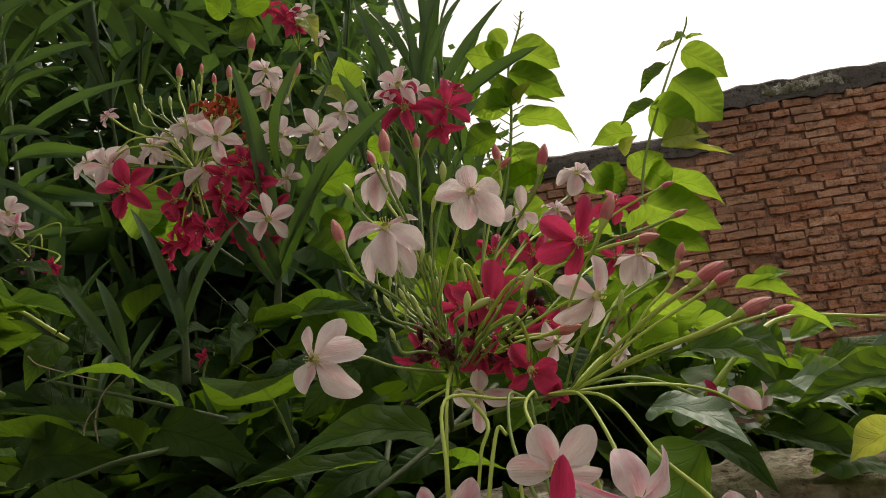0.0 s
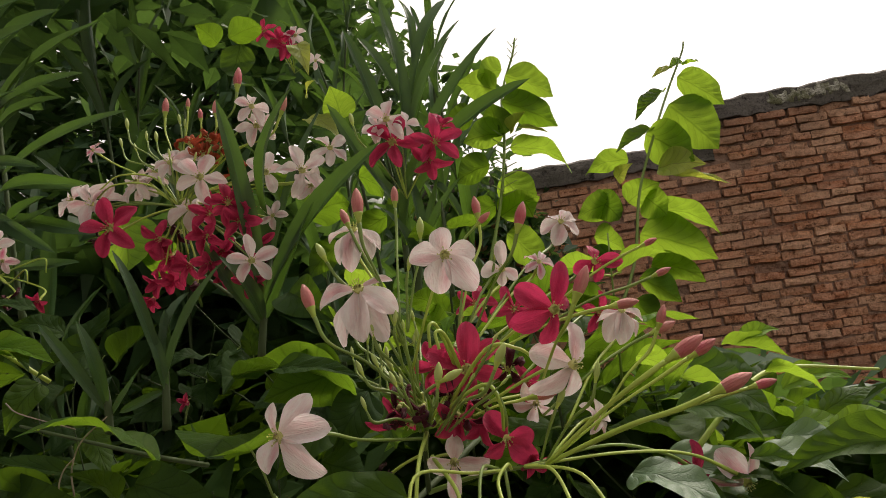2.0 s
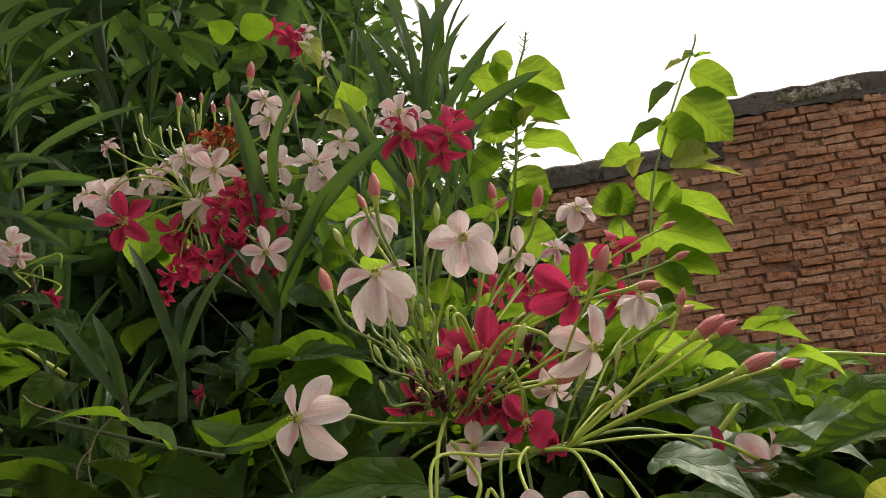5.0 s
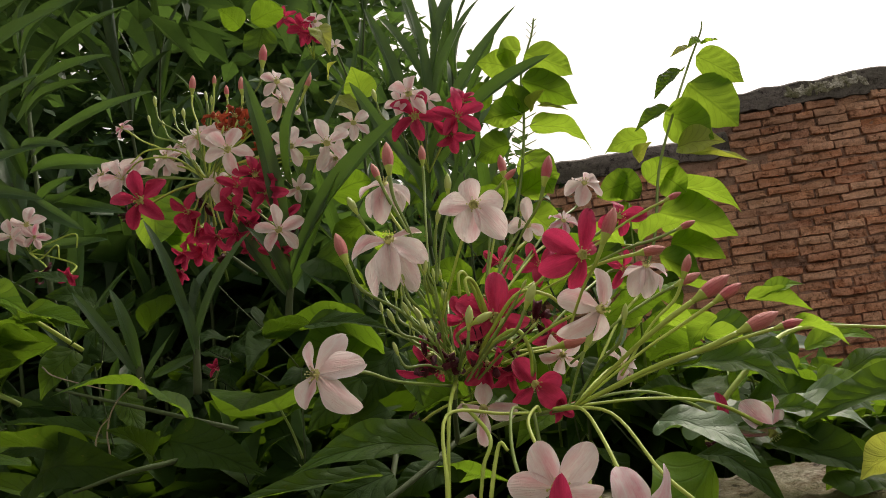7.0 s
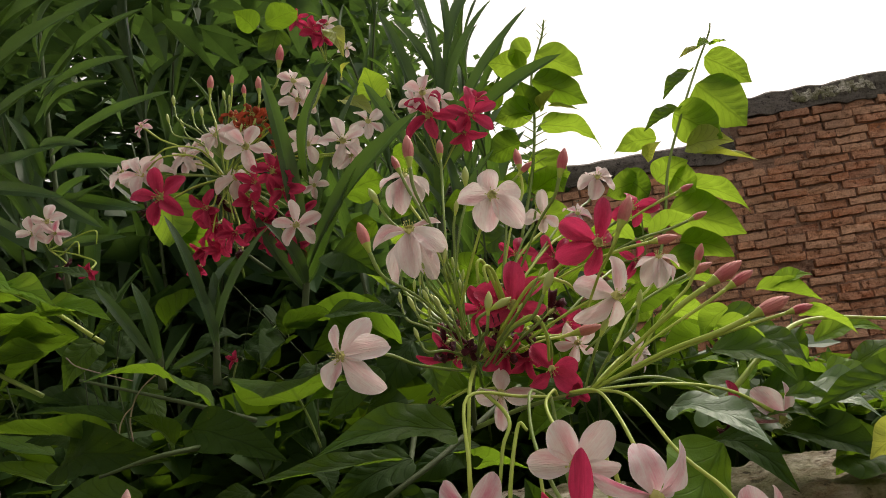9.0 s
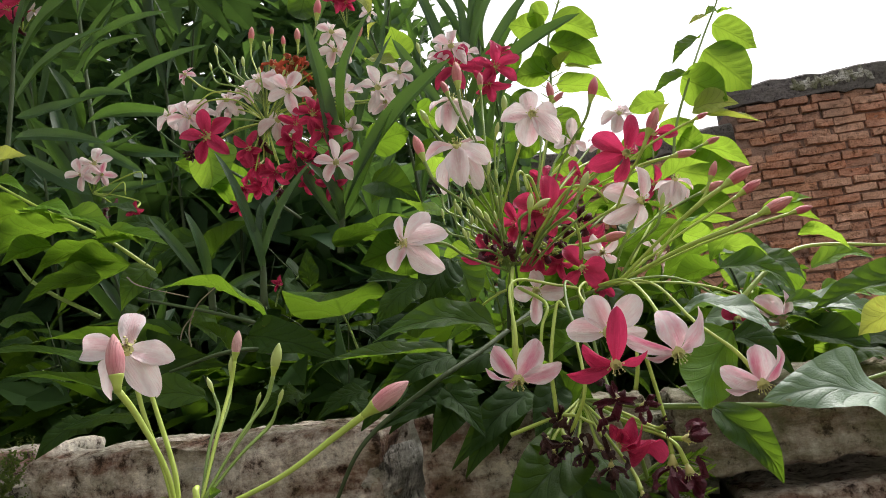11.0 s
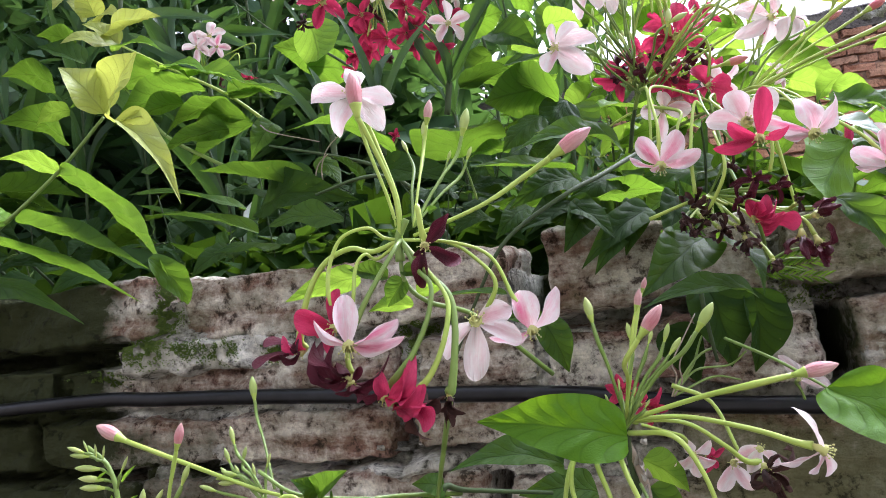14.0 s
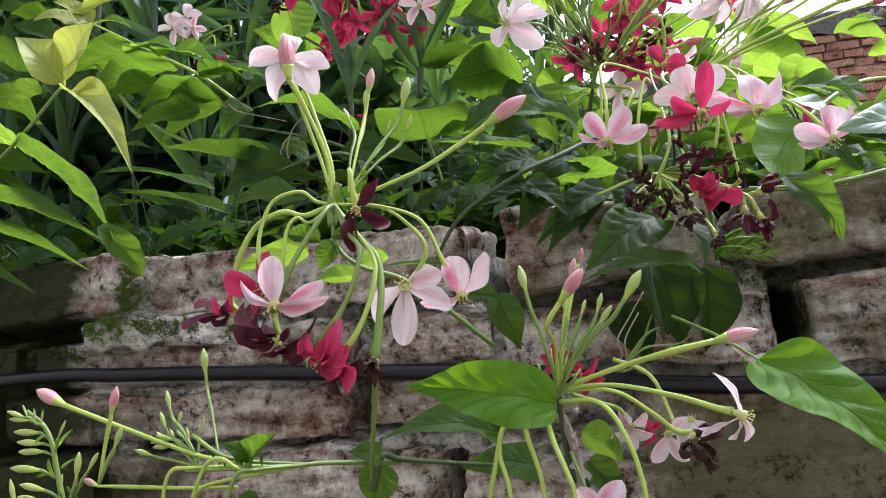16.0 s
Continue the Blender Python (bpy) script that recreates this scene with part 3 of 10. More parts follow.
def flower(cluster, node, c, facing, size, lift, colour, spin=0.0, lie=0.0, via=(), thick=1.0, petals=5, bare=False, tips=(), limp=False):
    """One flower on its tube: size across in metres, lie: degrees by which the petals rise towards the facing side; tips: the ends and widths of petals that stand unevenly; limp: crumpled petals."""
    n = Vector(facing).normalized()
    side = n.orthogonal()
    m = basis(c, side, n, size / 2, size / 2, size / 2)
    ob = part("flower", HEARTMESH, None, cluster, m)
    worn = colour in ("wilted", "dry", "rust")
    for k in range(0 if tips else petals + (2 if colour == "dry" else 0)):
        a = (72 if colour != "dry" else 51) * k + spin + dice.uniform(-9, 9)
        e = lie + dice.uniform(-10, 10) * (3.2 if worn else 2.2 if colour == "red" and lie >= 25 else 1.0)
        mesh = dice.choice(ROLLED if worn else PETALS)
        length = dice.uniform(0.88, 1.06) * (1.1 if worn else 1.0)
        wide = dice.uniform(0.46, 0.58) * (0.9 if colour == "red" else 1.0) * (0.8 if colour == "dry" else 0.85 if worn else 1.0)
        local = Matrix.Rotation(radians(a), 4, "Z") @ Matrix.Rotation(radians(e), 4, "X") @ Matrix.Translation((0, 0.06, 0)) @ Matrix.Rotation(radians(dice.uniform(-24, 24)), 4, "Y") @ Matrix.Diagonal((wide, length, length, 1))
        part("petal", mesh, COLOURS[colour], ob, m @ local)
    for tip, wide in tips:
        along = Vector(tip) - Vector(c)
        far = along.length
        lean = Matrix.Rotation(radians(dice.uniform(-19, 19)), 3, along) @ n
        mesh = dice.choice(CRUMPLED if worn or limp else PETALS)
        part("petal", mesh, COLOURS[colour], ob, basis(Vector(c) + along * 0.05, along, lean, min(wide * 1.05, far * 0.8), far * 0.93, (far + wide) * 0.5))
    if not bare:
        foot = Vector(c) - n * size * 0.12
        pts = stalk_line(node, foot, n, lift, via)
        tube("stalk", pts, (0.0007 * thick, 0.0007 * thick, 0.0008 * thick, 0.0012 * thick), dice.choice((STALK, STALK, DEEP)), cluster)
    return ob


def bud(cluster, node, foot, tip, ripe=1.0, lift=0.05, via=(), thick=1.0, slim=1.0):
    """A closed bud with its green calyx at the end of a stalk. ripe: 2 rosy brown, 1 pink, 0 green; slim: narrower below 1."""
    a, b = Vector(foot), Vector(tip)
    far = (b - a).length
    wide = slim * (0.92 if ripe < 0.5 and far < 0.008 else 1.08)
    m = basis(a, b - a, (0, -1, 0.2), far * wide, far, far * wide)
    ob = part("bud", BUDMESH, ROSY if ripe > 1 else BUD if ripe >= 0.5 else BUDGREEN, cluster, m, "rosy brown pointed bud" if ripe > 1 else "pink pointed bud" if ripe >= 0.5 else "small green bud")
    part("calyx", CALYXMESH, STALK, ob, m)
    pts = stalk_line(node, a - (b - a) * 0.25, b - a, lift, via)
    tube("stalk", pts, (0.0006 * thick, 0.0006 * thick, 0.0008 * thick, 0.083 * far * min(1.0, slim + 0.1)), STALK if ripe >= 0.5 and thick > 1 else dice.choice((STALK, DEEP)) if ripe >= 0.5 else DEEP, cluster)
    return ob


def leaf(shoot, foot, tip, wide, facing, kind=0, mat=None, joint=None, mesh=None):
    """One leaf blade from its foot to its tip, on a short leaf stalk from the joint on the stem."""
    a, b = Vector(foot), Vector(tip)
    far = (b - a).length
    m = basis(a, b - a, facing, wide, far, min(far, wide * 2.2))
    ob = part("leaf", mesh or LEAVES[kind % len(LEAVES)], mat or LEAF, shoot, m)
    if joint is not None:
        j = Vector(joint)
        if (j - a).length > 0.0015:
            tube("leaf_stalk", [j, j.lerp(a, 0.5) + Vector((0, 0, 0.08 * (a - j).length)), a, a + (b - a) * 0.06], (0.0009, 0.0008, 0.0006), DEEP if mat is not YOUNG else STALK, shoot, 4, 6)
    return ob


# ---- the setting: ground, near garden wall, far boundary wall ----
def ground_mesh():
    bm = bmesh.new()
    bmesh.ops.create_grid(bm, x_segments=60, y_segments=60, size=1.0)
    for v in bm.verts:
        r = max(abs(v.co.x), abs(v.co.y))
        k = 8 * r + 900 * r ** 5
        if r > 0:
            v.co.x, v.co.y = v.co.x / r * k, v.co.y / r * k
        v.co.z = 0.04 * noise.noise(v.co * 0.7) if k < 8 else 0.0
    return bm


tagged(part("ground", ground_mesh(), EARTH, None), "bare brown garden earth stretching away", "ground", kind="structure")


def rough_brick(length, height, depth, seed, cells=(16, 5, 6), round_off=0.0045, rough=0.0042):
    """A worn brick: a block with rounded, chipped arrises and an uneven face."""
    nx, nz, ny = cells
    bm = bmesh.new()
    grid = {}

    def vert(i, j, k):
        if (i, j, k) not in grid:
            p = Vector(((i / nx - 0.5) * length, (j / ny - 0.5) * depth, (k / nz - 0.5) * height))
            inner = Vector((max(min(p.x, length / 2 - round_off), round_off - length / 2), max(min(p.y, depth / 2 - round_off), round_off - depth / 2), max(min(p.z, height / 2 - round_off), round_off - height / 2)))
            off = p - inner
            if off.length > round_off:
                off = off.normalized() * round_off
            q = inner + off
            s = Vector((seed * 3.1, seed * 1.7, seed * 0.9))
            flat = Vector((q.x * 14, q.y * 14, q.z * 95)) + s
            wear = noise.noise(q * 16 + s) * rough * 0.6 + noise.noise(flat) * rough * 0.7 + noise.fractal(q * 60 + s, 0.7, 2.1, 4) * rough * 0.6 - max(0.0, noise.noise(q * 45 + s * 3) - 0.3) * rough * 1.6
            chip = max(0.0, noise.noise(q * 18 + s * 2) - 0.15) * 0.022 * min(1.0, off.length / round_off)
            d = (off if off.length > 1e-6 else Vector((0, -1, 0))).normalized()
            grid[i, j, k] = bm.verts.new(q + d * (wear - chip))
        return grid[i, j, k]

    for i in range(nx):
        for j in range(ny):
            for k in (0, nz):
                f = [vert(i, j, k), vert(i + 1, j, k), vert(i + 1, j + 1, k), vert(i, j + 1, k)]
                bm.faces.new(f if k else f[::-1])
        for k in range(nz):
            for j in (0, ny):
                f = [vert(i, j, k), vert(i + 1, j, k), vert(i + 1, j, k + 1), vert(i, j, k + 1)]
                bm.faces.new(f[::-1] if j else f)
    for j in range(ny):
        for k in range(nz):
            for i in (0, nx):
                f = [vert(i, j, k), vert(i, j + 1, k), vert(i, j + 1, k + 1), vert(i, j, k + 1)]
                bm.faces.new(f if i else f[::-1])
    for f in bm.faces:
        f.smooth = True
    me = bpy.data.meshes.new("brick")
    bm.to_mesh(me)
    bm.free()
    return me


# bricks of the garden wall in view: ends, underside and top at the middle, lean
BRICKS = [
    (-0.560, -0.338, 1.490, 1.537, -1.0), (-0.319, -0.068, 1.482, 1.530, 0.3), (-0.043, 0.086, 1.475, 1.528, 1.5), (0.098, 0.330, 1.484, 1.528, -1.5),
    (-0.640, -0.432, 1.440, 1.474, 0.5), (-0.424, -0.150, 1.441, 1.468, 0.6), (-0.134, -0.052, 1.437, 1.470, 1.0), (-0.045, 0.111, 1.428, 1.468, 1.5), (0.126, 0.350, 1.418, 1.470, -1.0),
    (-0.690, -0.459, 1.396, 1.433, 0.0), (-0.449, -0.158, 1.396, 1.431, 0.8), (-0.141, 0.020, 1.398, 1.428, 1.2), (0.030, 0.300, 1.366, 1.413, 1.5),
    (-0.600, -0.364, 1.346, 1.388, 0.4), (-0.350, -0.097, 1.342, 1.384, 0.6), (-0.081, 0.160, 1.332, 1.373, 1.2), (0.172, 0.400, 1.318, 1.360, 1.5),
]
LOW_COURSES = [(1.294, 1.334, -0.09), (1.246, 1.286, 0.05), (1.2, 1.238, -0.02)]
# open joints where the mortar is gone: place, half width, from, to, depth
OPEN_JOINTS = [(-0.0565, 0.014, 1.470, 1.54, 0.12), (0.1185, 0.008, 1.420, 1.469, 0.12), (-0.089, 0.008, 1.335, 1.380, 0.06), (-0.150, 0.010, 1.399, 1.432, 0.03), (-0.454, 0.006, 1.395, 1.435, 0.03), (0.092, 0.007, 1.485, 1.53, 0.03)]
OPEN_BEDS = [(-0.21, -0.05, 1.4755, 0.0045, 0.022), (-0.05, 0.09, 1.4705, 0.0045, 0.04), (0.11, 0.33, 1.477, 0.0065, 0.06), (-0.33, -0.15, 1.3915, 0.004, 0.030), (-0.60, -0.36, 1.3915, 0.004, 0.03), (-0.62, -0.365, 1.479, 0.009, 0.05), (-0.15, 0.02, 1.395, 0.004, 0.02), (-0.44, -0.16, 1.436, 0.003, 0.012)]


def mortar_face(x, z):
    """How far behind the brick faces the mortar lies: lumpy, gone from open joints, flush where it was smeared."""
    q = Vector((x, 0.3, z))
    low = noise.noise(q * 13)
    y = 0.013 - 0.012 * max(0.0, low) - 0.005 * noise.noise(q * 42) - 0.0065 * noise.fractal(q * 105, 0.65, 2.1, 4)
    for jx, half, z0, z1, deep in OPEN_JOINTS:
        wander = jx + 0.005 * noise.noise((z * 40, jx * 9, 2.0))
        near = (half - abs(x - wander)) / 0.003
        if z0 < z < z1 and near > 0:
            y += deep * min(1.0, near)
    for x0, x1, bz, half, deep in OPEN_BEDS:
        if x0 < x < x1:
            wander = bz + 0.003 * noise.noise((x * 30, bz * 20, 5.0))
            near = (half * (1.0 + 1.5 * abs(noise.noise((x * 22, bz * 50, 1.0)))) - abs(z - wander)) / 0.002
            if near > 0:
                y += deep * min(1.0, near)
    # mortar smeared flush over the upright mossy joint, over the bed below it and in the low bed
    for sx, sz, wx, wz, proud in ((-0.328, 1.500, 0.020, 0.040, 0.012), (-0.285, 1.473, 0.115, 0.013, 0.020), (-0.330, 1.478, 0.035, 0.014, 0.012), (-0.23, 1.389, 0.13, 0.007, 0.012), (-0.148, 1.398, 0.03, 0.022, 0.012)):
        smear = max(0.0, 1 - ((x - sx) / wx) ** 4) * max(0.0, 1 - ((z - sz) / wz) ** 4)
        y -= proud * min(1.0, 1.5 * smear) * (0.75 + 0.7 * noise.noise(q * 30))
    return max(y, -0.010)


def near_core():
    """The lumpy mortar bed between the bricks of the garden wall, with the body of the wall behind it."""
    bm = bmesh.new()
    x0, x1, z0, z1 = -0.62, 0.40, 1.28, 1.512
    nx, nz = 560, 150
    rows = []
    for k in range(nz + 1):
        z = z0 + (z1 - z0) * k / nz
        row = []
        for i in range(nx + 1):
            x = x0 + (x1 - x0) * i / nx
            y = mortar_face(x, z)
            edge = min(i, nx - i, k) / 4
            if edge < 1:
                y = 0.02 * (1 - edge) + y * edge
            row.append(bm.verts.new((x, y, z + 0.004 * noise.noise((x * 50, 15, z * 50)))))
        rows.append(row)
    for k in range(nz):
        for i in range(nx):
            bm.faces.new((rows[k][i], rows[k][i + 1], rows[k + 1][i + 1], rows[k + 1][i])).smooth = True
    top = rows[-1]
    back = [bm.verts.new((v.co.x, 0.22, 1.505 + 0.01 * noise.noise(v.co * 30))) for v in top]
    for i in range(nx):
        bm.faces.new((top[i], top[i + 1], back[i + 1], back[i]))
    for a, b, front, high in ((-3.2, -0.625, 0.06, 1.49), (-0.625, 0.425, 0.19, 1.49), (0.425, 3.2, 0.06, 1.49)):
        bmesh.ops.create_cube(bm, size=1, matrix=Matrix.Translation(((a + b) / 2, (front + 0.23) / 2, high / 2)) @ Matrix.Diagonal((b - a - 0.004, 0.23 - front, high, 1)))
    return bm


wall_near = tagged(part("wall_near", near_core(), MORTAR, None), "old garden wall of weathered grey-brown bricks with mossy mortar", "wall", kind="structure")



def blocker_wall():
    bm = bmesh.new()
    bmesh.ops.create_cube(bm, size=1, matrix=Matrix.Translation((0, -1.75, 1.45)) @ Matrix.Diagonal((8.0, 0.25, 2.9, 1)))
    bmesh.ops.bevel(bm, geom=bm.edges[:], offset=0.01, segments=2, affect="EDGES")
    return bm


# unseen wall added behind the camera to cut the sky light from the front
tagged(part("wall_blocker", blocker_wall(), BLOCKER, None), "plain plastered wall added out of view to block sky light", "wall", kind="structure")

FAR_DIR = Vector((0.9944, 0.1057, 0.0)).normalized()
FAR_IN = Vector((0.1057, -0.9944, 0.0)).normalized()
FAR_AT = Vector((1.70, 4.40, 0.0))
FAR_TOP = 3.265


def far_core():
    bm = bmesh.new()
    turn = Matrix.Rotation(math.atan2(FAR_DIR.y, FAR_DIR.x), 4, "Z")
    for s0, s1, top in ((-0.68, 6.0, FAR_TOP - 0.15), (-9.5, -0.68, FAR_TOP - 0.40)):
        mid = FAR_AT + FAR_DIR * (s0 + s1) / 2 - FAR_IN * 0.14
        bmesh.ops.create_cube(bm, size=1, matrix=Matrix.Translation((mid.x, mid.y, top / 2)) @ turn @ Matrix.Diagonal((s1 - s0, 0.26, top, 1)))
    return bm


wall_far = tagged(part("wall_far", far_core(), FARMORTAR, None), "tall boundary wall of rough red bricks with soot-black top", "wall", kind="structure")


def coping_mesh(s0, s1, top, deep, seed):
    """The stained top courses: a slab with a ragged upper and lower edge."""
    bm = bmesh.new()
    n = max(8, int((s1 - s0) / 0.03))
    rings = []
    for i in range(n + 1):
        s = s0 + (s1 - s0) * i / n
        up = 0.020 * noise.noise((s * 2.3, seed, 0)) + 0.014 * noise.noise((s * 9, seed, 3))
        dn = 0.022 * noise.noise((s * 3, seed, 7)) + 0.02 * noise.noise((s * 13, seed, 9))
        o = 0.008 * noise.noise((s * 11, seed, 5))
        ring = []
        for out, z in ((0.018 + o, top - deep + dn), (0.024 + o, top - deep * 0.45), (0.014 + o, top - 0.02 + up), (-0.02, top + up), (-0.25, top + up * 0.5), (-0.27, top - deep)):
            p = FAR_AT + FAR_DIR * s + FAR_IN * out
            ring.append(bm.verts.new((p.x, p.y, z)))
        rings.append(ring)
    for a, b in zip(rings, rings[1:]):
        for k in range(6):
            bm.faces.new((a[k], b[k], b[(k + 1) % 6], a[(k + 1) % 6]))
    bm.faces.new(rings[0])
    bm.faces.new(rings[-1][::-1])
    return bm


part("coping", coping_mesh(-0.68, 6.0, FAR_TOP, 0.155, 1.0), COPING, wall_far, label="soot-black crumbling coping")
part("coping", coping_mesh(-9.5, -0.68, FAR_TOP - 0.25, 0.155, 5.0), COPING, wall_far, label="soot-black crumbling coping")


def lime_patch():
    bm = bmesh.new()
    for k in range(26):
        s = -0.26 + 0.46 * (k / 26) + 0.02 * math.sin(k * 3.3)
        p = FAR_AT + FAR_DIR * s + FAR_IN * 0.022
        z = FAR_TOP - 0.085 + 0.016 * math.sin(k * 1.7) + 0.02 * (k / 26)
        bmesh.ops.create_icosphere(bm, subdivisions=1, radius=1, matrix=Matrix.Translation((p.x, p.y, z)) @ Matrix.Rotation(k * 1.3, 4, "Y") @ Matrix.Diagonal((0.034 + 0.02 * abs(math.sin(k * 2.1)), 0.009, 0.013 + 0.009 * abs(math.cos(k)), 1)))
    return bm


part("plaster_patch", lime_patch(), MORTAR, wall_far, label="flaking pale lime patch")


def moss_mesh(line, spread, count, seed):
    """A cushion of very many short moss tufts along a line in a joint."""
    r = random.Random(seed)
    verts, faces = [], []
    for _ in range(count):
        t = r.random() * (len(line) - 1)
        k = min(int(t), len(line) - 2)
        (ax, az), (bx, bz) = line[k], line[k + 1]
        x, z = ax + (bx - ax) * (t - k) + r.gauss(0, spread), az + (bz - az) * (t - k) + r.gauss(0, spread)
        if noise.noise((x * 140, 3.0, z * 140)) < -0.12:
            continue
        y = mortar_face(x, z) - 0.001 - 0.002 * max(0.0, noise.noise((x * 90, 1.0, z * 90)))
        a = len(verts)
        s = r.uniform(0.0005, 0.0011)
        d = Vector((r.uniform(-1, 1), r.uniform(-1.3, -0.3), r.uniform(0.0, 1.2))).normalized() * s * 1.8
        e = d.orthogonal().normalized() * s * 0.6
        c = Vector((x, y, z))
        f = d.cross(e).normalized() * s * 0.6
        verts += [c - e, c + e, c + f, c + d]
        faces += [(a, a + 1, a + 3), (a + 1, a + 2, a + 3), (a + 2, a, a + 3)]
    me = bpy.data.meshes.new("moss")
    me.from_pydata(verts, [], faces)
    return me


for mline, mspread, mcount in ((((-0.322, 1.534), (-0.327, 1.512), (-0.332, 1.497), (-0.338, 1.488)), 0.006, 8000), (((-0.315, 1.479), (-0.27, 1.474)), 0.004, 1500), (((-0.36, 1.484), (-0.33, 1.478)), 0.005, 1500),
                               (((-0.243, 1.472), (-0.236, 1.468)), 0.003, 900), (((-0.145, 1.480), (-0.138, 1.468)), 0.006, 2400), (((0.09, 1.476), (0.13, 1.478)), 0.005, 1200), (((-0.42, 1.462), (-0.37, 1.460)), 0.005, 1500)):
    tagged(part("moss", moss_mesh(mline, mspread, mcount, mcount), MOSS, None), "low cushion of green moss in a wall joint", "moss", "moss on the garden wall", "stuff")

# ---- trees and hedge behind the wall ----


def leafy_mesh(name, count, place, size, rng, droop=0.3):
    """Many small separate leaves, each of two folded halves."""
    verts, faces = [], []
    for _ in range(count):
        c = Vector(place(rng))
        d = Vector((rng.gauss(0, 1), rng.gauss(0, 1), rng.gauss(-droop, 0.6))).normalized()
        s = rng.uniform(*size)
        side = d.cross(Vector((rng.gauss(0, 0.4), rng.gauss(0, 0.4), 1))).normalized() * s * rng.uniform(0.22, 0.34)
        lift = side.cross(d).normalized() * s * 0.08
        a = len(verts)
        verts += [c, c + d * s * 0.4 + side + lift, c + d * s, c + d * s * 0.4 - side + lift, c + d * s * 0.42]
        faces += [(a, a + 1, a + 4), (a + 1, a + 2, a + 4), (a, a + 4, a + 3), (a + 4, a + 2, a + 3)]
    me = bpy.data.meshes.new(name)
    me.from_pydata(verts, [], faces)
    return me


def tree(x, y, height, blobs, count, size, seed, label):
    t = thing("tree", (x, y, 0), label, "tree", "trees behind the garden wall")
    r = random.Random(seed)
    top = Vector((x + 0.1, y, height * 0.62))
    tube("trunk", [(x, y, -0.05), (x + 0.04, y + 0.03, height * 0.3), top], (0.10, 0.075, 0.05), BARK, t, 6, 10, 0.12)
    for bx, by, bz, br in blobs:
        tube("limb", [top - Vector((0, 0, r.uniform(0.1, 0.5))), top.lerp(Vector((bx, by, bz)), 0.5) + Vector((0, 0, 0.1)), (bx, by, bz)], (0.04, 0.025, 0.01), BARK, t, 5, 7, 0.1)

    def place(q):
        bx, by, bz, br = q.choices(blobs, [b[3] ** 2 for b in blobs])[0]
        d = Vector((q.gauss(0, 1), q.gauss(0, 1), q.gauss(0, 1))).normalized() * br * q.random() ** 0.45
        d *= 1 + 0.35 * noise.noise((Vector((bx, by, bz)) + d) * 2.2)
        p = Vector((bx, by, bz)) + d
        return p if noise.noise(p * 3.2) > -0.12 else place(q)

    tagged(part("crown", leafy_mesh("crown", count, place, size, r), SHADE, t), "", "", "", "stuff")
    return t


tree(-2.3, 3.0, 4.6, [(-2.3, 3.0, 3.6, 1.0), (-3.2, 2.7, 3.0, 0.9), (-1.5, 2.8, 3.0, 0.75), (-2.6, 2.5, 2.3, 0.9), (-1.5, 3.2, 2.2, 0.85), (-2.0, 2.8, 4.4, 0.8), (-3.4, 3.0, 4.0, 0.9), (-1.25, 3.0, 3.75, 0.6)],
     17000, (0.09, 0.17), 3, "dense dark green leafy tree behind the wall")
tree(-0.9, 4.2, 3.6, [(-0.9, 4.2, 3.1, 0.75), (-0.5, 4.0, 2.4, 0.6), (-1.5, 4.1, 2.2, 0.8), (-1.3, 4.3, 3.9, 0.6), (-0.7, 4.2, 1.6, 0.8)],
     7000, (0.08, 0.16), 5, "slim leafy tree with sky showing through")


# added canopy, kept above view, that blocks sky light from the left foliage
tree(-2.9, 1.1, 3.3, [(-1.5, 1.0, 2.9, 0.55), (-0.85, 0.85, 2.85, 0.5), (-1.9, 0.55, 2.6, 0.6), (-1.15, 0.35, 2.6, 0.45), (-0.55, 0.5, 2.6, 0.38), (-0.75, 0.0, 2.55, 0.38), (-1.4, -0.05, 2.5, 0.45), (-0.35, 0.9, 3.0, 0.35)],
     2600, (0.07, 0.14), 8, "leafy canopy added above view to shade the garden wall")


def hedge_place(q):
    x = q.uniform(-2.8, 2.8)
    top = 1.62 + 0.16 * noise.noise((x * 1.4, 2.0, 0)) + min(0.36, max(0.0, -0.1 - x) * 1.3) - (0.06 if x > 0.3 else 0)
    return x, q.uniform(0.58, 1.1) + 0.12 * noise.noise((x * 1.1, 8.0, 0)), top - abs(q.gauss(0, 0.35))


tagged(part("hedge", leafy_mesh("hedge", 24000, hedge_place, (0.07, 0.14), random.Random(11)), SHADE, None), "dense dark green undergrowth behind the garden wall", "hedge", "", "stuff")

# ---- the leafy growth over the wall ----
gdice = random.Random(33)


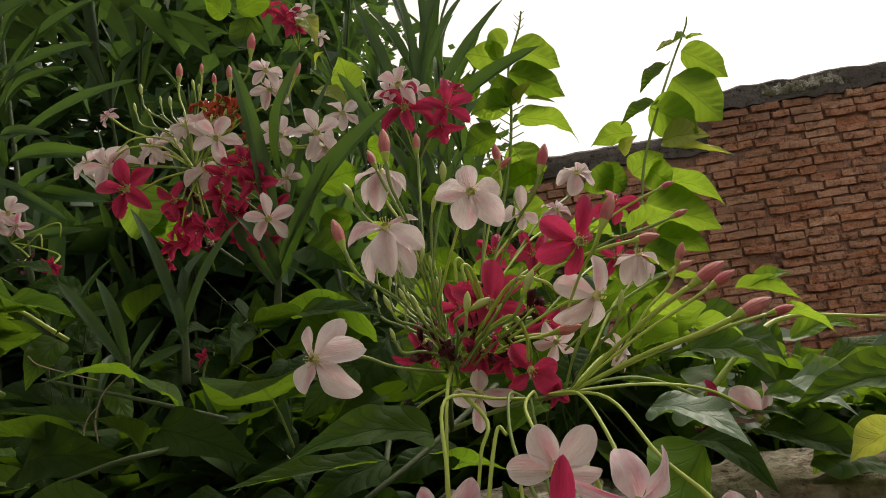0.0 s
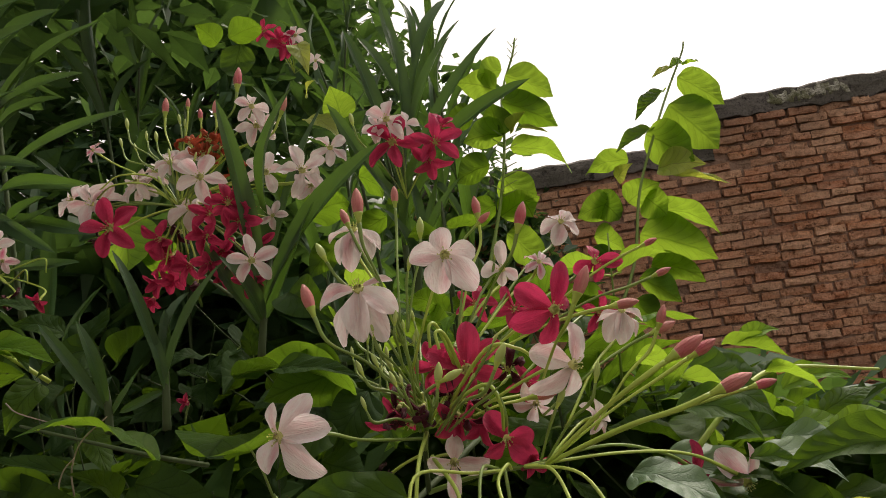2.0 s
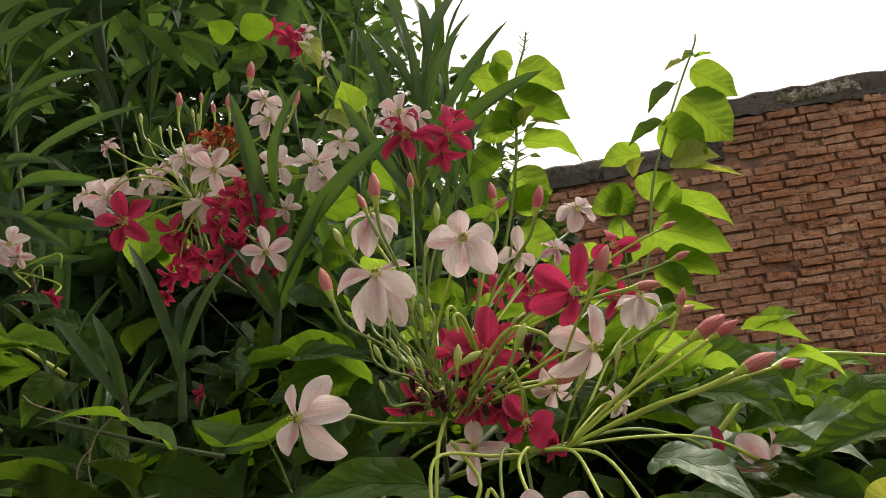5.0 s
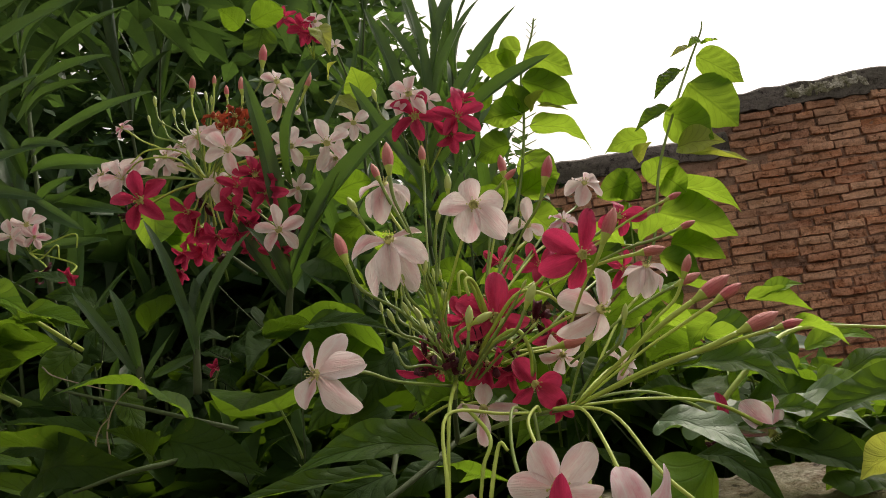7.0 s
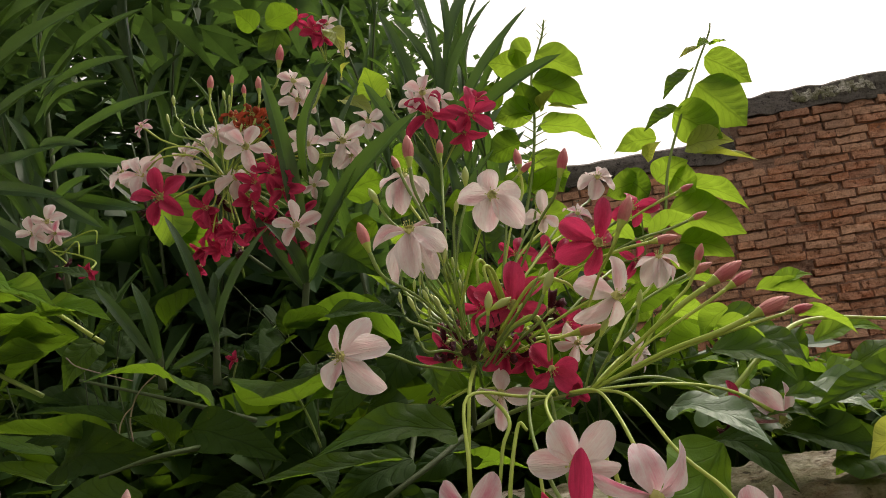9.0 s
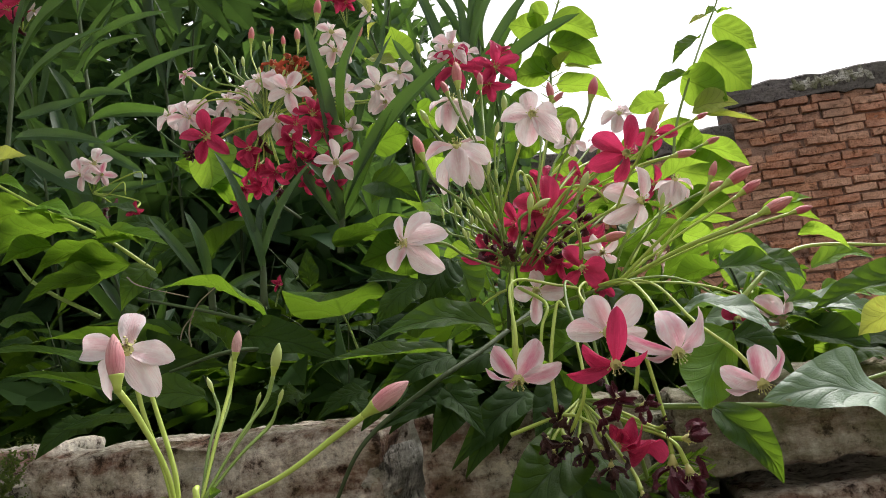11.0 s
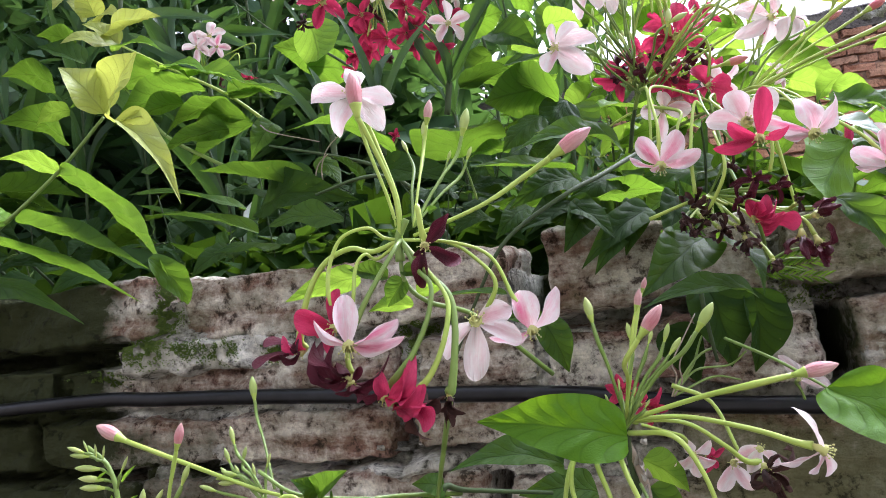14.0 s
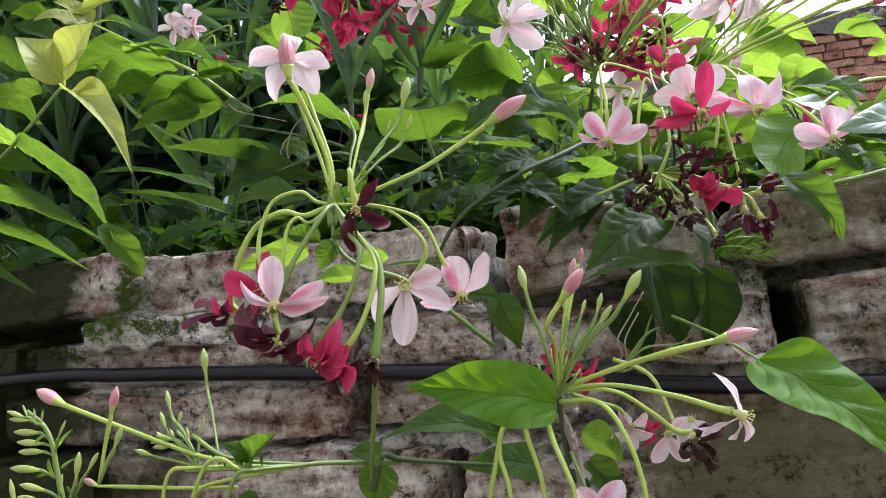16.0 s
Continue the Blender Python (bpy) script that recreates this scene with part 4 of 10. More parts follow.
def creeper_shoot(points, pairs, long, mat, label, seed, droop=0.35, joined=0.03, lean=(0, -0.45, 0.9), stemmed=True, start=0.12):
    """A shoot of creeper: a thin stem with leaves in pairs, each blade tilted to the light."""
    r = random.Random(seed)
    s = thing("creeper_shoot", points[0], label, "creeper", "leafy creeper shoots")
    tube("stem", points, (0.0014, 0.0011, 0.0006), TWIG if mat in (LEAF, LEAF_SHADED) else DEEP, s, 6, 6)
    line = curve_points(points, 12)
    for k in range(pairs):
        t = start + (1 - start) * (k + 0.5 * r.random()) / pairs
        i = min(int(t * (len(line) - 1)), len(line) - 2)
        p = line[i].lerp(line[i + 1], r.random())
        d = (line[i + 1] - line[i]).normalized()
        across = d.cross(Vector((r.gauss(0, 0.3), r.gauss(0, 0.3) - 0.5, 1))).normalized()
        for sign in (-1, 1):
            size = r.uniform(*long) * (1 - 0.45 * t ** 3)
            way = (across * sign + d * r.uniform(0.1, 0.7) + Vector((r.gauss(0, 0.2), r.gauss(-0.1, 0.25), -droop * r.uniform(0.3, 1.4)))).normalized()
            foot = p + way * size * 0.14
            face = Vector(lean) + Vector((r.gauss(0, 0.35), r.gauss(0, 0.35), 0))
            leaf(s, foot, foot + way * size, size * r.uniform(0.46, 0.6), face, r.randrange(8), mat, p)
    return s


def oleander_shoot(points, whorls, long, seed, label="upright oleander shoot with long narrow dark leaves", spread=0.75, wide=0.13):
    """An oleander shoot: leaves in threes, long and narrow, set up along the stem."""
    r = random.Random(seed)
    s = thing("oleander_shoot", points[0], label, "oleander", "oleander shoots")
    tube("stem", points, (0.0035, 0.0026, 0.0012), TWIG, s, 6, 7)
    line = curve_points(points, 14)
    for k in range(whorls):
        t = 0.25 + 0.75 * (k + 0.3) / whorls
        i = min(int(t * (len(line) - 1)), len(line) - 2)
        p = line[i]
        d = (line[i + 1] - line[i]).normalized()
        x = d.orthogonal().normalized()
        turn = k * 60 + r.uniform(-20, 20)
        for q in range(3):
            side = Matrix.Rotation(radians(turn + 120 * q), 3, d) @ x
            open_out = spread * (1.25 - 0.85 * t) * r.uniform(0.8, 1.2)
            way = (d + side * open_out + Vector((0, 0, -0.12 * open_out))).normalized()
            size = r.uniform(*long) * (1 - 0.35 * t ** 4)
            leaf(s, p + way * 0.006, p + way * size, size * wide * r.uniform(0.85, 1.15), side * -1 + d * 1.2, 0, OLEANDER, None, LANCES[r.randrange(4)])
    return s


SHADED = "dark green creeper shoot tangled behind the wall top"
seed = 100
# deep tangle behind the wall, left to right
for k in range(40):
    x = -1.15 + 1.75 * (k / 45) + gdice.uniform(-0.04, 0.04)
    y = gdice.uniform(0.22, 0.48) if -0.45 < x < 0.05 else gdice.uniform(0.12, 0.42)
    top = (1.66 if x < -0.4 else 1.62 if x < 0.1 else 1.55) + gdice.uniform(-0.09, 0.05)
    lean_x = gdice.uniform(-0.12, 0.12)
    creeper_shoot([(x, y + 0.12, 1.28), (x + lean_x * 0.5, y + 0.04, 1.46), (x + lean_x, y - 0.04, top)], gdice.randint(3, 5), (0.055, 0.09), LEAF_SHADED, SHADED, seed + k)
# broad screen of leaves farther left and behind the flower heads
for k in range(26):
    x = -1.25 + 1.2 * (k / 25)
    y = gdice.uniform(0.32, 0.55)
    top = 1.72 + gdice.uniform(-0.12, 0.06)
    creeper_shoot([(x, y + 0.15, 1.45), (x + 0.03, y + 0.05, 1.62), (x + gdice.uniform(-0.1, 0.1), y - 0.02, top)], 5, (0.06, 0.10), LEAF_SHADED, "leafy green creeper shoot climbing among oleander", seed + 60 + k)


def thicket_place(q):
    x = q.uniform(-1.4, 0.8)
    top = 1.60 - 0.02 * abs(x) - (0.05 if x > 0.2 else 0.0)
    return x, q.uniform(0.24, 0.5), top - abs(q.gauss(0, 0.16))


tagged(part("thicket", leafy_mesh("thicket", 12000, thicket_place, (0.04, 0.085), random.Random(17)), LEAF_SHADED, None), "dark tangled leaves filling the space behind the wall", "undergrowth", "", "stuff")
# leaves behind the main flower heads
for k in range(16):
    x = -0.03 + 0.36 * (k / 15)
    y = gdice.uniform(0.12, 0.30)
    top = (1.76 if x < 0.04 else 1.70 if x < 0.12 else 1.64 if x < 0.2 else 1.585) + gdice.uniform(-0.05, 0.02)
    creeper_shoot([(x, y + 0.10, 1.50), (x + 0.01, y + 0.03, 0.5 * (1.53 + top)), (x + gdice.uniform(-0.03, 0.05), y, top)], gdice.randint(4, 5), (0.045, 0.075), LEAF if k % 3 else YOUNG, "fresh green creeper shoot behind the blossoms", 700 + k, lean=(0, 0.2, 0.9))

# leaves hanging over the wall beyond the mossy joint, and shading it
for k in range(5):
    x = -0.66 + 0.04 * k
    creeper_shoot([(x - 0.05, 0.12, 1.56), (x - 0.01, 0.0, 1.615), (x + 0.05, -0.09 + 0.015 * k, 1.60 + 0.004 * k)], 4, (0.06, 0.085), LEAF_SHADED, "dark creeper shoot hanging over the wall top", 820 + k, droop=0.6)

# ---- flowers, leaves and shoots, each in its place ----
head_a = thing("flower_cluster", (0.0292, -0.0300, 1.6033), "tall creeper flower head with blush-white and crimson blossoms and pink buds", "flower cluster", "creeper flower clusters")
head_a_node = (0.0292, -0.0300, 1.6033)
tube("stem", [(0.0264, -0.0200, 1.5984), (0.0264, -0.0300, 1.6251), (0.0249, -0.0400, 1.6485), (0.0260, -0.0450, 1.6610)], (0.00115, 0.00096, 0.00080), DEEP, head_a)
tube("stem", [(0.0213, -0.0100, 1.5854), (0.0292, -0.0300, 1.6033), (0.0403, -0.0300, 1.6228), (0.0487, -0.0350, 1.6369)], (0.00130, 0.00108, 0.00090), DEEP, head_a)
tube("stem", [(0.0183, 0.0000, 1.5714), (0.0227, -0.0150, 1.5881), (0.0292, -0.0300, 1.6033)], (0.00144, 0.00120, 0.00100), TWIG, head_a)
flower(head_a, (0.0274, -0.0350, 1.6299), (0.0534, -0.0540, 1.6751), (0.25, -0.96, -0.09), 0.0313, 0.05, "white", 20, 6, tips=[((0.0530, -0.0540, 1.6877), 0.0108), ((0.0669, -0.0500, 1.6761), 0.0098), ((0.0648, -0.0540, 1.6580), 0.0123), ((0.0478, -0.0540, 1.6586), 0.0123), ((0.0362, -0.0540, 1.6778), 0.0108)])
flower(head_a, (0.0259, -0.0400, 1.6403), (0.0106, -0.0450, 1.6967), (0.19, -0.53, 0.83), 0.0269, 0.05, "white", 10, -52, tips=[((-0.0041, -0.0410, 1.6952), 0.0068), ((0.0014, -0.0470, 1.6815), 0.0089), ((0.0088, -0.0510, 1.6772), 0.0099), ((0.0172, -0.0450, 1.6805), 0.0089), ((0.0217, -0.0390, 1.6867), 0.0068)])
flower(head_a, (0.0284, -0.0300, 1.6167), (0.0111, -0.0500, 1.6677), (0.10, -0.74, 0.66), 0.0365, 0.05, "white", 0, -38, tips=[((-0.0075, -0.0540, 1.6621), 0.0101), ((0.0006, -0.0460, 1.6426), 0.0096), ((0.0125, -0.0580, 1.6435), 0.0121), ((0.0207, -0.0480, 1.6423), 0.0106), ((0.0284, -0.0520, 1.6561), 0.0106), ((0.0254, -0.0420, 1.6716), 0.0056)])
flower(head_a, (0.0284, -0.0300, 1.5982), (-0.0113, -0.0970, 1.6093), (-0.21, -0.98, -0.02), 0.0307, 0.05, "white", 30, 4, via=((0.0131, -0.0700, 1.6028), (0.0056, -0.0900, 1.6078),), tips=[((0.0013, -0.0930, 1.6237), 0.0089), ((0.0104, -0.0970, 1.6095), 0.0106), ((0.0061, -0.0990, 1.5933), 0.0119), ((-0.0164, -0.1010, 1.5969), 0.0102), ((-0.0120, -0.1010, 1.6216), 0.0047)])
flower(head_a, (0.0595, 0.0000, 1.6482), (0.1024, 0.0500, 1.7033), (0.30, -0.79, 0.54), 0.0250, 0.05, "white", 10, -25, tips=[((0.0897, 0.0500, 1.6990), 0.0083), ((0.0967, 0.0470, 1.6892), 0.0096), ((0.1111, 0.0500, 1.6939), 0.0089), ((0.0965, 0.0560, 1.7094), 0.0064), ((0.1112, 0.0560, 1.7056), 0.0070), ((0.1062, 0.0580, 1.7111), 0.0064)])
flower(head_a, (0.0466, -0.0200, 1.6392), (0.0710, 0.0000, 1.6736), (-0.19, -0.95, 0.25), 0.0233, 0.05, "white", 50, -20, tips=[((0.0594, 0.0000, 1.6735), 0.0102), ((0.0723, 0.0000, 1.6887), 0.0062), ((0.0780, 0.0000, 1.6681), 0.0062), ((0.0696, 0.0000, 1.6649), 0.0056)])
flower(head_a, (0.0536, -0.0100, 1.6392), (0.0877, 0.0300, 1.6790), (0.36, -0.81, 0.46), 0.0187, 0.05, "pink", 50, -20)
flower(head_a, (0.0482, -0.0300, 1.6215), (0.0961, -0.0580, 1.6437), (0.41, -0.90, -0.14), 0.0306, 0.05, "red", 12, 6, tips=[((0.1025, -0.0580, 1.6634), 0.0074), ((0.0811, -0.0580, 1.6560), 0.0097), ((0.0767, -0.0580, 1.6401), 0.0097), ((0.0903, -0.0580, 1.6296), 0.0079), ((0.1026, -0.0540, 1.6480), 0.0051)])
flower(head_a, (0.0593, -0.0200, 1.6314), (0.1164, 0.0000, 1.6695), (0.48, -0.86, 0.14), 0.0256, 0.05, "red", 40, 0, tips=[((0.1299, 0.0000, 1.6675), 0.0077), ((0.1149, 0.0000, 1.6785), 0.0066), ((0.1052, 0.0000, 1.6658), 0.0077), ((0.1158, 0.0000, 1.6590), 0.0061)])
flower(head_a, (0.0581, -0.0400, 1.6089), (0.0995, -0.0500, 1.6207), (0.77, -0.62, -0.12), 0.0308, 0.05, "white", 8, 10, tips=[((0.1018, -0.0500, 1.6388), 0.0089), ((0.0821, -0.0500, 1.6293), 0.0107), ((0.0800, -0.0540, 1.6119), 0.0084), ((0.0939, -0.0460, 1.6075), 0.0070), ((0.1044, -0.0440, 1.6262), 0.0037)])
flower(head_a, (0.0904, -0.0200, 1.5943), (0.1253, 0.0200, 1.6454), (0.28, -0.51, 0.82), 0.0259, 0.05, "white", 20, -52, tips=[((0.1117, 0.0240, 1.6409), 0.0080), ((0.1149, 0.0180, 1.6308), 0.0091), ((0.1220, 0.0140, 1.6285), 0.0097), ((0.1313, 0.0200, 1.6318), 0.0086), ((0.1357, 0.0240, 1.6397), 0.0063)])
flower(head_a, (0.0318, -0.0300, 1.6029), (0.0523, -0.0350, 1.6257), (0.15, -0.99, -0.07), 0.0390, 0.05, "red", 0, 8, tips=[((0.0552, -0.0350, 1.6476), 0.0101), ((0.0688, -0.0310, 1.6372), 0.0081), ((0.0675, -0.0310, 1.6214), 0.0076), ((0.0347, -0.0350, 1.6370), 0.0111), ((0.0338, -0.0350, 1.6216), 0.0101), ((0.0535, -0.0390, 1.6128), 0.0081)])
flower(head_a, (0.0468, -0.0200, 1.6225), (0.0723, 0.0150, 1.6543), (-0.08, -0.95, 0.29), 0.0254, 0.05, "red", 30, 12)
flower(head_a, (0.0728, -0.0100, 1.6190), (0.1137, 0.0300, 1.6476), (0.49, -0.86, -0.13), 0.0213, 0.05, "red", 10, 12)
flower(head_a, (0.0359, -0.0200, 1.6243), (0.0500, 0.0300, 1.6624), (0.03, -0.96, 0.28), 0.0221, 0.05, "red", 60, 10)
flower(head_a, (0.0292, -0.0300, 1.6033), (0.0325, -0.0050, 1.6303), (-0.34, -0.94, 0.01), 0.0272, 0.05, "red", 20, 15)
flower(head_a, (0.0288, -0.0300, 1.6007), (0.0197, -0.0100, 1.6162), (-0.45, -0.80, -0.39), 0.0282, 0.05, "red", 40, 25)
flower(head_a, (0.0318, -0.0300, 1.6029), (0.0444, -0.0300, 1.6057), (0.16, -0.66, -0.74), 0.0248, 0.05, "red", 60, 30)
flower(head_a, (0.0370, -0.0200, 1.6131), (0.0659, 0.0000, 1.6252), (0.37, -0.87, -0.33), 0.0284, 0.05, "wilted", 10, 25)
flower(head_a, (0.0424, -0.0200, 1.6123), (0.0724, 0.0100, 1.6176), (0.54, -0.71, -0.45), 0.0232, 0.05, "red", 40, 20)
flower(head_a, (0.0586, -0.0300, 1.6198), (0.0655, -0.0360, 1.5940), (0.22, -0.84, -0.51), 0.0282, 0.05, "red", 15, 35, via=((0.0652, -0.0400, 1.6129), (0.0670, -0.0400, 1.6038),), tips=[((0.0580, -0.0360, 1.6066), 0.0093), ((0.0777, -0.0360, 1.5947), 0.0108), ((0.0769, -0.0360, 1.5827), 0.0103), ((0.0547, -0.0360, 1.5863), 0.0078)])
flower(head_a, (0.0570, -0.0300, 1.6095), (0.0716, -0.0300, 1.5848), (0.51, -0.68, -0.54), 0.0191, 0.05, "red", 15, 45)
flower(head_a, (0.0444, -0.0300, 1.6142), (0.0539, -0.0200, 1.6019), (-0.12, -0.87, -0.48), 0.0214, 0.05, "red", 55, 40)
flower(head_a, (0.0249, -0.0200, 1.5879), (0.0396, -0.0300, 1.5867), (0.13, -0.89, -0.44), 0.0290, 0.1, "white", 30, 2, tips=[((0.0409, -0.0300, 1.5984), 0.0080), ((0.0267, -0.0300, 1.5864), 0.0091), ((0.0554, -0.0300, 1.5840), 0.0096), ((0.0366, -0.0260, 1.5685), 0.0065)])
flower(head_a, (0.0814, -0.0400, 1.5831), (0.1043, -0.0200, 1.5969), (0.83, -0.56, 0.10), 0.0197, 0.05, "white", 30, -5)
flower(head_a, (0.0558, -0.0200, 1.6102), (0.0769, 0.0000, 1.6064), (-0.03, -0.81, -0.59), 0.0238, 0.05, "white", 20, 0)
flower(head_a, (0.0225, -0.0200, 1.5909), (0.0029, -0.0200, 1.5816), (-0.30, -0.90, -0.32), 0.0163, 0.05, "dry", 20, 30)
for wx, wy, wz, wsize, wspin in ((0.0180, -0.034, 1.6130, 0.026, 10), (0.0300, -0.036, 1.6120, 0.024, 40), (0.0420, -0.030, 1.6160, 0.026, 70), (0.0560, -0.020, 1.6130, 0.024, 25), (0.0480, -0.028, 1.6040, 0.022, 55)):
    flower(head_a, head_a_node, (wx, wy, wz), (wx * 6 - 0.2, -0.8, -0.45), wsize, 0.05, "wilted", wspin, 30)
flower(head_a, head_a_node, (0.0235, -0.0350, 1.6065), (-0.55, -0.6, -0.4), 0.030, 0.05, "red", 0, 20, tips=[((0.0030, -0.0400, 1.6080), 0.0050), ((0.0120, -0.0380, 1.6190), 0.0060)])
bud(head_a, (0.0259, -0.0400, 1.6403), (0.0169, -0.0550, 1.7000), (0.0172, -0.0550, 1.7130), 2, 0.05)
bud(head_a, (0.0267, -0.0400, 1.6455), (0.0098, -0.0500, 1.6980), (0.0072, -0.0500, 1.7062), 2, 0.05)
bud(head_a, (0.0227, -0.0300, 1.6504), (0.0228, -0.0100, 1.7155), (0.0234, -0.0100, 1.7248), 2, 0.05)
bud(head_a, (0.0300, -0.0300, 1.6084), (-0.0039, -0.0700, 1.6589), (-0.0069, -0.0700, 1.6707), 2, 0.05)
bud(head_a, (0.0466, -0.0200, 1.6392), (0.0627, 0.0000, 1.7034), (0.0623, 0.0000, 1.7139), 2, 0.05)
bud(head_a, (0.0466, -0.0200, 1.6392), (0.0639, -0.0100, 1.6968), (0.0706, -0.0100, 1.7015), 2, 0.05)
bud(head_a, (0.0556, -0.0200, 1.6432), (0.0848, -0.0300, 1.6869), (0.0889, -0.0300, 1.6983), 2, 0.05)
bud(head_a, (0.0848, -0.0500, 1.6140), (0.1065, -0.0800, 1.6453), (0.1122, -0.0800, 1.6560), 2, 0.05)
bud(head_a, (0.1027, -0.0300, 1.5923), (0.1385, -0.0200, 1.6331), (0.1426, -0.0200, 1.6417), 2, 0.05)
bud(head_a, (0.0887, -0.0100, 1.6472), (0.1404, 0.0000, 1.6733), (0.1474, 0.0000, 1.6754), 2, 0.05)
bud(head_a, (0.0878, -0.0100, 1.6417), (0.1431, 0.0000, 1.6579), (0.1509, 0.0000, 1.6601), 2, 0.05)
bud(head_a, (0.0603, -0.0300, 1.6302), (0.1208, -0.0400, 1.6429), (0.1311, -0.0400, 1.6433), 2, 0.05)
bud(head_a, (0.0510, -0.0300, 1.6052), (0.0787, -0.0200, 1.6098), (0.0908, -0.0200, 1.6113), 2, 0.05)
bud(head_a, (0.0811, -0.0200, 1.6009), (0.1378, 0.0000, 1.6314), (0.1479, 0.0000, 1.6347), 2, 0.05)
bud(head_a, (0.0259, -0.0400, 1.6403), (-0.0033, -0.0500, 1.6848), (-0.0066, -0.0500, 1.6924), 0, 0.05)
bud(head_a, (0.0259, -0.0300, 1.6470), (0.0360, -0.0200, 1.6944), (0.0370, -0.0200, 1.7032), 0, 0.05)
bud(head_a, (0.0814, -0.0400, 1.5831), (0.1077, -0.0600, 1.6138), (0.1098, -0.0600, 1.6205), 0, 0.05)
bud(head_a, (0.0244, -0.0400, 1.6299), (0.0260, -0.0500, 1.6500), (0.0273, -0.0500, 1.6556), 0, 0.05)
bud(head_a, (0.0277, -0.0300, 1.6115), (0.0083, -0.0500, 1.6304), (0.0060, -0.0500, 1.6367), 0, 0.05)
bud(head_a, (0.0286, -0.0300, 1.6087), (0.0228, -0.0500, 1.6236), (0.0207, -0.0500, 1.6296), 0, 0.05)
bud(head_a, (0.0305, -0.0300, 1.6031), (0.0463, -0.0700, 1.6212), (0.0478, -0.0700, 1.6292), 0, 0.05)
bud(head_a, (0.0305, -0.0300, 1.6031), (0.0493, -0.0700, 1.6219), (0.0569, -0.0700, 1.6248), 0, 0.05)
bud(head_a, (0.0359, -0.0400, 1.5996), (0.0725, -0.0800, 1.6246), (0.0766, -0.0800, 1.6321), 0, 0.05)
bud(head_a, (0.0281, -0.0300, 1.6141), (0.0156, -0.0500, 1.6330), (0.0135, -0.0500, 1.6386), 0, 0.05)
bud(head_a, (0.0290, -0.0300, 1.6112), (0.0162, -0.0300, 1.6316), (0.0134, -0.0300, 1.6381), 0, 0.05)
bud(head_a, (0.0259, -0.0300, 1.6470), (0.0305, -0.0300, 1.6772), (0.0326, -0.0300, 1.6839), 0, 0.05)
bud(head_a, (0.0493, -0.0200, 1.6387), (0.0684, 0.0000, 1.6809), (0.0705, 0.0000, 1.6884), 0, 0.05)
bud(head_a, (0.0271, -0.0300, 1.6169), (0.0154, -0.0500, 1.6467), (0.0141, -0.0500, 1.6530), 0, 0.05)
bud(head_a, (0.0292, -0.0300, 1.6033), (0.0114, -0.0600, 1.6153), (0.0100, -0.0600, 1.6205), 0, 0.05)
bud(head_a, (0.0790, -0.0400, 1.5835), (0.0906, -0.0500, 1.6058), (0.0946, -0.0500, 1.6124), 0, 0.05)
tube("stalk", [(0.0482, -0.0300, 1.6215), (0.0442, -0.0450, 1.6444), (0.0412, -0.0500, 1.6462), (0.0403, -0.0500, 1.6366)], (0.00101, 0.00084, 0.00070), STALK, head_a)
tube("stalk", [(0.0495, -0.0300, 1.6213), (0.0479, -0.0500, 1.6404), (0.0447, -0.0550, 1.6423), (0.0454, -0.0550, 1.6351)], (0.00101, 0.00084, 0.00070), STALK, head_a)
tube("stalk", [(0.0413, -0.0300, 1.6120), (0.0644, -0.0500, 1.6324), (0.0779, -0.0500, 1.6306), (0.0837, -0.0400, 1.6251)], (0.00101, 0.00084, 0.00070), STALK, head_a)
tube("stalk", [(0.0353, -0.0300, 1.6076), (0.0608, -0.0500, 1.6179), (0.0669, -0.0500, 1.6096), (0.0652, -0.0400, 1.5978)], (0.00101, 0.00084, 0.00070), STALK, head_a)
tube("stalk", [(0.0288, -0.0300, 1.6007), (0.0315, -0.0600, 1.5906), (0.0309, -0.0700, 1.5751), (0.0289, -0.0750, 1.5498)], (0.00101, 0.00084, 0.00070), STALK, head_a)
tube("stalk", [(0.0299, -0.0300, 1.5901), (0.0462, -0.0600, 1.5758), (0.0437, -0.0700, 1.5646), (0.0406, -0.0750, 1.5481)], (0.00101, 0.00084, 0.00070), STALK, head_a)
bud(head_a, (0.0224, -0.0200, 1.6044), (0.0070, -0.0223, 1.6542), (0.0073, -0.0223, 1.6593), 0, 0.05)
bud(head_a, (0.0242, -0.0200, 1.6042), (0.0093, 0.0083, 1.6283), (0.0087, 0.0083, 1.6338), 0, 0.05)
bud(head_a, (0.0241, -0.0200, 1.6042), (0.0282, -0.0247, 1.6442), (0.0291, -0.0247, 1.6491), 0, 0.05)
bud(head_a, (0.0238, -0.0200, 1.6042), (0.0502, 0.0100, 1.6249), (0.0497, 0.0100, 1.6304), 0, 0.05)
bud(head_a, (0.0314, -0.0200, 1.6031), (0.0021, 0.0127, 1.6405), (0.0017, 0.0127, 1.6462), 0, 0.05)
bud(head_a, (0.0237, -0.0200, 1.6042), (-0.0110, -0.0047, 1.6418), (-0.0113, -0.0047, 1.6472), 0, 0.05)
bud(head_a, (0.0277, -0.0200, 1.6036), (0.0185, 0.0133, 1.6579), (0.0176, 0.0133, 1.6637), 0, 0.05)
bud(head_a, (0.0310, -0.0200, 1.6032), (-0.0008, 0.0141, 1.6306), (-0.0009, 0.0141, 1.6362), 0, 0.05)
bud(head_a, (0.0235, -0.0200, 1.6043), (0.0232, -0.0084, 1.6424), (0.0231, -0.0084, 1.6477), 0, 0.05)
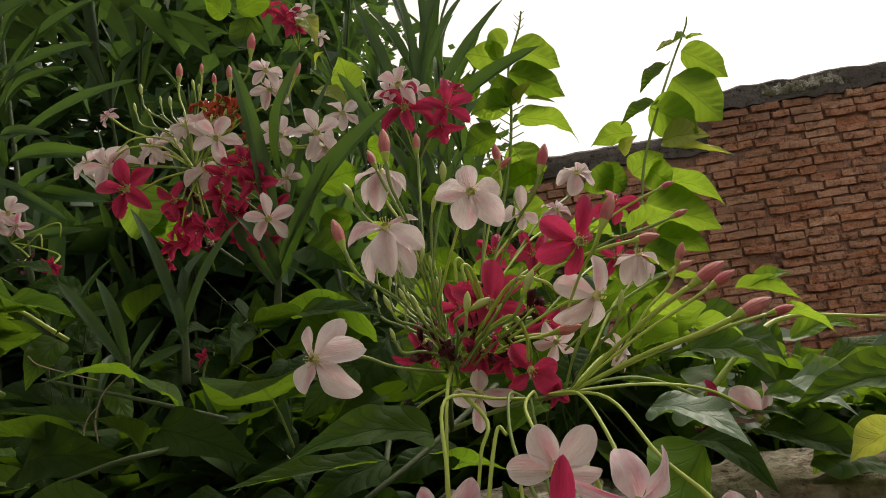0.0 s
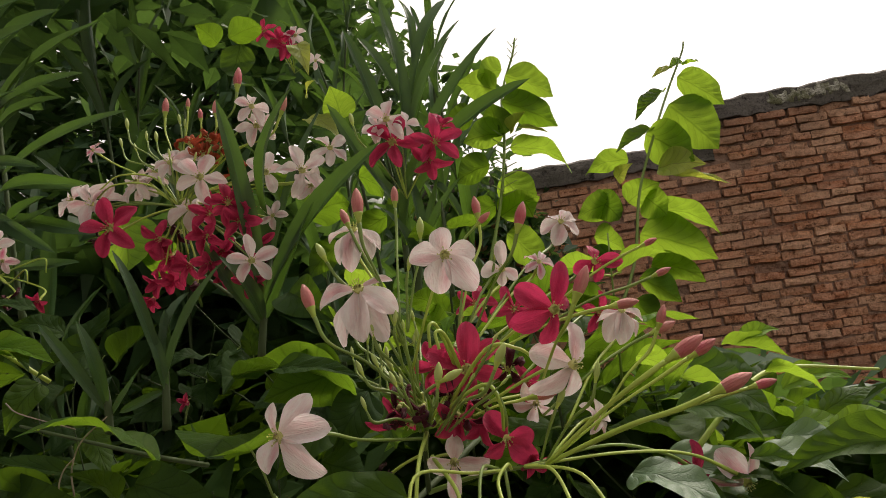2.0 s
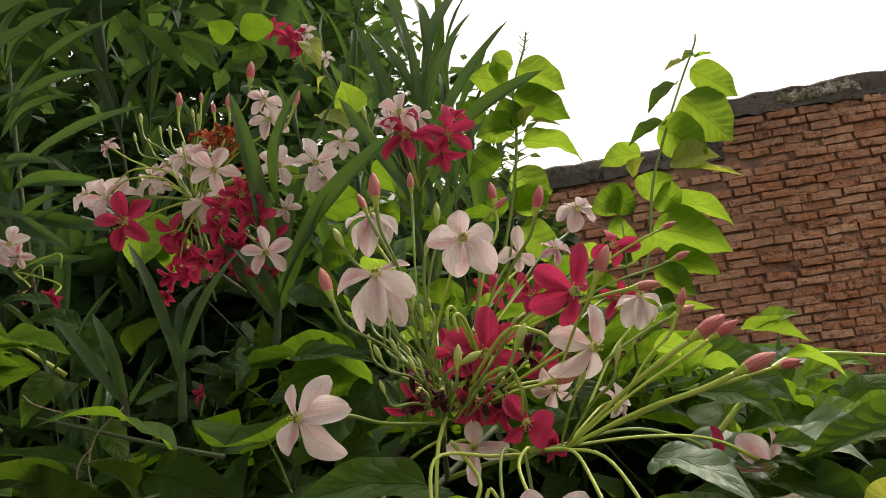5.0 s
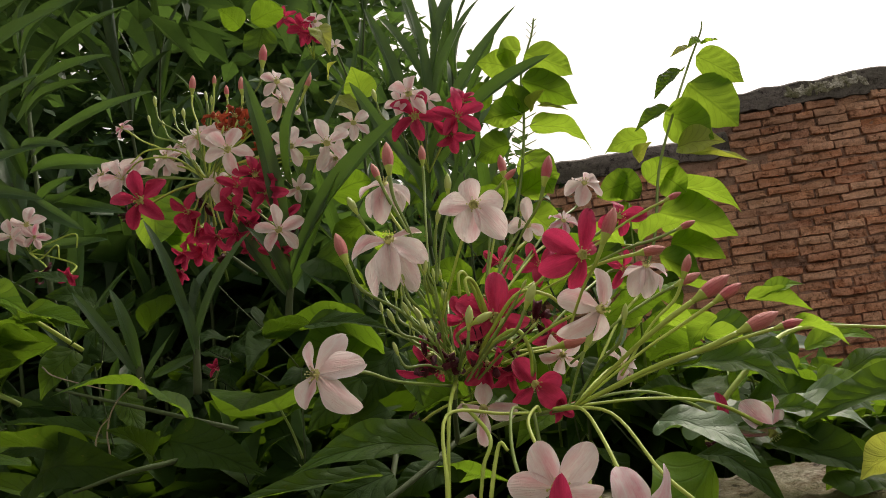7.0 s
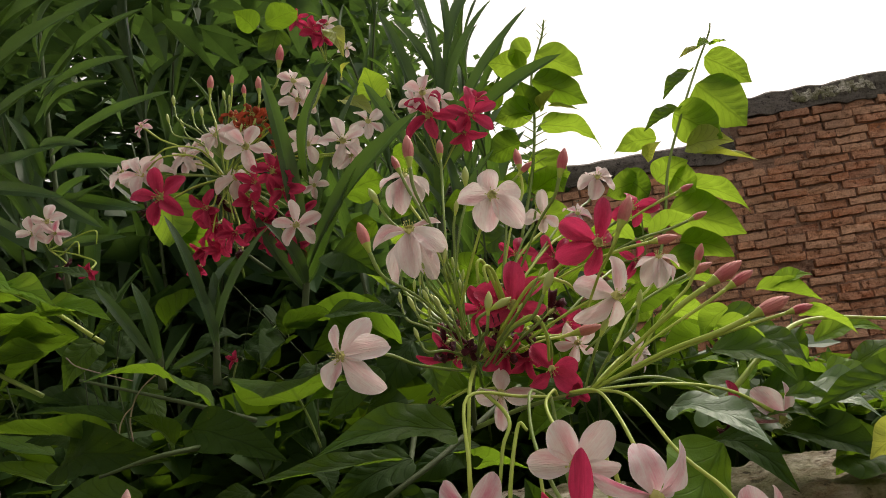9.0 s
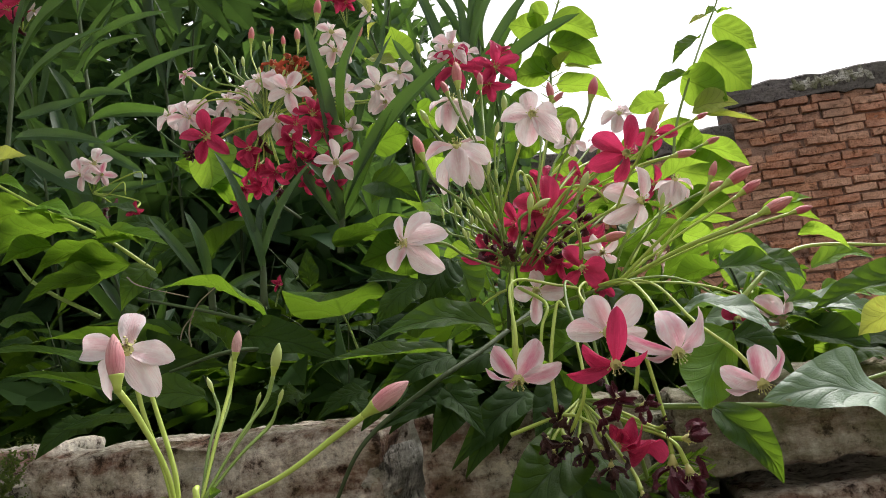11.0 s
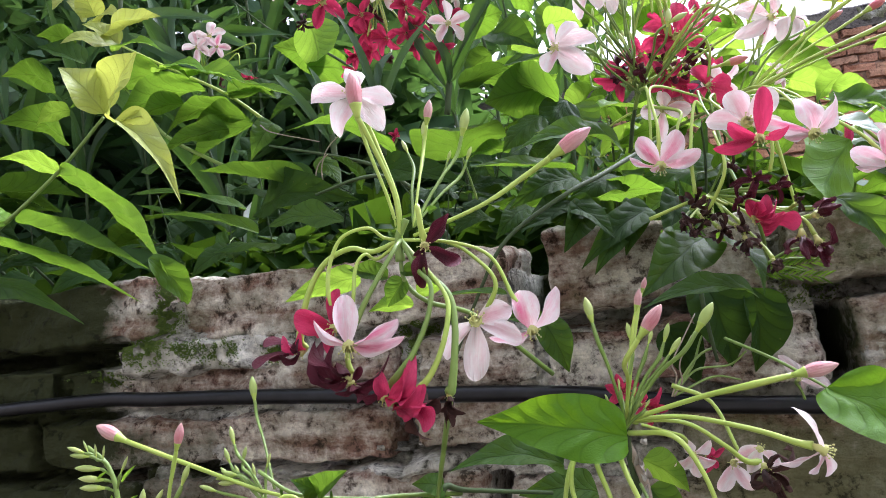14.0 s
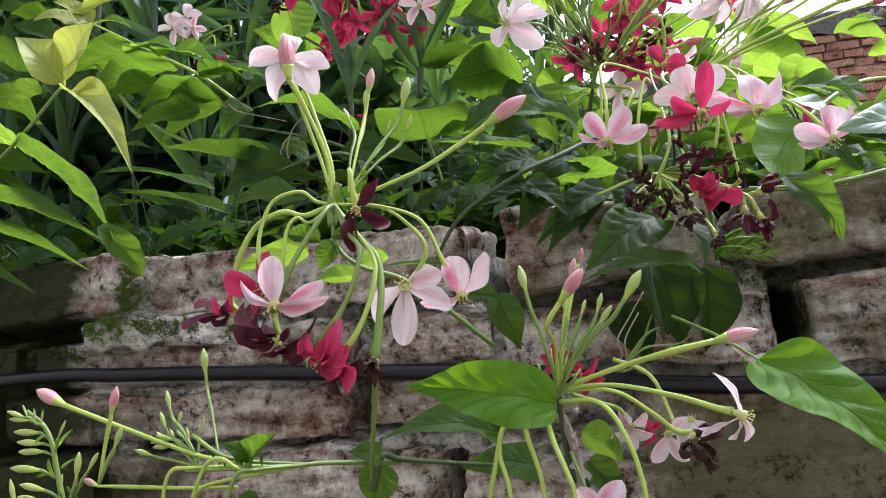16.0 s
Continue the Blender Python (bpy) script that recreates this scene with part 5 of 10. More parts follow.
bud(head_a, (0.0286, -0.0200, 1.6035), (0.0095, -0.0277, 1.6292), (0.0106, -0.0277, 1.6340), 0, 0.05)
bud(head_a, (0.0326, -0.0200, 1.6029), (0.0061, -0.0129, 1.6406), (0.0063, -0.0129, 1.6458), 0, 0.05)
bud(head_a, (0.0248, -0.0200, 1.6041), (-0.0044, 0.0016, 1.6483), (-0.0036, 0.0016, 1.6537), 0, 0.05)
bud(head_a, (0.0316, -0.0200, 1.6031), (0.0078, -0.0021, 1.6338), (0.0084, -0.0021, 1.6391), 0, 0.05)
bud(head_a, (0.0285, -0.0200, 1.6035), (-0.0122, 0.0083, 1.6637), (-0.0114, 0.0083, 1.6692), 0, 0.05)
bud(head_a, (0.0222, -0.0200, 1.6045), (0.0015, -0.0070, 1.6492), (0.0024, -0.0070, 1.6544), 0, 0.05)
bud(head_a, (0.0322, -0.0200, 1.6030), (0.0331, 0.0067, 1.6251), (0.0322, 0.0067, 1.6306), 0, 0.05)
head_b = thing("flower_cluster", (0.0814, -0.0450, 1.5823), "creeper flower head with long pink buds and hanging blossoms", "flower cluster", "creeper flower clusters")
head_b_node = (0.0814, -0.0450, 1.5823)
tube("stem", [(0.0183, 0.0000, 1.5714), (0.0508, -0.0200, 1.5791), (0.0814, -0.0450, 1.5823)], (0.00130, 0.00108, 0.00090), DEEP, head_b)
bud(head_b, head_b_node, (0.1382, -0.0650, 1.6182), (0.1502, -0.0650, 1.6243), 2, 0.03, thick=1.5)
bud(head_b, head_b_node, (0.1526, -0.0600, 1.6032), (0.1654, -0.0600, 1.6076), 2, 0.03, thick=1.6)
bud(head_b, head_b_node, (0.1669, -0.0500, 1.6023), (0.1756, -0.0500, 1.6036), 2, 0.03)
bud(head_b, head_b_node, (0.1482, -0.0400, 1.6179), (0.1581, -0.0400, 1.6228), 2, 0.03)
flower(head_b, (0.0639, -0.0450, 1.5820), (0.0320, -0.0930, 1.5411), (0.03, -0.71, -0.71), 0.0391, 0.05, "pink", 55, -42, via=((0.0526, -0.0600, 1.5840), (0.0331, -0.0750, 1.5866), (0.0333, -0.0900, 1.5616),), tips=[((0.0234, -0.0930, 1.5571), 0.0091), ((0.0437, -0.0930, 1.5575), 0.0105), ((0.0522, -0.0930, 1.5451), 0.0086), ((0.0172, -0.0930, 1.5461), 0.0036), ((0.0273, -0.0970, 1.5390), 0.0036)])
flower(head_b, (0.0724, -0.0450, 1.5826), (0.0997, -0.1000, 1.5437), (0.18, -0.67, -0.72), 0.0381, 0.05, "pink", 52, -48, via=((0.0847, -0.0600, 1.5817), (0.0916, -0.0800, 1.5717), (0.0975, -0.0950, 1.5547),), tips=[((0.0963, -0.1000, 1.5626), 0.0121), ((0.1137, -0.1000, 1.5596), 0.0099), ((0.0785, -0.1000, 1.5529), 0.0067), ((0.1066, -0.0960, 1.5477), 0.0045), ((0.0867, -0.1040, 1.5423), 0.0036)])
flower(head_b, (0.0667, -0.0450, 1.5821), (0.0738, -0.0900, 1.5564), (0.17, -0.97, -0.14), 0.0404, 0.05, "white", 18, 10, via=((0.0659, -0.0500, 1.5845), (0.0627, -0.0600, 1.5782), (0.0701, -0.0800, 1.5621),), tips=[((0.0681, -0.0900, 1.5735), 0.0114), ((0.0891, -0.0900, 1.5702), 0.0114), ((0.0554, -0.0900, 1.5595), 0.0105), ((0.0898, -0.0900, 1.5537), 0.0076)])
flower(head_b, (0.0612, -0.0450, 1.5830), (0.0745, -0.1150, 1.5422), (0.05, -0.75, -0.66), 0.0335, 0.05, "red", 0, -30, via=((0.0569, -0.0600, 1.5847), (0.0581, -0.0800, 1.5664), (0.0678, -0.1000, 1.5444),), tips=[((0.0786, -0.1210, 1.5641), 0.0078), ((0.0618, -0.1150, 1.5508), 0.0074), ((0.0549, -0.1170, 1.5393), 0.0061), ((0.0878, -0.1150, 1.5449), 0.0061)])
flower(head_b, (0.0724, -0.0450, 1.5826), (0.1309, -0.0900, 1.5271), (0.18, -0.67, -0.72), 0.0346, 0.05, "pink", 50, -48, via=((0.0960, -0.0600, 1.5785), (0.1106, -0.0800, 1.5562), (0.1235, -0.0850, 1.5420),), tips=[((0.1154, -0.0900, 1.5350), 0.0094), ((0.1306, -0.0900, 1.5433), 0.0107), ((0.1413, -0.0900, 1.5411), 0.0072), ((0.1163, -0.0940, 1.5248), 0.0034)])
flower(head_b, (0.0724, -0.0450, 1.5826), (0.1685, 0.0300, 1.5547), (0.29, -0.66, -0.69), 0.0319, 0.05, "pink", 50, -50, via=((0.1123, -0.0200, 1.5808), (0.1433, 0.0100, 1.5733),), tips=[((0.1576, 0.0300, 1.5719), 0.0130), ((0.1740, 0.0300, 1.5730), 0.0087), ((0.1487, 0.0300, 1.5578), 0.0037)])
flower(head_b, (0.0724, -0.0450, 1.5826), (0.1460, 0.0350, 1.5605), (0.09, -0.72, -0.68), 0.0328, 0.05, "red", 50, -55, via=((0.1073, -0.0200, 1.5847), (0.1317, 0.0100, 1.5751),), tips=[((0.1484, 0.0350, 1.5775), 0.0070), ((0.1389, 0.0350, 1.5676), 0.0121), ((0.1526, 0.0350, 1.5592), 0.0057)])
flower(head_b, head_b_node, (0.1384, 0.0350, 1.5534), (0.41, -0.69, -0.60), 0.0164, 0.05, "wilted", 50, 35, bare=True)
flower(head_b, (0.0553, -0.0600, 1.5289), (0.0453, -0.0850, 1.5203), (0.28, -0.96, 0.08), 0.0219, 0.02, "dry", 0, 45)
flower(head_b, (0.0553, -0.0600, 1.5289), (0.0401, -0.0870, 1.5145), (-0.09, -0.95, -0.29), 0.0185, 0.02, "dry", 25, 45)
flower(head_b, (0.0553, -0.0600, 1.5289), (0.0485, -0.0890, 1.5134), (0.29, -0.84, -0.45), 0.0216, 0.02, "dry", 50, 45)
flower(head_b, (0.0553, -0.0600, 1.5289), (0.0423, -0.0910, 1.5092), (0.04, -0.78, -0.62), 0.0163, 0.02, "dry", 75, 45)
flower(head_b, (0.0553, -0.0600, 1.5289), (0.0556, -0.0850, 1.5076), (0.37, -0.73, -0.57), 0.0197, 0.02, "dry", 100, 45)
flower(head_b, (0.0553, -0.0600, 1.5289), (0.0630, -0.0870, 1.5075), (0.32, -0.88, -0.36), 0.0181, 0.02, "dry", 125, 45)
flower(head_b, (0.0553, -0.0600, 1.5289), (0.0655, -0.0890, 1.5011), (0.01, -0.42, -0.91), 0.0192, 0.02, "dry", 150, 45)
flower(head_b, (0.0553, -0.0600, 1.5289), (0.0728, -0.0910, 1.5269), (0.08, -0.98, 0.20), 0.0244, 0.02, "wilted", 175, 45)
flower(head_b, (0.0553, -0.0600, 1.5289), (0.0827, -0.0850, 1.5238), (0.56, -0.83, 0.04), 0.0194, 0.02, "wilted", 200, 45)
flower(head_b, (0.0553, -0.0600, 1.5289), (0.0666, -0.0870, 1.5201), (-0.44, -0.89, -0.13), 0.0169, 0.02, "wilted", 225, 45)
flower(head_b, (0.0553, -0.0600, 1.5289), (0.071, -0.09, 1.509), (0.3, -0.7, -0.6), 0.0220, 0.02, "red", 0, 0, tips=[((0.0695, -0.0950, 1.5195), 0.0062), ((0.0775, -0.0960, 1.5180), 0.0072), ((0.0905, -0.0960, 1.5085), 0.0064), ((0.0810, -0.0990, 1.5070), 0.0072)], limp=True)
flower(head_b, (0.0553, -0.0600, 1.5289), (0.07, -0.094, 1.51), (0.2, -0.8, -0.5), 0.0140, 0.02, "red", 0, 0, tips=[((0.0740, -0.0990, 1.5165), 0.0056), ((0.0810, -0.0990, 1.5125), 0.0060)], bare=True, limp=True)
flower(head_b, (0.0553, -0.0600, 1.5289), (0.0983, -0.0850, 1.5084), (0.56, -0.83, 0.04), 0.0273, 0.02, "wilted", 300, 45)
flower(head_b, (0.0553, -0.0600, 1.5289), (0.0904, -0.0870, 1.4992), (-0.11, -0.38, -0.92), 0.0316, 0.02, "wilted", 325, 45)
flower(head_b, (0.0553, -0.0600, 1.5289), (0.0964, -0.0890, 1.4955), (0.18, -0.30, -0.94), 0.0281, 0.02, "wilted", 350, 45)
flower(head_b, (0.0553, -0.0600, 1.5289), (0.0763, -0.0910, 1.4888), (0.14, -0.76, -0.64), 0.0164, 0.02, "dry", 375, 45)
flower(head_b, (0.0553, -0.0600, 1.5289), (0.0641, -0.0850, 1.5383), (0.10, -0.66, -0.74), 0.0145, 0.02, "dry", 400, 45)
flower(head_b, (0.0553, -0.0600, 1.5289), (0.0906, -0.0870, 1.5149), (0.29, -0.92, 0.28), 0.0127, 0.02, "dry", 425, 45)
tube("stem", [(0.0803, -0.0300, 1.4829), (0.0776, -0.0600, 1.5025), (0.0727, -0.0700, 1.5188), (0.0666, -0.0550, 1.5452), (0.0639, -0.0450, 1.5820)], (0.00115, 0.00096, 0.00080), DEEP, head_b)
tube("stalk", [(0.0236, -0.0800, 1.5175), (0.0492, -0.0850, 1.5236), (0.0607, -0.0850, 1.5187)], (0.00101, 0.00084, 0.00070), STALK, head_b)
tube("stalk", [(0.0462, -0.0900, 1.5254), (0.0471, -0.0900, 1.5472), (0.0526, -0.0800, 1.5724), (0.0562, -0.0800, 1.5706)], (0.00101, 0.00084, 0.00070), STALK, head_b)
tube("stalk", [(0.0507, -0.0900, 1.5154), (0.0601, -0.1000, 1.5336), (0.0592, -0.0850, 1.5557)], (0.00101, 0.00084, 0.00070), STALK, head_b)
tube("stalk", [(0.0807, -0.0900, 1.5309), (0.0834, -0.0900, 1.5425), (0.0851, -0.0800, 1.5624)], (0.00101, 0.00084, 0.00070), STALK, head_b)
tube("stalk", [(0.0862, -0.0800, 1.5547), (0.0898, -0.0800, 1.5271), (0.0912, -0.0800, 1.5150)], (0.00101, 0.00084, 0.00070), STALK, head_b)
tube("stalk", [(0.0950, -0.0300, 1.5194), (0.1264, -0.0300, 1.5158), (0.1495, -0.0300, 1.5152)], (0.00101, 0.00084, 0.00070), STALK, head_b)
head_c = thing("flower_cluster", (-0.0698, -0.1950, 1.5074), "creeper flower head of white, crimson and maroon drooping blossoms", "flower cluster", "creeper flower clusters")
head_c_node = (-0.0698, -0.1950, 1.5074)
tube("stem", [(-0.0283, -0.1200, 1.4472), (-0.0506, -0.1600, 1.4754), (-0.0628, -0.1900, 1.4829), (-0.0699, -0.1950, 1.4923), (-0.0698, -0.1950, 1.5074)], (0.00115, 0.00096, 0.00080), DEEP, head_c)
tube("stem", [(-0.0706, -0.1950, 1.4991), (-0.0707, -0.1950, 1.5080), (-0.0667, -0.1950, 1.5152)], (0.00202, 0.00168, 0.00140), DEEP, head_c)
flower(head_c, head_c_node, (-0.0822, -0.2000, 1.5663), (0.22, -0.89, 0.40), 0.0358, 0.05, "white", 5, -18, via=((-0.0733, -0.1950, 1.5241), (-0.0799, -0.1970, 1.5477),), tips=[((-0.0829, -0.1940, 1.5811), 0.0083), ((-0.1020, -0.2000, 1.5698), 0.0096), ((-0.0660, -0.2000, 1.5626), 0.0083), ((-0.0902, -0.2030, 1.5515), 0.0104), ((-0.0700, -0.2030, 1.5507), 0.0100)])
bud(head_c, head_c_node, (-0.0758, -0.2140, 1.5561), (-0.0766, -0.2140, 1.5704), 1, 0.05, via=((-0.0690, -0.2000, 1.5248), (-0.0733, -0.2080, 1.5437),), thick=1.3)
tube("stalk", [(-0.0698, -0.1950, 1.5074), (-0.0696, -0.1950, 1.5235), (-0.0756, -0.1950, 1.5451), (-0.0801, -0.1950, 1.5588)], (0.00101, 0.00084, 0.00070), STALK, head_c)
bud(head_c, (-0.0673, -0.1850, 1.5133), (-0.0640, -0.1620, 1.5634), (-0.0620, -0.1620, 1.5724), 1, 0.01)
bud(head_c, (-0.0673, -0.1850, 1.5133), (-0.0663, -0.1620, 1.5567), (-0.0656, -0.1620, 1.5632), 0, 0.01)
bud(head_c, (-0.0673, -0.1850, 1.5133), (-0.0485, -0.1620, 1.5559), (-0.0457, -0.1620, 1.5653), 0, 0.01)
bud(head_c, (-0.0673, -0.1850, 1.5133), (-0.0476, -0.1620, 1.5437), (-0.0456, -0.1620, 1.5483), 0, 0.01)
bud(head_c, (-0.0673, -0.1850, 1.5133), (-0.0747, -0.1620, 1.5515), (-0.0766, -0.1620, 1.5565), 0, 0.01)
bud(head_c, (-0.0673, -0.1850, 1.5133), (-0.0564, -0.1620, 1.5442), (-0.0547, -0.1620, 1.5482), 0, 0.01)
bud(head_c, (-0.0660, -0.1900, 1.5090), (-0.0081, -0.1720, 1.5373), (0.0056, -0.1720, 1.5448), 1, -0.06, thick=1.5)
flower(head_c, (-0.0621, -0.1950, 1.5194), (-0.0596, -0.1970, 1.5035), (0.14, -0.94, -0.31), 0.0258, 0.05, "wilted", 20, 8, via=((-0.0607, -0.1980, 1.5183), (-0.0605, -0.1970, 1.5107),), thick=1.5, petals=4, tips=[((-0.0628, -0.1970, 1.4874), 0.0054), ((-0.0450, -0.1970, 1.4953), 0.0050), ((-0.0479, -0.1970, 1.5141), 0.0058), ((-0.0645, -0.1970, 1.4976), 0.0038)])
flower(head_c, head_c_node, (-0.0856, -0.2160, 1.4687), (0.30, -0.69, -0.67), 0.0356, 0.05, "pink", 20, -45, via=((-0.0694, -0.2050, 1.5023), (-0.0783, -0.2120, 1.4860),), thick=1.3, tips=[((-0.0860, -0.2160, 1.4878), 0.0087), ((-0.0658, -0.2160, 1.4757), 0.0091), ((-0.0642, -0.2200, 1.4683), 0.0059), ((-0.0982, -0.2190, 1.4788), 0.0035)])
flower(head_c, head_c_node, (-0.095, -0.207, 1.476), (-0.3, -0.85, -0.42), 0.0260, 0.05, "red", 0, 0, via=((-0.076, -0.197, 1.509), (-0.081, -0.2, 1.513), (-0.091, -0.203, 1.51), (-0.096, -0.205, 1.499), (-0.096, -0.207, 1.487),), tips=[((-0.11, -0.211, 1.482), 0.0097), ((-0.093, -0.207, 1.491), 0.0062), ((-0.096, -0.211, 1.466), 0.0044), ((-0.106, -0.203, 1.477), 0.0062)])
flower(head_c, head_c_node, (-0.11, -0.206, 1.468), (-0.4, -0.75, -0.5), 0.0200, 0.05, "wilted", 0, 0, via=((-0.081, -0.197, 1.504), (-0.089, -0.2, 1.506), (-0.099, -0.203, 1.501), (-0.106, -0.205, 1.489), (-0.11, -0.206, 1.474),), tips=[((-0.129, -0.209, 1.469), 0.0036), ((-0.124, -0.204, 1.477), 0.0029), ((-0.118, -0.209, 1.466), 0.0036), ((-0.11, -0.21, 1.472), 0.0050)], thick=1.5)
flower(head_c, head_c_node, (-0.109, -0.204, 1.469), (-0.2, -0.8, -0.5), 0.0120, 0.05, "red", 0, 0, bare=True, tips=[((-0.118, -0.208, 1.473), 0.0036), ((-0.109, -0.21, 1.473), 0.0036)], limp=True)
flower(head_c, head_c_node, (-0.09, -0.209, 1.457), (-0.25, -0.7, -0.65), 0.0220, 0.05, "wilted", 0, 0, via=((-0.079, -0.197, 1.501), (-0.083, -0.2, 1.503), (-0.086, -0.203, 1.498), (-0.087, -0.206, 1.485), (-0.09, -0.208, 1.466),), tips=[((-0.104, -0.211, 1.471), 0.0072), ((-0.096, -0.215, 1.467), 0.0072), ((-0.106, -0.212, 1.462), 0.0043), ((-0.097, -0.213, 1.455), 0.0043), ((-0.09, -0.215, 1.464), 0.0065), ((-0.103, -0.206, 1.473), 0.0050)])
flower(head_c, head_c_node, (-0.089, -0.208, 1.455), (0.2, -0.7, -0.68), 0.0200, 0.05, "wilted", 0, 0, bare=True, tips=[((-0.073, -0.21, 1.46), 0.0043), ((-0.092, -0.212, 1.451), 0.0036), ((-0.077, -0.212, 1.449), 0.0043), ((-0.08, -0.213, 1.453), 0.0050), ((-0.086, -0.206, 1.461), 0.0029)])
flower(head_c, head_c_node, (-0.076, -0.21, 1.449), (0.25, -0.6, -0.75), 0.0220, 0.05, "red", 0, 0, via=((-0.063, -0.199, 1.495), (-0.057, -0.203, 1.488), (-0.058, -0.206, 1.477), (-0.063, -0.208, 1.466), (-0.068, -0.21, 1.459),), tips=[((-0.062, -0.214, 1.458), 0.0072), ((-0.076, -0.213, 1.458), 0.0058), ((-0.064, -0.216, 1.453), 0.0072), ((-0.078, -0.21, 1.451), 0.0036)], thick=1.3, limp=True)
flower(head_c, head_c_node, (-0.072, -0.211, 1.447), (0.35, -0.55, -0.75), 0.0220, 0.05, "red", 0, 0, via=((-0.06, -0.198, 1.495), (-0.052, -0.202, 1.484), (-0.051, -0.206, 1.474), (-0.055, -0.209, 1.461), (-0.062, -0.21, 1.452),), tips=[((-0.059, -0.215, 1.451), 0.0065), ((-0.054, -0.215, 1.443), 0.0065), ((-0.062, -0.218, 1.447), 0.0065), ((-0.063, -0.215, 1.443), 0.0050)], thick=1.3, limp=True)
flower(head_c, head_c_node, (-0.067, -0.209, 1.445), (0.2, -0.6, -0.77), 0.0100, 0.05, "dry", 0, 0, bare=True, tips=[((-0.063, -0.209, 1.432), 0.0043), ((-0.055, -0.209, 1.447), 0.0036), ((-0.06, -0.207, 1.449), 0.0036)])
flower(head_c, head_c_node, (-0.053, -0.206, 1.448), (0.1, -0.5, -0.85), 0.0160, 0.05, "dry", 0, 0, via=((-0.06, -0.198, 1.494), (-0.051, -0.201, 1.484), (-0.049, -0.204, 1.473), (-0.05, -0.206, 1.46), (-0.052, -0.206, 1.45),), tips=[((-0.057, -0.209, 1.442), 0.0036), ((-0.049, -0.209, 1.441), 0.0036), ((-0.053, -0.211, 1.437), 0.0043), ((-0.059, -0.206, 1.447), 0.0029), ((-0.05, -0.21, 1.445), 0.0036), ((-0.057, -0.203, 1.437), 0.0029)], thick=1.7)
flower(head_c, head_c_node, (-0.0446, -0.1900, 1.4733), (0.20, -0.86, 0.47), 0.0354, 0.05, "white", 35, -38, via=((-0.0536, -0.1900, 1.5050), (-0.0430, -0.1900, 1.4980), (-0.0354, -0.1900, 1.4862),), tips=[((-0.0592, -0.1900, 1.4607), 0.0092), ((-0.0471, -0.1900, 1.4505), 0.0096), ((-0.0309, -0.1870, 1.4776), 0.0096), ((-0.0275, -0.1900, 1.4649), 0.0075)])
flower(head_c, head_c_node, (-0.0243, -0.1850, 1.4679), (0.20, -0.72, -0.66), 0.0299, 0.05, "pink", 50, -52, via=((-0.0513, -0.1900, 1.5047), (-0.0368, -0.1880, 1.4974), (-0.0302, -0.1860, 1.4815),), tips=[((-0.0275, -0.1850, 1.4838), 0.0103), ((-0.0129, -0.1850, 1.4831), 0.0083), ((-0.0422, -0.1820, 1.4660), 0.0066)])
tube("stem", [(-0.0547, -0.2000, 1.4463), (-0.0647, -0.1800, 1.4277), (-0.0809, -0.1500, 1.3948)], (0.00130, 0.00108, 0.00090), DEEP, head_c)
leaf(head_c, (-0.0764, -0.1950, 1.4931), (-0.0926, -0.1950, 1.4986), 0.0089, (0.30, -0.83, 0.48), 3)
leaf(head_c, (-0.0695, -0.1950, 1.4923), (-0.0774, -0.1950, 1.4822), 0.0098, (0.30, -0.83, 0.48), 3)
leaf(head_c, (-0.0703, -0.1950, 1.4957), (-0.0604, -0.1950, 1.4911), 0.0065, (0.30, -0.83, 0.48), 3)
leaf(head_c, (-0.0713, -0.1950, 1.5092), (-0.0745, -0.1950, 1.5119), 0.0044, (0.30, -0.83, 0.48), 3)
leaf(head_c, (-0.0577, -0.1950, 1.5167), (-0.0535, -0.1950, 1.5176), 0.0039, (0.30, -0.83, 0.48), 3)
leaf(head_c, (-0.0721, -0.1950, 1.5126), (-0.0682, -0.1950, 1.5161), 0.0035, (0.30, -0.83, 0.48), 3)
head_d = thing("flower_cluster", (0.0036, -0.1500, 1.4281), "low creeper flower head with upright buds and withered blossoms", "flower cluster", "creeper flower clusters")
head_d_node = (0.0036, -0.1500, 1.4281)
tube("stem", [(0.0051, -0.1400, 1.3895), (0.0032, -0.1450, 1.4092), (0.0036, -0.1500, 1.4281)], (0.00144, 0.00120, 0.00100), TWIG, head_d)
bud(head_d, head_d_node, (-0.0046, -0.1600, 1.4708), (-0.0059, -0.1600, 1.4790), 0, 0.06, thick=1.2)
bud(head_d, head_d_node, (0.0134, -0.1500, 1.4732), (0.0155, -0.1500, 1.4804), 1, 0.06, thick=1.2)
bud(head_d, head_d_node, (0.0165, -0.1400, 1.4803), (0.0183, -0.1400, 1.4854), 1, 0.06, thick=1.2)
bud(head_d, head_d_node, (0.0158, -0.2000, 1.4638), (0.0228, -0.2000, 1.4723), 1, 0.06, thick=1.2)
bud(head_d, head_d_node, (0.0092, -0.1500, 1.4615), (0.0088, -0.1500, 1.4674), 0, 0.06, thick=1.2)
bud(head_d, head_d_node, (0.0228, -0.1500, 1.4595), (0.0249, -0.1500, 1.4654), 0, 0.06, thick=1.2)
bud(head_d, head_d_node, (0.0246, -0.1600, 1.4546), (0.0287, -0.1600, 1.4597), 0, 0.06, thick=1.2)
bud(head_d, head_d_node, (0.0358, -0.1700, 1.4637), (0.0413, -0.1700, 1.4716), 0, 0.06, thick=1.2)
bud(head_d, head_d_node, (0.0165, -0.1500, 1.4589), (0.0182, -0.1500, 1.4634), 0, 0.06, thick=1.2)
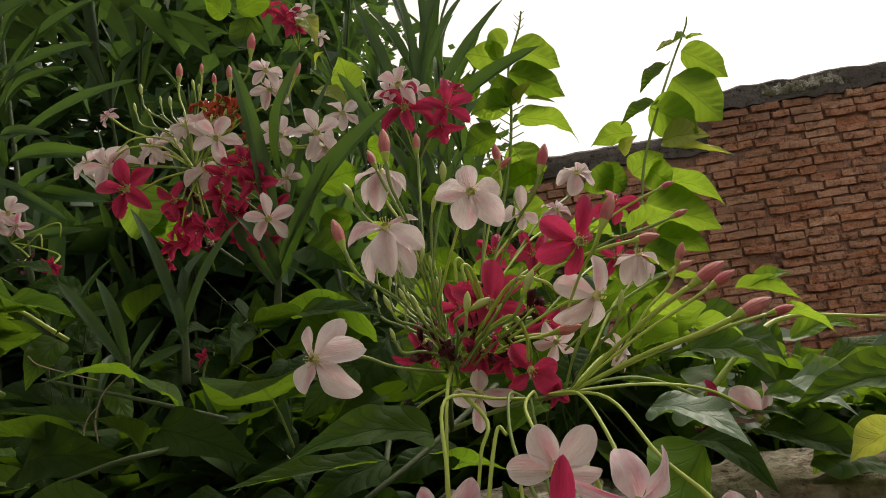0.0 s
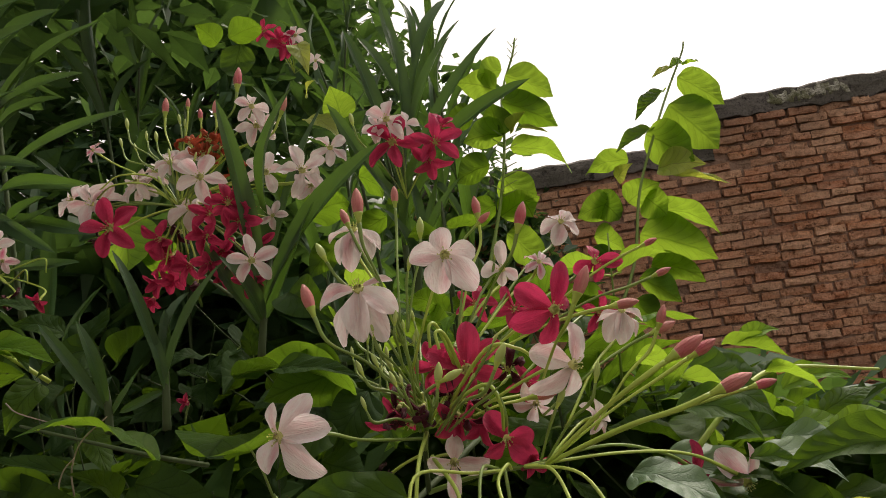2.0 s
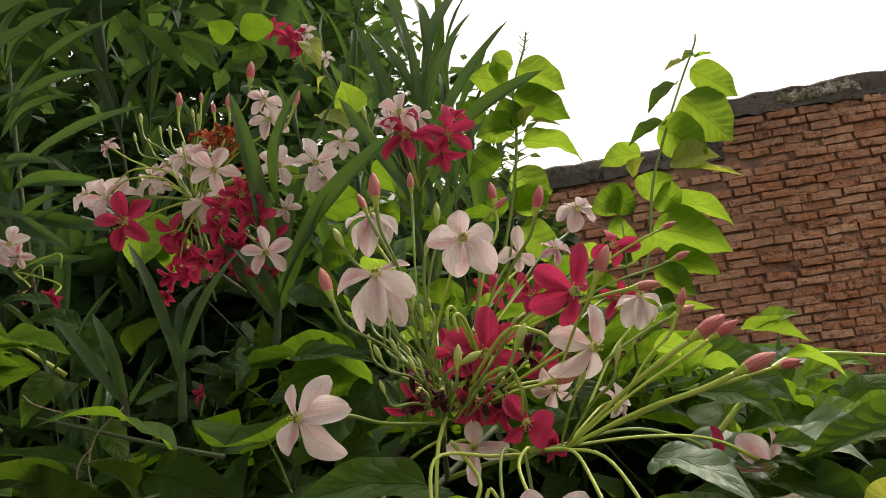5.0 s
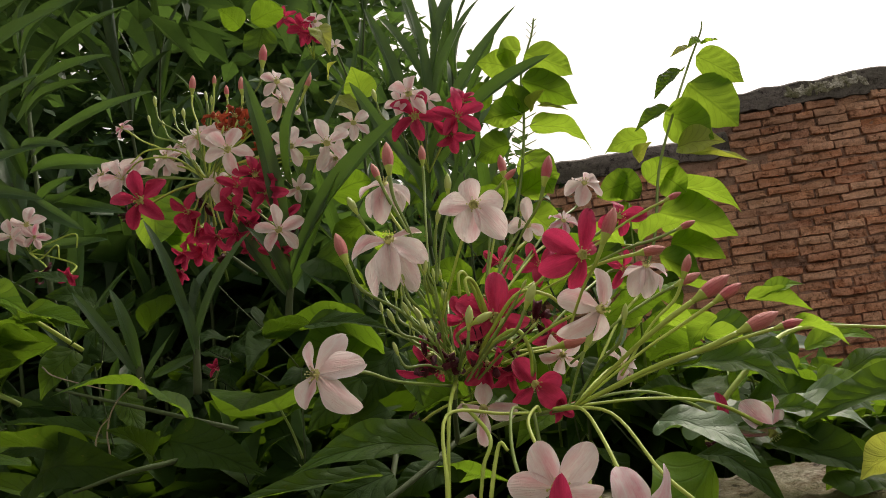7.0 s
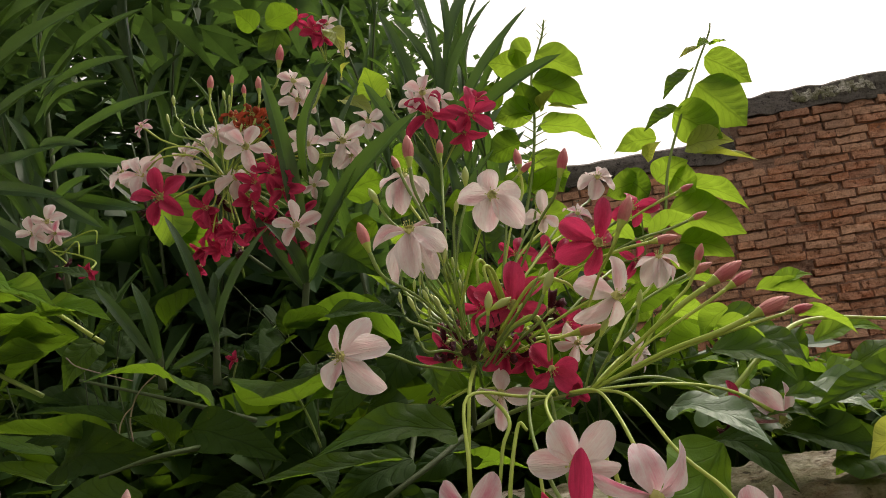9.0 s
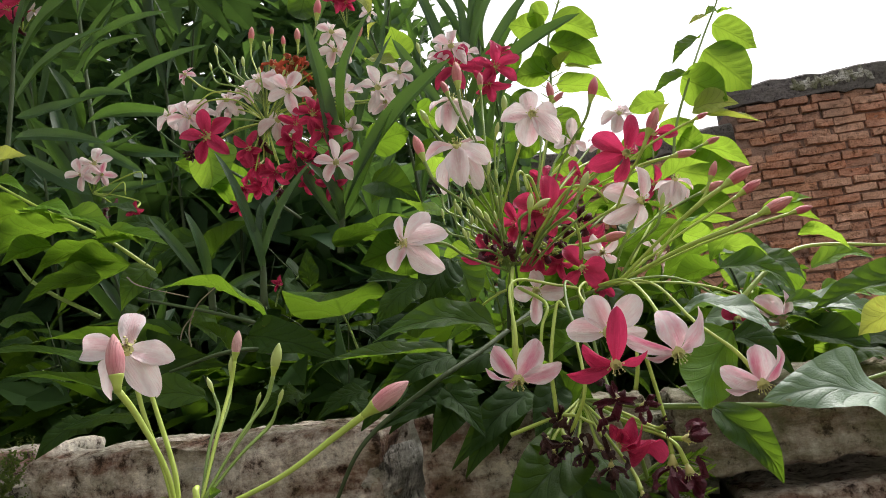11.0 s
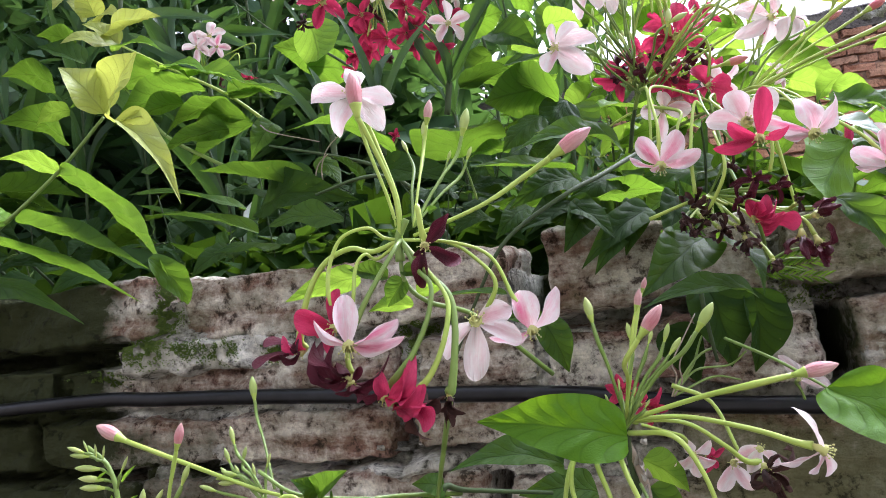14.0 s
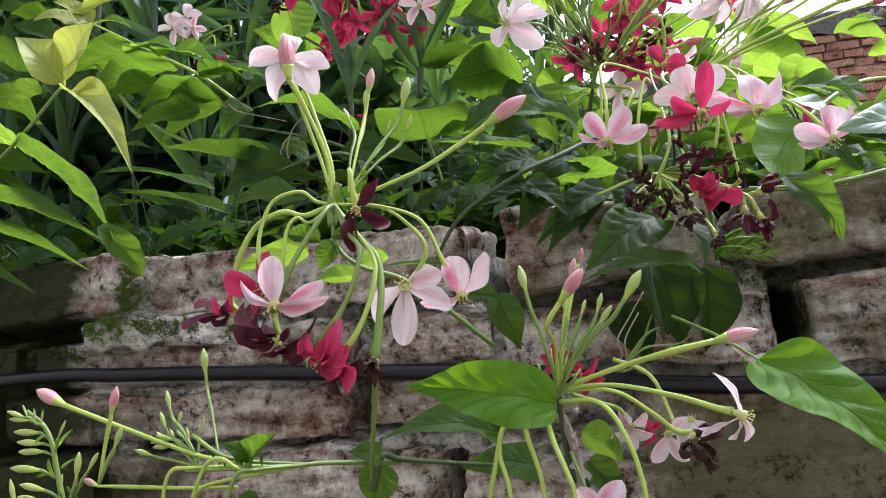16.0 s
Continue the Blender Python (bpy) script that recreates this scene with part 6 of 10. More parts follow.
bud(head_d, head_d_node, (0.0660, -0.1800, 1.4444), (0.0777, -0.1800, 1.4464), 1, 0.02, thick=1.7)
flower(head_d, head_d_node, (0.0692, -0.1780, 1.4178), (0.88, -0.18, -0.45), 0.0291, 0.05, "white", 25, -22, via=((0.0255, -0.1550, 1.4289), (0.0485, -0.1650, 1.4243), (0.0616, -0.1750, 1.4203),), thick=1.4, tips=[((0.0626, -0.1780, 1.4336), 0.0094), ((0.0693, -0.1780, 1.4089), 0.0056), ((0.0528, -0.1820, 1.4137), 0.0028), ((0.0650, -0.1750, 1.4091), 0.0049)])
flower(head_d, head_d_node, (0.0284, -0.1100, 1.4066), (0.22, -0.88, -0.43), 0.0215, 0.05, "white", 40, 25, via=((0.0182, -0.1300, 1.4199), (0.0249, -0.1200, 1.4157),))
flower(head_d, head_d_node, (0.0345, -0.1000, 1.4041), (0.41, -0.80, -0.44), 0.0155, 0.05, "red", 10, 35, bare=True)
flower(head_d, (0.0546, -0.1250, 1.4030), (0.0441, -0.1200, 1.4038), (-0.01, -0.99, 0.12), 0.0241, 0.05, "white", 10, 5, petals=3, bare=True)
flower(head_d, head_d_node, (0.0540, -0.1400, 1.4052), (0.29, -0.79, -0.54), 0.0269, 0.05, "dry", 15, 5, via=((0.0253, -0.1500, 1.4261), (0.0392, -0.1450, 1.4161), (0.0471, -0.1400, 1.4083),), thick=1.3)
flower(head_d, head_d_node, (0.0534, -0.1350, 1.4115), (0.19, -0.81, 0.56), 0.0206, 0.05, "white", 5, -10, petals=2, bare=True)
flower(head_d, head_d_node, (0.0020, -0.1350, 1.4388), (0.09, -0.99, 0.12), 0.0182, 0.1, "red", 10, 30)
flower(head_d, head_d_node, (0.0109, -0.1300, 1.4314), (0.57, -0.82, -0.04), 0.0195, 0.1, "red", 50, 30)
flower(head_d, (0.0059, -0.1500, 1.4032), (0.0160, -0.1700, 1.3815), (0.10, -0.90, 0.42), 0.0240, 0.05, "pink", 10, 30, tips=[((-0.0035, -0.1700, 1.3875), 0.0085), ((0.0100, -0.1700, 1.3935), 0.0088), ((0.0255, -0.1700, 1.3955), 0.0088), ((0.0250, -0.1740, 1.3850), 0.0075), ((0.0120, -0.1760, 1.3720), 0.0080)])
tube("stalk", [(0.0041, -0.1500, 1.4231), (0.0203, -0.1650, 1.4235), (0.0288, -0.1700, 1.4124), (0.0336, -0.1720, 1.3945), (0.0335, -0.1720, 1.3749)], (0.00115, 0.00096, 0.00080), STALK, head_d)
tube("stalk", [(-0.0108, -0.1500, 1.4222), (-0.0173, -0.1650, 1.4160), (-0.0186, -0.1700, 1.4063), (-0.0156, -0.1720, 1.3940), (-0.0150, -0.1720, 1.3734)], (0.00115, 0.00096, 0.00080), STALK, head_d)
tube("stalk", [(-0.0118, -0.1500, 1.4234), (-0.0085, -0.1650, 1.4134), (-0.0043, -0.1700, 1.4015), (-0.0032, -0.1700, 1.3932), (-0.0027, -0.1700, 1.3727)], (0.00115, 0.00096, 0.00080), STALK, head_d)
tube("stalk", [(-0.0024, -0.1550, 1.4235), (0.0023, -0.1700, 1.4116), (0.0078, -0.1750, 1.3981), (0.0090, -0.1750, 1.3921), (0.0098, -0.1750, 1.3722)], (0.00115, 0.00096, 0.00080), STALK, head_d)
tube("stalk", [(-0.0306, -0.1600, 1.3719), (-0.0244, -0.1600, 1.3957), (-0.0203, -0.1550, 1.4122), (-0.0131, -0.1500, 1.4223)], (0.00115, 0.00096, 0.00080), STALK, head_d)
tube("stalk", [(0.0233, -0.1000, 1.4363), (0.0396, -0.1000, 1.4272), (0.0477, -0.1100, 1.4055)], (0.00115, 0.00096, 0.00080), STALK, head_d)
tube("stem", [(0.0021, -0.1450, 1.4184), (0.0071, -0.1450, 1.4045), (0.0084, -0.1450, 1.3888), (0.0072, -0.1400, 1.3630)], (0.00216, 0.00180, 0.00150), DEAD, head_d)
for k in range(9):
    # dry woolly skin peeling from the dead stem
    h = 1.4330 - 0.0060 * k
    side = 0.0105 - 0.0012 * k if k < 4 else 0.0062 + 0.0006 * k
    part("husk", ROLLED[k % len(ROLLED)], HUSK, head_d, basis((side, -0.1485, h), (0.3 * (-1) ** k, -0.2, -1.0), ((-1) ** k * 0.6, -1, 0.2), 0.0052, 0.0085, 0.0060), "pale woolly peeling husk")
head_e = thing("flower_cluster", (-0.1203, -0.1850, 1.4089), "low spray of creeper buds with tiny green spikes", "flower cluster", "creeper flower clusters")
head_e_node = (-0.1203, -0.1850, 1.4089)
tube("stem", [(-0.0744, -0.1300, 1.3978), (-0.0959, -0.1600, 1.4040), (-0.1128, -0.1800, 1.4061), (-0.1203, -0.1850, 1.4089)], (0.00115, 0.00096, 0.00080), DEEP, head_e)
bud(head_e, head_e_node, (-0.2169, -0.1800, 1.4383), (-0.2296, -0.1800, 1.4445), 1, 0.05, via=((-0.1431, -0.1850, 1.4136), (-0.1792, -0.1830, 1.4254),), thick=1.3)
bud(head_e, (-0.1866, -0.1900, 1.4060), (-0.1794, -0.1900, 1.4347), (-0.1768, -0.1900, 1.4439), 1, 0.05, thick=1.3)
bud(head_e, (-0.1828, -0.1950, 1.4049), (-0.1736, -0.1950, 1.4209), (-0.1704, -0.1950, 1.4276), 0, 0.05, thick=1.4)
bud(head_e, (-0.1759, -0.1200, 1.4012), (-0.2026, -0.0900, 1.4470), (-0.2032, -0.0900, 1.4579), 0, 0.05, thick=1.2)
bud(head_e, (-0.1431, -0.1850, 1.4136), (-0.1587, -0.1800, 1.4338), (-0.1599, -0.1800, 1.4401), 0, 0.05)
bud(head_e, (-0.1432, -0.1850, 1.4125), (-0.1615, -0.1800, 1.4259), (-0.1634, -0.1800, 1.4312), 0, 0.05)
bud(head_e, (-0.1432, -0.1850, 1.4125), (-0.1543, -0.1800, 1.4264), (-0.1528, -0.1800, 1.4311), 0, 0.05)
bud(head_e, (-0.1432, -0.1850, 1.4125), (-0.1620, -0.1800, 1.4193), (-0.1659, -0.1800, 1.4230), 0, 0.05)
bud(head_e, (-0.1432, -0.1850, 1.4125), (-0.1570, -0.1800, 1.4200), (-0.1589, -0.1800, 1.4238), 0, 0.05)
tube("stem", [(-0.2139, -0.1800, 1.3846), (-0.2167, -0.1800, 1.3992), (-0.2189, -0.1800, 1.4091), (-0.2212, -0.1800, 1.4203), (-0.2261, -0.1800, 1.4287), (-0.2350, -0.1800, 1.4352)], (0.00137, 0.00114, 0.00095), DEEP, head_e)
bud(head_e, (-0.2280, -0.1800, 1.4298), (-0.2368, -0.1820, 1.4335), (-0.2445, -0.1820, 1.4359), 0, 0.02, thick=1.0, slim=0.62)
bud(head_e, (-0.2261, -0.1800, 1.4282), (-0.2342, -0.1820, 1.4314), (-0.2433, -0.1820, 1.4323), 0, 0.02, thick=1.0, slim=0.62)
bud(head_e, (-0.2224, -0.1800, 1.4221), (-0.2292, -0.1820, 1.4256), (-0.2407, -0.1820, 1.4264), 0, 0.02, thick=1.0, slim=0.62)
bud(head_e, (-0.2212, -0.1800, 1.4190), (-0.2274, -0.1820, 1.4208), (-0.2389, -0.1820, 1.4218), 0, 0.02, thick=1.0, slim=0.62)
bud(head_e, (-0.2207, -0.1800, 1.4150), (-0.2268, -0.1820, 1.4171), (-0.2383, -0.1820, 1.4175), 0, 0.02, thick=1.0, slim=0.62)
bud(head_e, (-0.2196, -0.1800, 1.4051), (-0.2295, -0.1820, 1.4093), (-0.2429, -0.1820, 1.4104), 0, 0.02, thick=1.0, slim=0.62)
bud(head_e, (-0.2248, -0.1800, 1.4277), (-0.2285, -0.1820, 1.4316), (-0.2290, -0.1820, 1.4367), 0, 0.02, thick=1.0, slim=0.62)
bud(head_e, (-0.2293, -0.1800, 1.4304), (-0.2335, -0.1820, 1.4344), (-0.2354, -0.1820, 1.4385), 0, 0.02, thick=1.0, slim=0.62)
bud(head_e, (-0.2236, -0.1800, 1.4256), (-0.2247, -0.1820, 1.4309), (-0.2239, -0.1820, 1.4359), 0, 0.02, thick=1.0, slim=0.62)
bud(head_e, (-0.2194, -0.1800, 1.4165), (-0.2148, -0.1820, 1.4245), (-0.2115, -0.1820, 1.4303), 0, 0.02, thick=1.0, slim=0.62)
bud(head_e, (-0.2155, -0.1800, 1.3943), (-0.2147, -0.1820, 1.4015), (-0.2139, -0.1820, 1.4073), 0, 0.02, thick=1.0, slim=0.62)
bud(head_e, (-0.2320, -0.1800, 1.3848), (-0.2411, -0.1820, 1.3967), (-0.2429, -0.1820, 1.4057), 0, 0.02, thick=1.0, slim=0.62)
bud(head_e, (-0.2161, -0.1800, 1.3958), (-0.2265, -0.1820, 1.4008), (-0.2378, -0.1820, 1.4031), 0, 0.02, thick=1.0, slim=0.62)
bud(head_e, (-0.2162, -0.1800, 1.3919), (-0.2297, -0.1820, 1.3965), (-0.2392, -0.1820, 1.3977), 0, 0.02, thick=1.0, slim=0.62)
bud(head_e, (-0.2138, -0.1800, 1.3907), (-0.2012, -0.1870, 1.4085), (-0.1998, -0.1870, 1.4170), 0, 0.0, thick=1.3, slim=0.85)
bud(head_e, (-0.2138, -0.1800, 1.3907), (-0.1941, -0.1870, 1.4106), (-0.1898, -0.1870, 1.4164), 0, 0.0, thick=1.3, slim=0.85)
leaf(head_e, (-0.2145, -0.1830, 1.4193), (-0.2070, -0.1830, 1.4263), 0.0022, (0.29, -0.94, 0.20), 3, YOUNG, mesh=LANCES[0])
leaf(head_e, (-0.2135, -0.1830, 1.4095), (-0.2061, -0.1830, 1.4136), 0.0020, (0.29, -0.94, 0.20), 3, YOUNG, mesh=LANCES[0])
leaf(head_e, (-0.2202, -0.1830, 1.4141), (-0.2179, -0.1830, 1.4067), 0.0025, (0.29, -0.94, 0.20), 3, YOUNG, mesh=LANCES[0])
leaf(head_e, (-0.2106, -0.1830, 1.4021), (-0.2041, -0.1830, 1.3960), 0.0020, (0.29, -0.94, 0.20), 3, YOUNG, mesh=LANCES[0])
leaf(head_e, (-0.2279, -0.1830, 1.4060), (-0.2197, -0.1830, 1.4077), 0.0018, (0.29, -0.94, 0.20), 3, YOUNG, mesh=LANCES[0])
leaf(head_e, (-0.2219, -0.1830, 1.4245), (-0.2276, -0.1830, 1.4210), 0.0018, (0.29, -0.94, 0.20), 3, YOUNG, mesh=LANCES[0])
bud(head_e, (-0.1242, -0.1850, 1.4001), (-0.1892, -0.1900, 1.4036), (-0.1952, -0.1900, 1.4061), 1, 0.05, via=((-0.1466, -0.1870, 1.4006), (-0.1725, -0.1890, 1.4021),), thick=1.2)
bud(head_e, (-0.1423, -0.1850, 1.4082), (-0.1592, -0.1830, 1.4195), (-0.1666, -0.1830, 1.4188), 0, 0.02, thick=0.9, slim=0.8)
bud(head_e, (-0.1423, -0.1850, 1.4082), (-0.1569, -0.1830, 1.4201), (-0.1636, -0.1830, 1.4218), 0, 0.02, thick=0.9, slim=0.8)
bud(head_e, (-0.1423, -0.1850, 1.4082), (-0.1570, -0.1830, 1.4175), (-0.1655, -0.1830, 1.4169), 0, 0.02, thick=0.9, slim=0.8)
bud(head_e, (-0.1423, -0.1850, 1.4082), (-0.1679, -0.1830, 1.4142), (-0.1747, -0.1830, 1.4163), 0, 0.02, thick=0.9, slim=0.8)
bud(head_e, (-0.1423, -0.1850, 1.4082), (-0.1475, -0.1830, 1.4199), (-0.1484, -0.1830, 1.4246), 0, 0.02, thick=0.9, slim=0.8)
bud(head_e, (-0.1423, -0.1850, 1.4082), (-0.1413, -0.1830, 1.4238), (-0.1395, -0.1830, 1.4284), 0, 0.02, thick=0.9, slim=0.8)
tube("stalk", [(-0.1010, -0.1660, 1.4046), (-0.1156, -0.1900, 1.4069), (-0.1247, -0.1950, 1.4131), (-0.1326, -0.1950, 1.4094), (-0.1398, -0.1950, 1.3944)], (0.00070, 0.00085, 0.00085), STALK, head_e)
tube("stalk", [(-0.1010, -0.1660, 1.4046), (-0.1131, -0.1900, 1.4074), (-0.1175, -0.1950, 1.4068), (-0.1245, -0.1950, 1.3942)], (0.00070, 0.00085, 0.00085), DEEP, head_e)
tube("stalk", [(-0.1010, -0.1660, 1.4046), (-0.1409, -0.1870, 1.4086), (-0.1522, -0.1900, 1.4072), (-0.1569, -0.1900, 1.3924)], (0.00070, 0.00085, 0.00085), STALK, head_e)
tube("stalk", [(-0.1010, -0.1660, 1.4046), (-0.1262, -0.1850, 1.4113), (-0.1444, -0.1850, 1.4215)], (0.00070, 0.00085, 0.00085), DEEP, head_e)
tube("stalk", [(-0.1010, -0.1660, 1.4046), (-0.1273, -0.1880, 1.4035), (-0.1392, -0.1900, 1.3998), (-0.1422, -0.1900, 1.3911)], (0.00070, 0.00085, 0.00085), STALK, head_e)
tube("stalk", [(-0.1010, -0.1660, 1.4046), (-0.1167, -0.1840, 1.4073), (-0.1470, -0.1860, 1.4072)], (0.00070, 0.00085, 0.00085), DEEP, head_e)
leaf(head_e, (-0.1116, -0.1860, 1.4081), (-0.1118, -0.1860, 1.4130), 0.0016, (0.29, -0.94, 0.20), 3, mesh=LANCES[1])
leaf(head_e, (-0.1231, -0.1860, 1.4092), (-0.1233, -0.1860, 1.4141), 0.0016, (0.29, -0.94, 0.20), 3, mesh=LANCES[1])
leaf(head_e, (-0.1284, -0.1860, 1.4080), (-0.1286, -0.1860, 1.4129), 0.0016, (0.29, -0.94, 0.20), 3, mesh=LANCES[1])
leaf(head_e, (-0.1335, -0.1860, 1.4108), (-0.1338, -0.1860, 1.4158), 0.0016, (0.29, -0.94, 0.20), 3, mesh=LANCES[1])
head_f = thing("flower_cluster", (-0.1876, 0.1350, 1.7904), "dense creeper flower head of blush-white, crimson and rusty blossoms", "flower cluster", "creeper flower clusters")
head_f_node = (-0.1876, 0.1350, 1.7904)
tube("stem", [(-0.2134, 0.2000, 1.7211), (-0.1982, 0.1600, 1.7509), (-0.1876, 0.1350, 1.7904), (-0.1895, 0.1300, 1.8226)], (0.00115, 0.00096, 0.00080), DEEP, head_f)
flower(head_f, head_f_node, (-0.2722, 0.1200, 1.8085), (-0.20, -0.96, 0.20), 0.0320, 0.05, "white", 0, -5)
flower(head_f, head_f_node, (-0.2473, 0.1100, 1.7980), (0.02, -0.99, 0.15), 0.0376, 0.05, "white", 31, 0)
flower(head_f, head_f_node, (-0.2399, 0.1150, 1.8002), (0.54, -0.84, 0.10), 0.0303, 0.05, "white", 62, 10)
flower(head_f, head_f_node, (-0.1843, 0.1200, 1.8217), (0.04, -0.93, 0.37), 0.0352, 0.05, "white", 21, -15)
flower(head_f, head_f_node, (-0.1485, 0.1000, 1.7964), (0.21, -0.98, -0.00), 0.0391, 0.05, "white", 52, 0)
flower(head_f, head_f_node, (-0.2212, 0.1300, 1.8161), (-0.06, -0.93, 0.37), 0.0342, 0.05, "white", 11, -20)
flower(head_f, head_f_node, (-0.1669, 0.1150, 1.7803), (0.36, -0.81, 0.46), 0.0391, 0.05, "white", 42, -35)
flower(head_f, head_f_node, (-0.1177, 0.1300, 1.8565), (0.54, -0.82, 0.20), 0.0315, 0.05, "white", 1, -10)
flower(head_f, head_f_node, (-0.1198, 0.1400, 1.8443), (0.45, -0.89, 0.12), 0.0334, 0.05, "white", 32, -10)
flower(head_f, head_f_node, (-0.1157, 0.1400, 1.8049), (0.50, -0.86, -0.03), 0.0355, 0.05, "white", 63, 0)
flower(head_f, head_f_node, (-0.0817, 0.1300, 1.7963), (0.42, -0.90, 0.09), 0.0383, 0.05, "white", 22, 0)
flower(head_f, head_f_node, (-0.0798, 0.1400, 1.7868), (0.24, -0.88, -0.42), 0.0299, 0.05, "white", 53, 10)
flower(head_f, head_f_node, (-0.1138, 0.1000, 1.7276), (0.29, -0.95, -0.11), 0.0349, 0.05, "white", 12, 0)
flower(head_f, head_f_node, (-0.0718, 0.1700, 1.8252), (0.43, -0.89, 0.18), 0.0328, 0.05, "white", 43, -10)
flower(head_f, head_f_node, (-0.2107, 0.1400, 1.8258), (0.14, -0.92, 0.36), 0.0316, 0.05, "white", 2, -20)
flower(head_f, head_f_node, (-0.2666, 0.1400, 1.8558), (-0.21, -0.92, 0.34), 0.0217, 0.05, "pink", 33, -10)
flower(head_f, head_f_node, (-0.1791, 0.1300, 1.8275), (0.25, -0.87, 0.42), 0.0339, 0.05, "white", 64, -20)
flower(head_f, head_f_node, (-0.2208, 0.1400, 1.8143), (-0.01, -1.00, -0.06), 0.0290, 0.05, "white", 23, 0)
flower(head_f, head_f_node, (-0.1132, 0.1400, 1.7693), (0.40, -0.91, -0.12), 0.0225, 0.05, "white", 54, 0)
flower(head_f, head_f_node, (-0.2244, 0.1000, 1.7723), (0.10, -0.99, -0.08), 0.0479, 0.05, "red", 13, 4)
flower(head_f, head_f_node, (-0.1967, 0.1200, 1.7627), (-0.07, -0.93, -0.36), 0.0323, 0.05, "red", 44, 20)
flower(head_f, head_f_node, (-0.1485, 0.1100, 1.7706), (0.20, -0.98, -0.10), 0.0324, 0.05, "red", 3, 32)
flower(head_f, head_f_node, (-0.1333, 0.1100, 1.7763), (0.42, -0.90, 0.09), 0.0355, 0.05, "red", 34, 10)
flower(head_f, head_f_node, (-0.1280, 0.1150, 1.7624), (0.48, -0.85, -0.23), 0.0334, 0.05, "red", 65, 32)
flower(head_f, head_f_node, (-0.1521, 0.1100, 1.7559), (0.16, -0.94, -0.29), 0.0333, 0.05, "red", 24, 34)
flower(head_f, head_f_node, (-0.1951, 0.1300, 1.7510), (-0.10, -0.84, -0.53), 0.0326, 0.05, "red", 55, 35)
flower(head_f, head_f_node, (-0.1789, 0.1300, 1.7411), (0.09, -0.81, -0.57), 0.0312, 0.05, "red", 14, 40)
flower(head_f, head_f_node, (-0.2124, 0.1400, 1.7356), (-0.23, -0.81, -0.53), 0.0287, 0.05, "red", 45, 40)
flower(head_f, head_f_node, (-0.1313, 0.1300, 1.7210), (0.39, -0.68, -0.62), 0.0284, 0.05, "red", 4, 35)
flower(head_f, head_f_node, (-0.1521, 0.1300, 1.7472), (0.31, -0.80, -0.51), 0.0311, 0.05, "red", 35, 35)
flower(head_f, head_f_node, (-0.2183, 0.1400, 1.7228), (-0.06, -0.69, -0.72), 0.0241, 0.05, "red", 66, 40)
flower(head_f, head_f_node, (-0.1218, 0.1300, 1.7458), (0.48, -0.85, -0.23), 0.0274, 0.05, "red", 25, 25)
flower(head_f, head_f_node, (-0.1893, 0.1350, 1.7696), (0.09, -0.99, -0.07), 0.0277, 0.05, "wilted", 56, 35)
flower(head_f, head_f_node, (-0.1447, 0.1350, 1.7537), (0.24, -0.88, -0.42), 0.0252, 0.05, "wilted", 15, 35)
flower(head_f, head_f_node, (-0.1809, 0.1400, 1.7297), (0.06, -0.73, -0.68), 0.0254, 0.05, "wilted", 46, 40)
flower(head_f, head_f_node, (-0.1954, 0.1350, 1.7361), (-0.13, -0.82, -0.56), 0.0294, 0.05, "red", 5, 40)
flower(head_f, head_f_node, (-0.1538, 0.1350, 1.7328), (0.29, -0.72, -0.63), 0.0279, 0.05, "red", 36, 40)
flower(head_f, head_f_node, (-0.1570, 0.1200, 1.7371), (0.12, -0.86, -0.49), 0.0250, 0.05, "red", 67, 38)
flower(head_f, head_f_node, (-0.1299, 0.1200, 1.7785), (0.45, -0.87, 0.22), 0.0274, 0.05, "red", 26, 30)
flower(head_f, head_f_node, (-0.1262, 0.1400, 1.7353), (0.48, -0.85, -0.23), 0.0221, 0.05, "wilted", 57, 35)
flower(head_f, head_f_node, (-0.1787, 0.1400, 1.8433), (0.15, -0.89, 0.44), 0.0317, 0.05, "rust", 16, 10)
flower(head_f, head_f_node, (-0.1586, 0.1350, 1.8392), (0.25, -0.87, 0.42), 0.0344, 0.05, "rust", 47, 10)
flower(head_f, head_f_node, (-0.1521, 0.1400, 1.8323), (0.35, -0.88, 0.33), 0.0314, 0.05, "rust", 6, 10)
flower(head_f, head_f_node, (-0.1420, 0.1400, 1.8083), (0.33, -0.94, 0.10), 0.0284, 0.05, "rust", 37, 10)
flower(head_f, head_f_node, (-0.1619, 0.1300, 1.8260), (0.25, -0.90, 0.35), 0.0283, 0.05, "rust", 68, 20)
flower(head_f, head_f_node, (-0.2631, 0.1400, 1.7784), (-0.09, -0.89, -0.45), 0.0239, 0.05, "dry", 27, 30)
bud(head_f, (-0.1865, 0.1350, 1.8044), (-0.1984, 0.1400, 1.8729), (-0.1968, 0.1400, 1.8867), 2, 0.05)
bud(head_f, (-0.1865, 0.1350, 1.8044), (-0.1778, 0.1400, 1.8730), (-0.1770, 0.1400, 1.8819), 2, 0.05)
bud(head_f, (-0.1865, 0.1350, 1.8044), (-0.1534, 0.1400, 1.8611), (-0.1532, 0.1400, 1.8745), 2, 0.05)
bud(head_f, (-0.1865, 0.1350, 1.8044), (-0.1330, 0.1400, 1.8811), (-0.1304, 0.1400, 1.8976), 2, 0.05)
bud(head_f, (-0.1865, 0.1350, 1.8044), (-0.0978, 0.1400, 1.8507), (-0.0926, 0.1400, 1.8632), 2, 0.05)
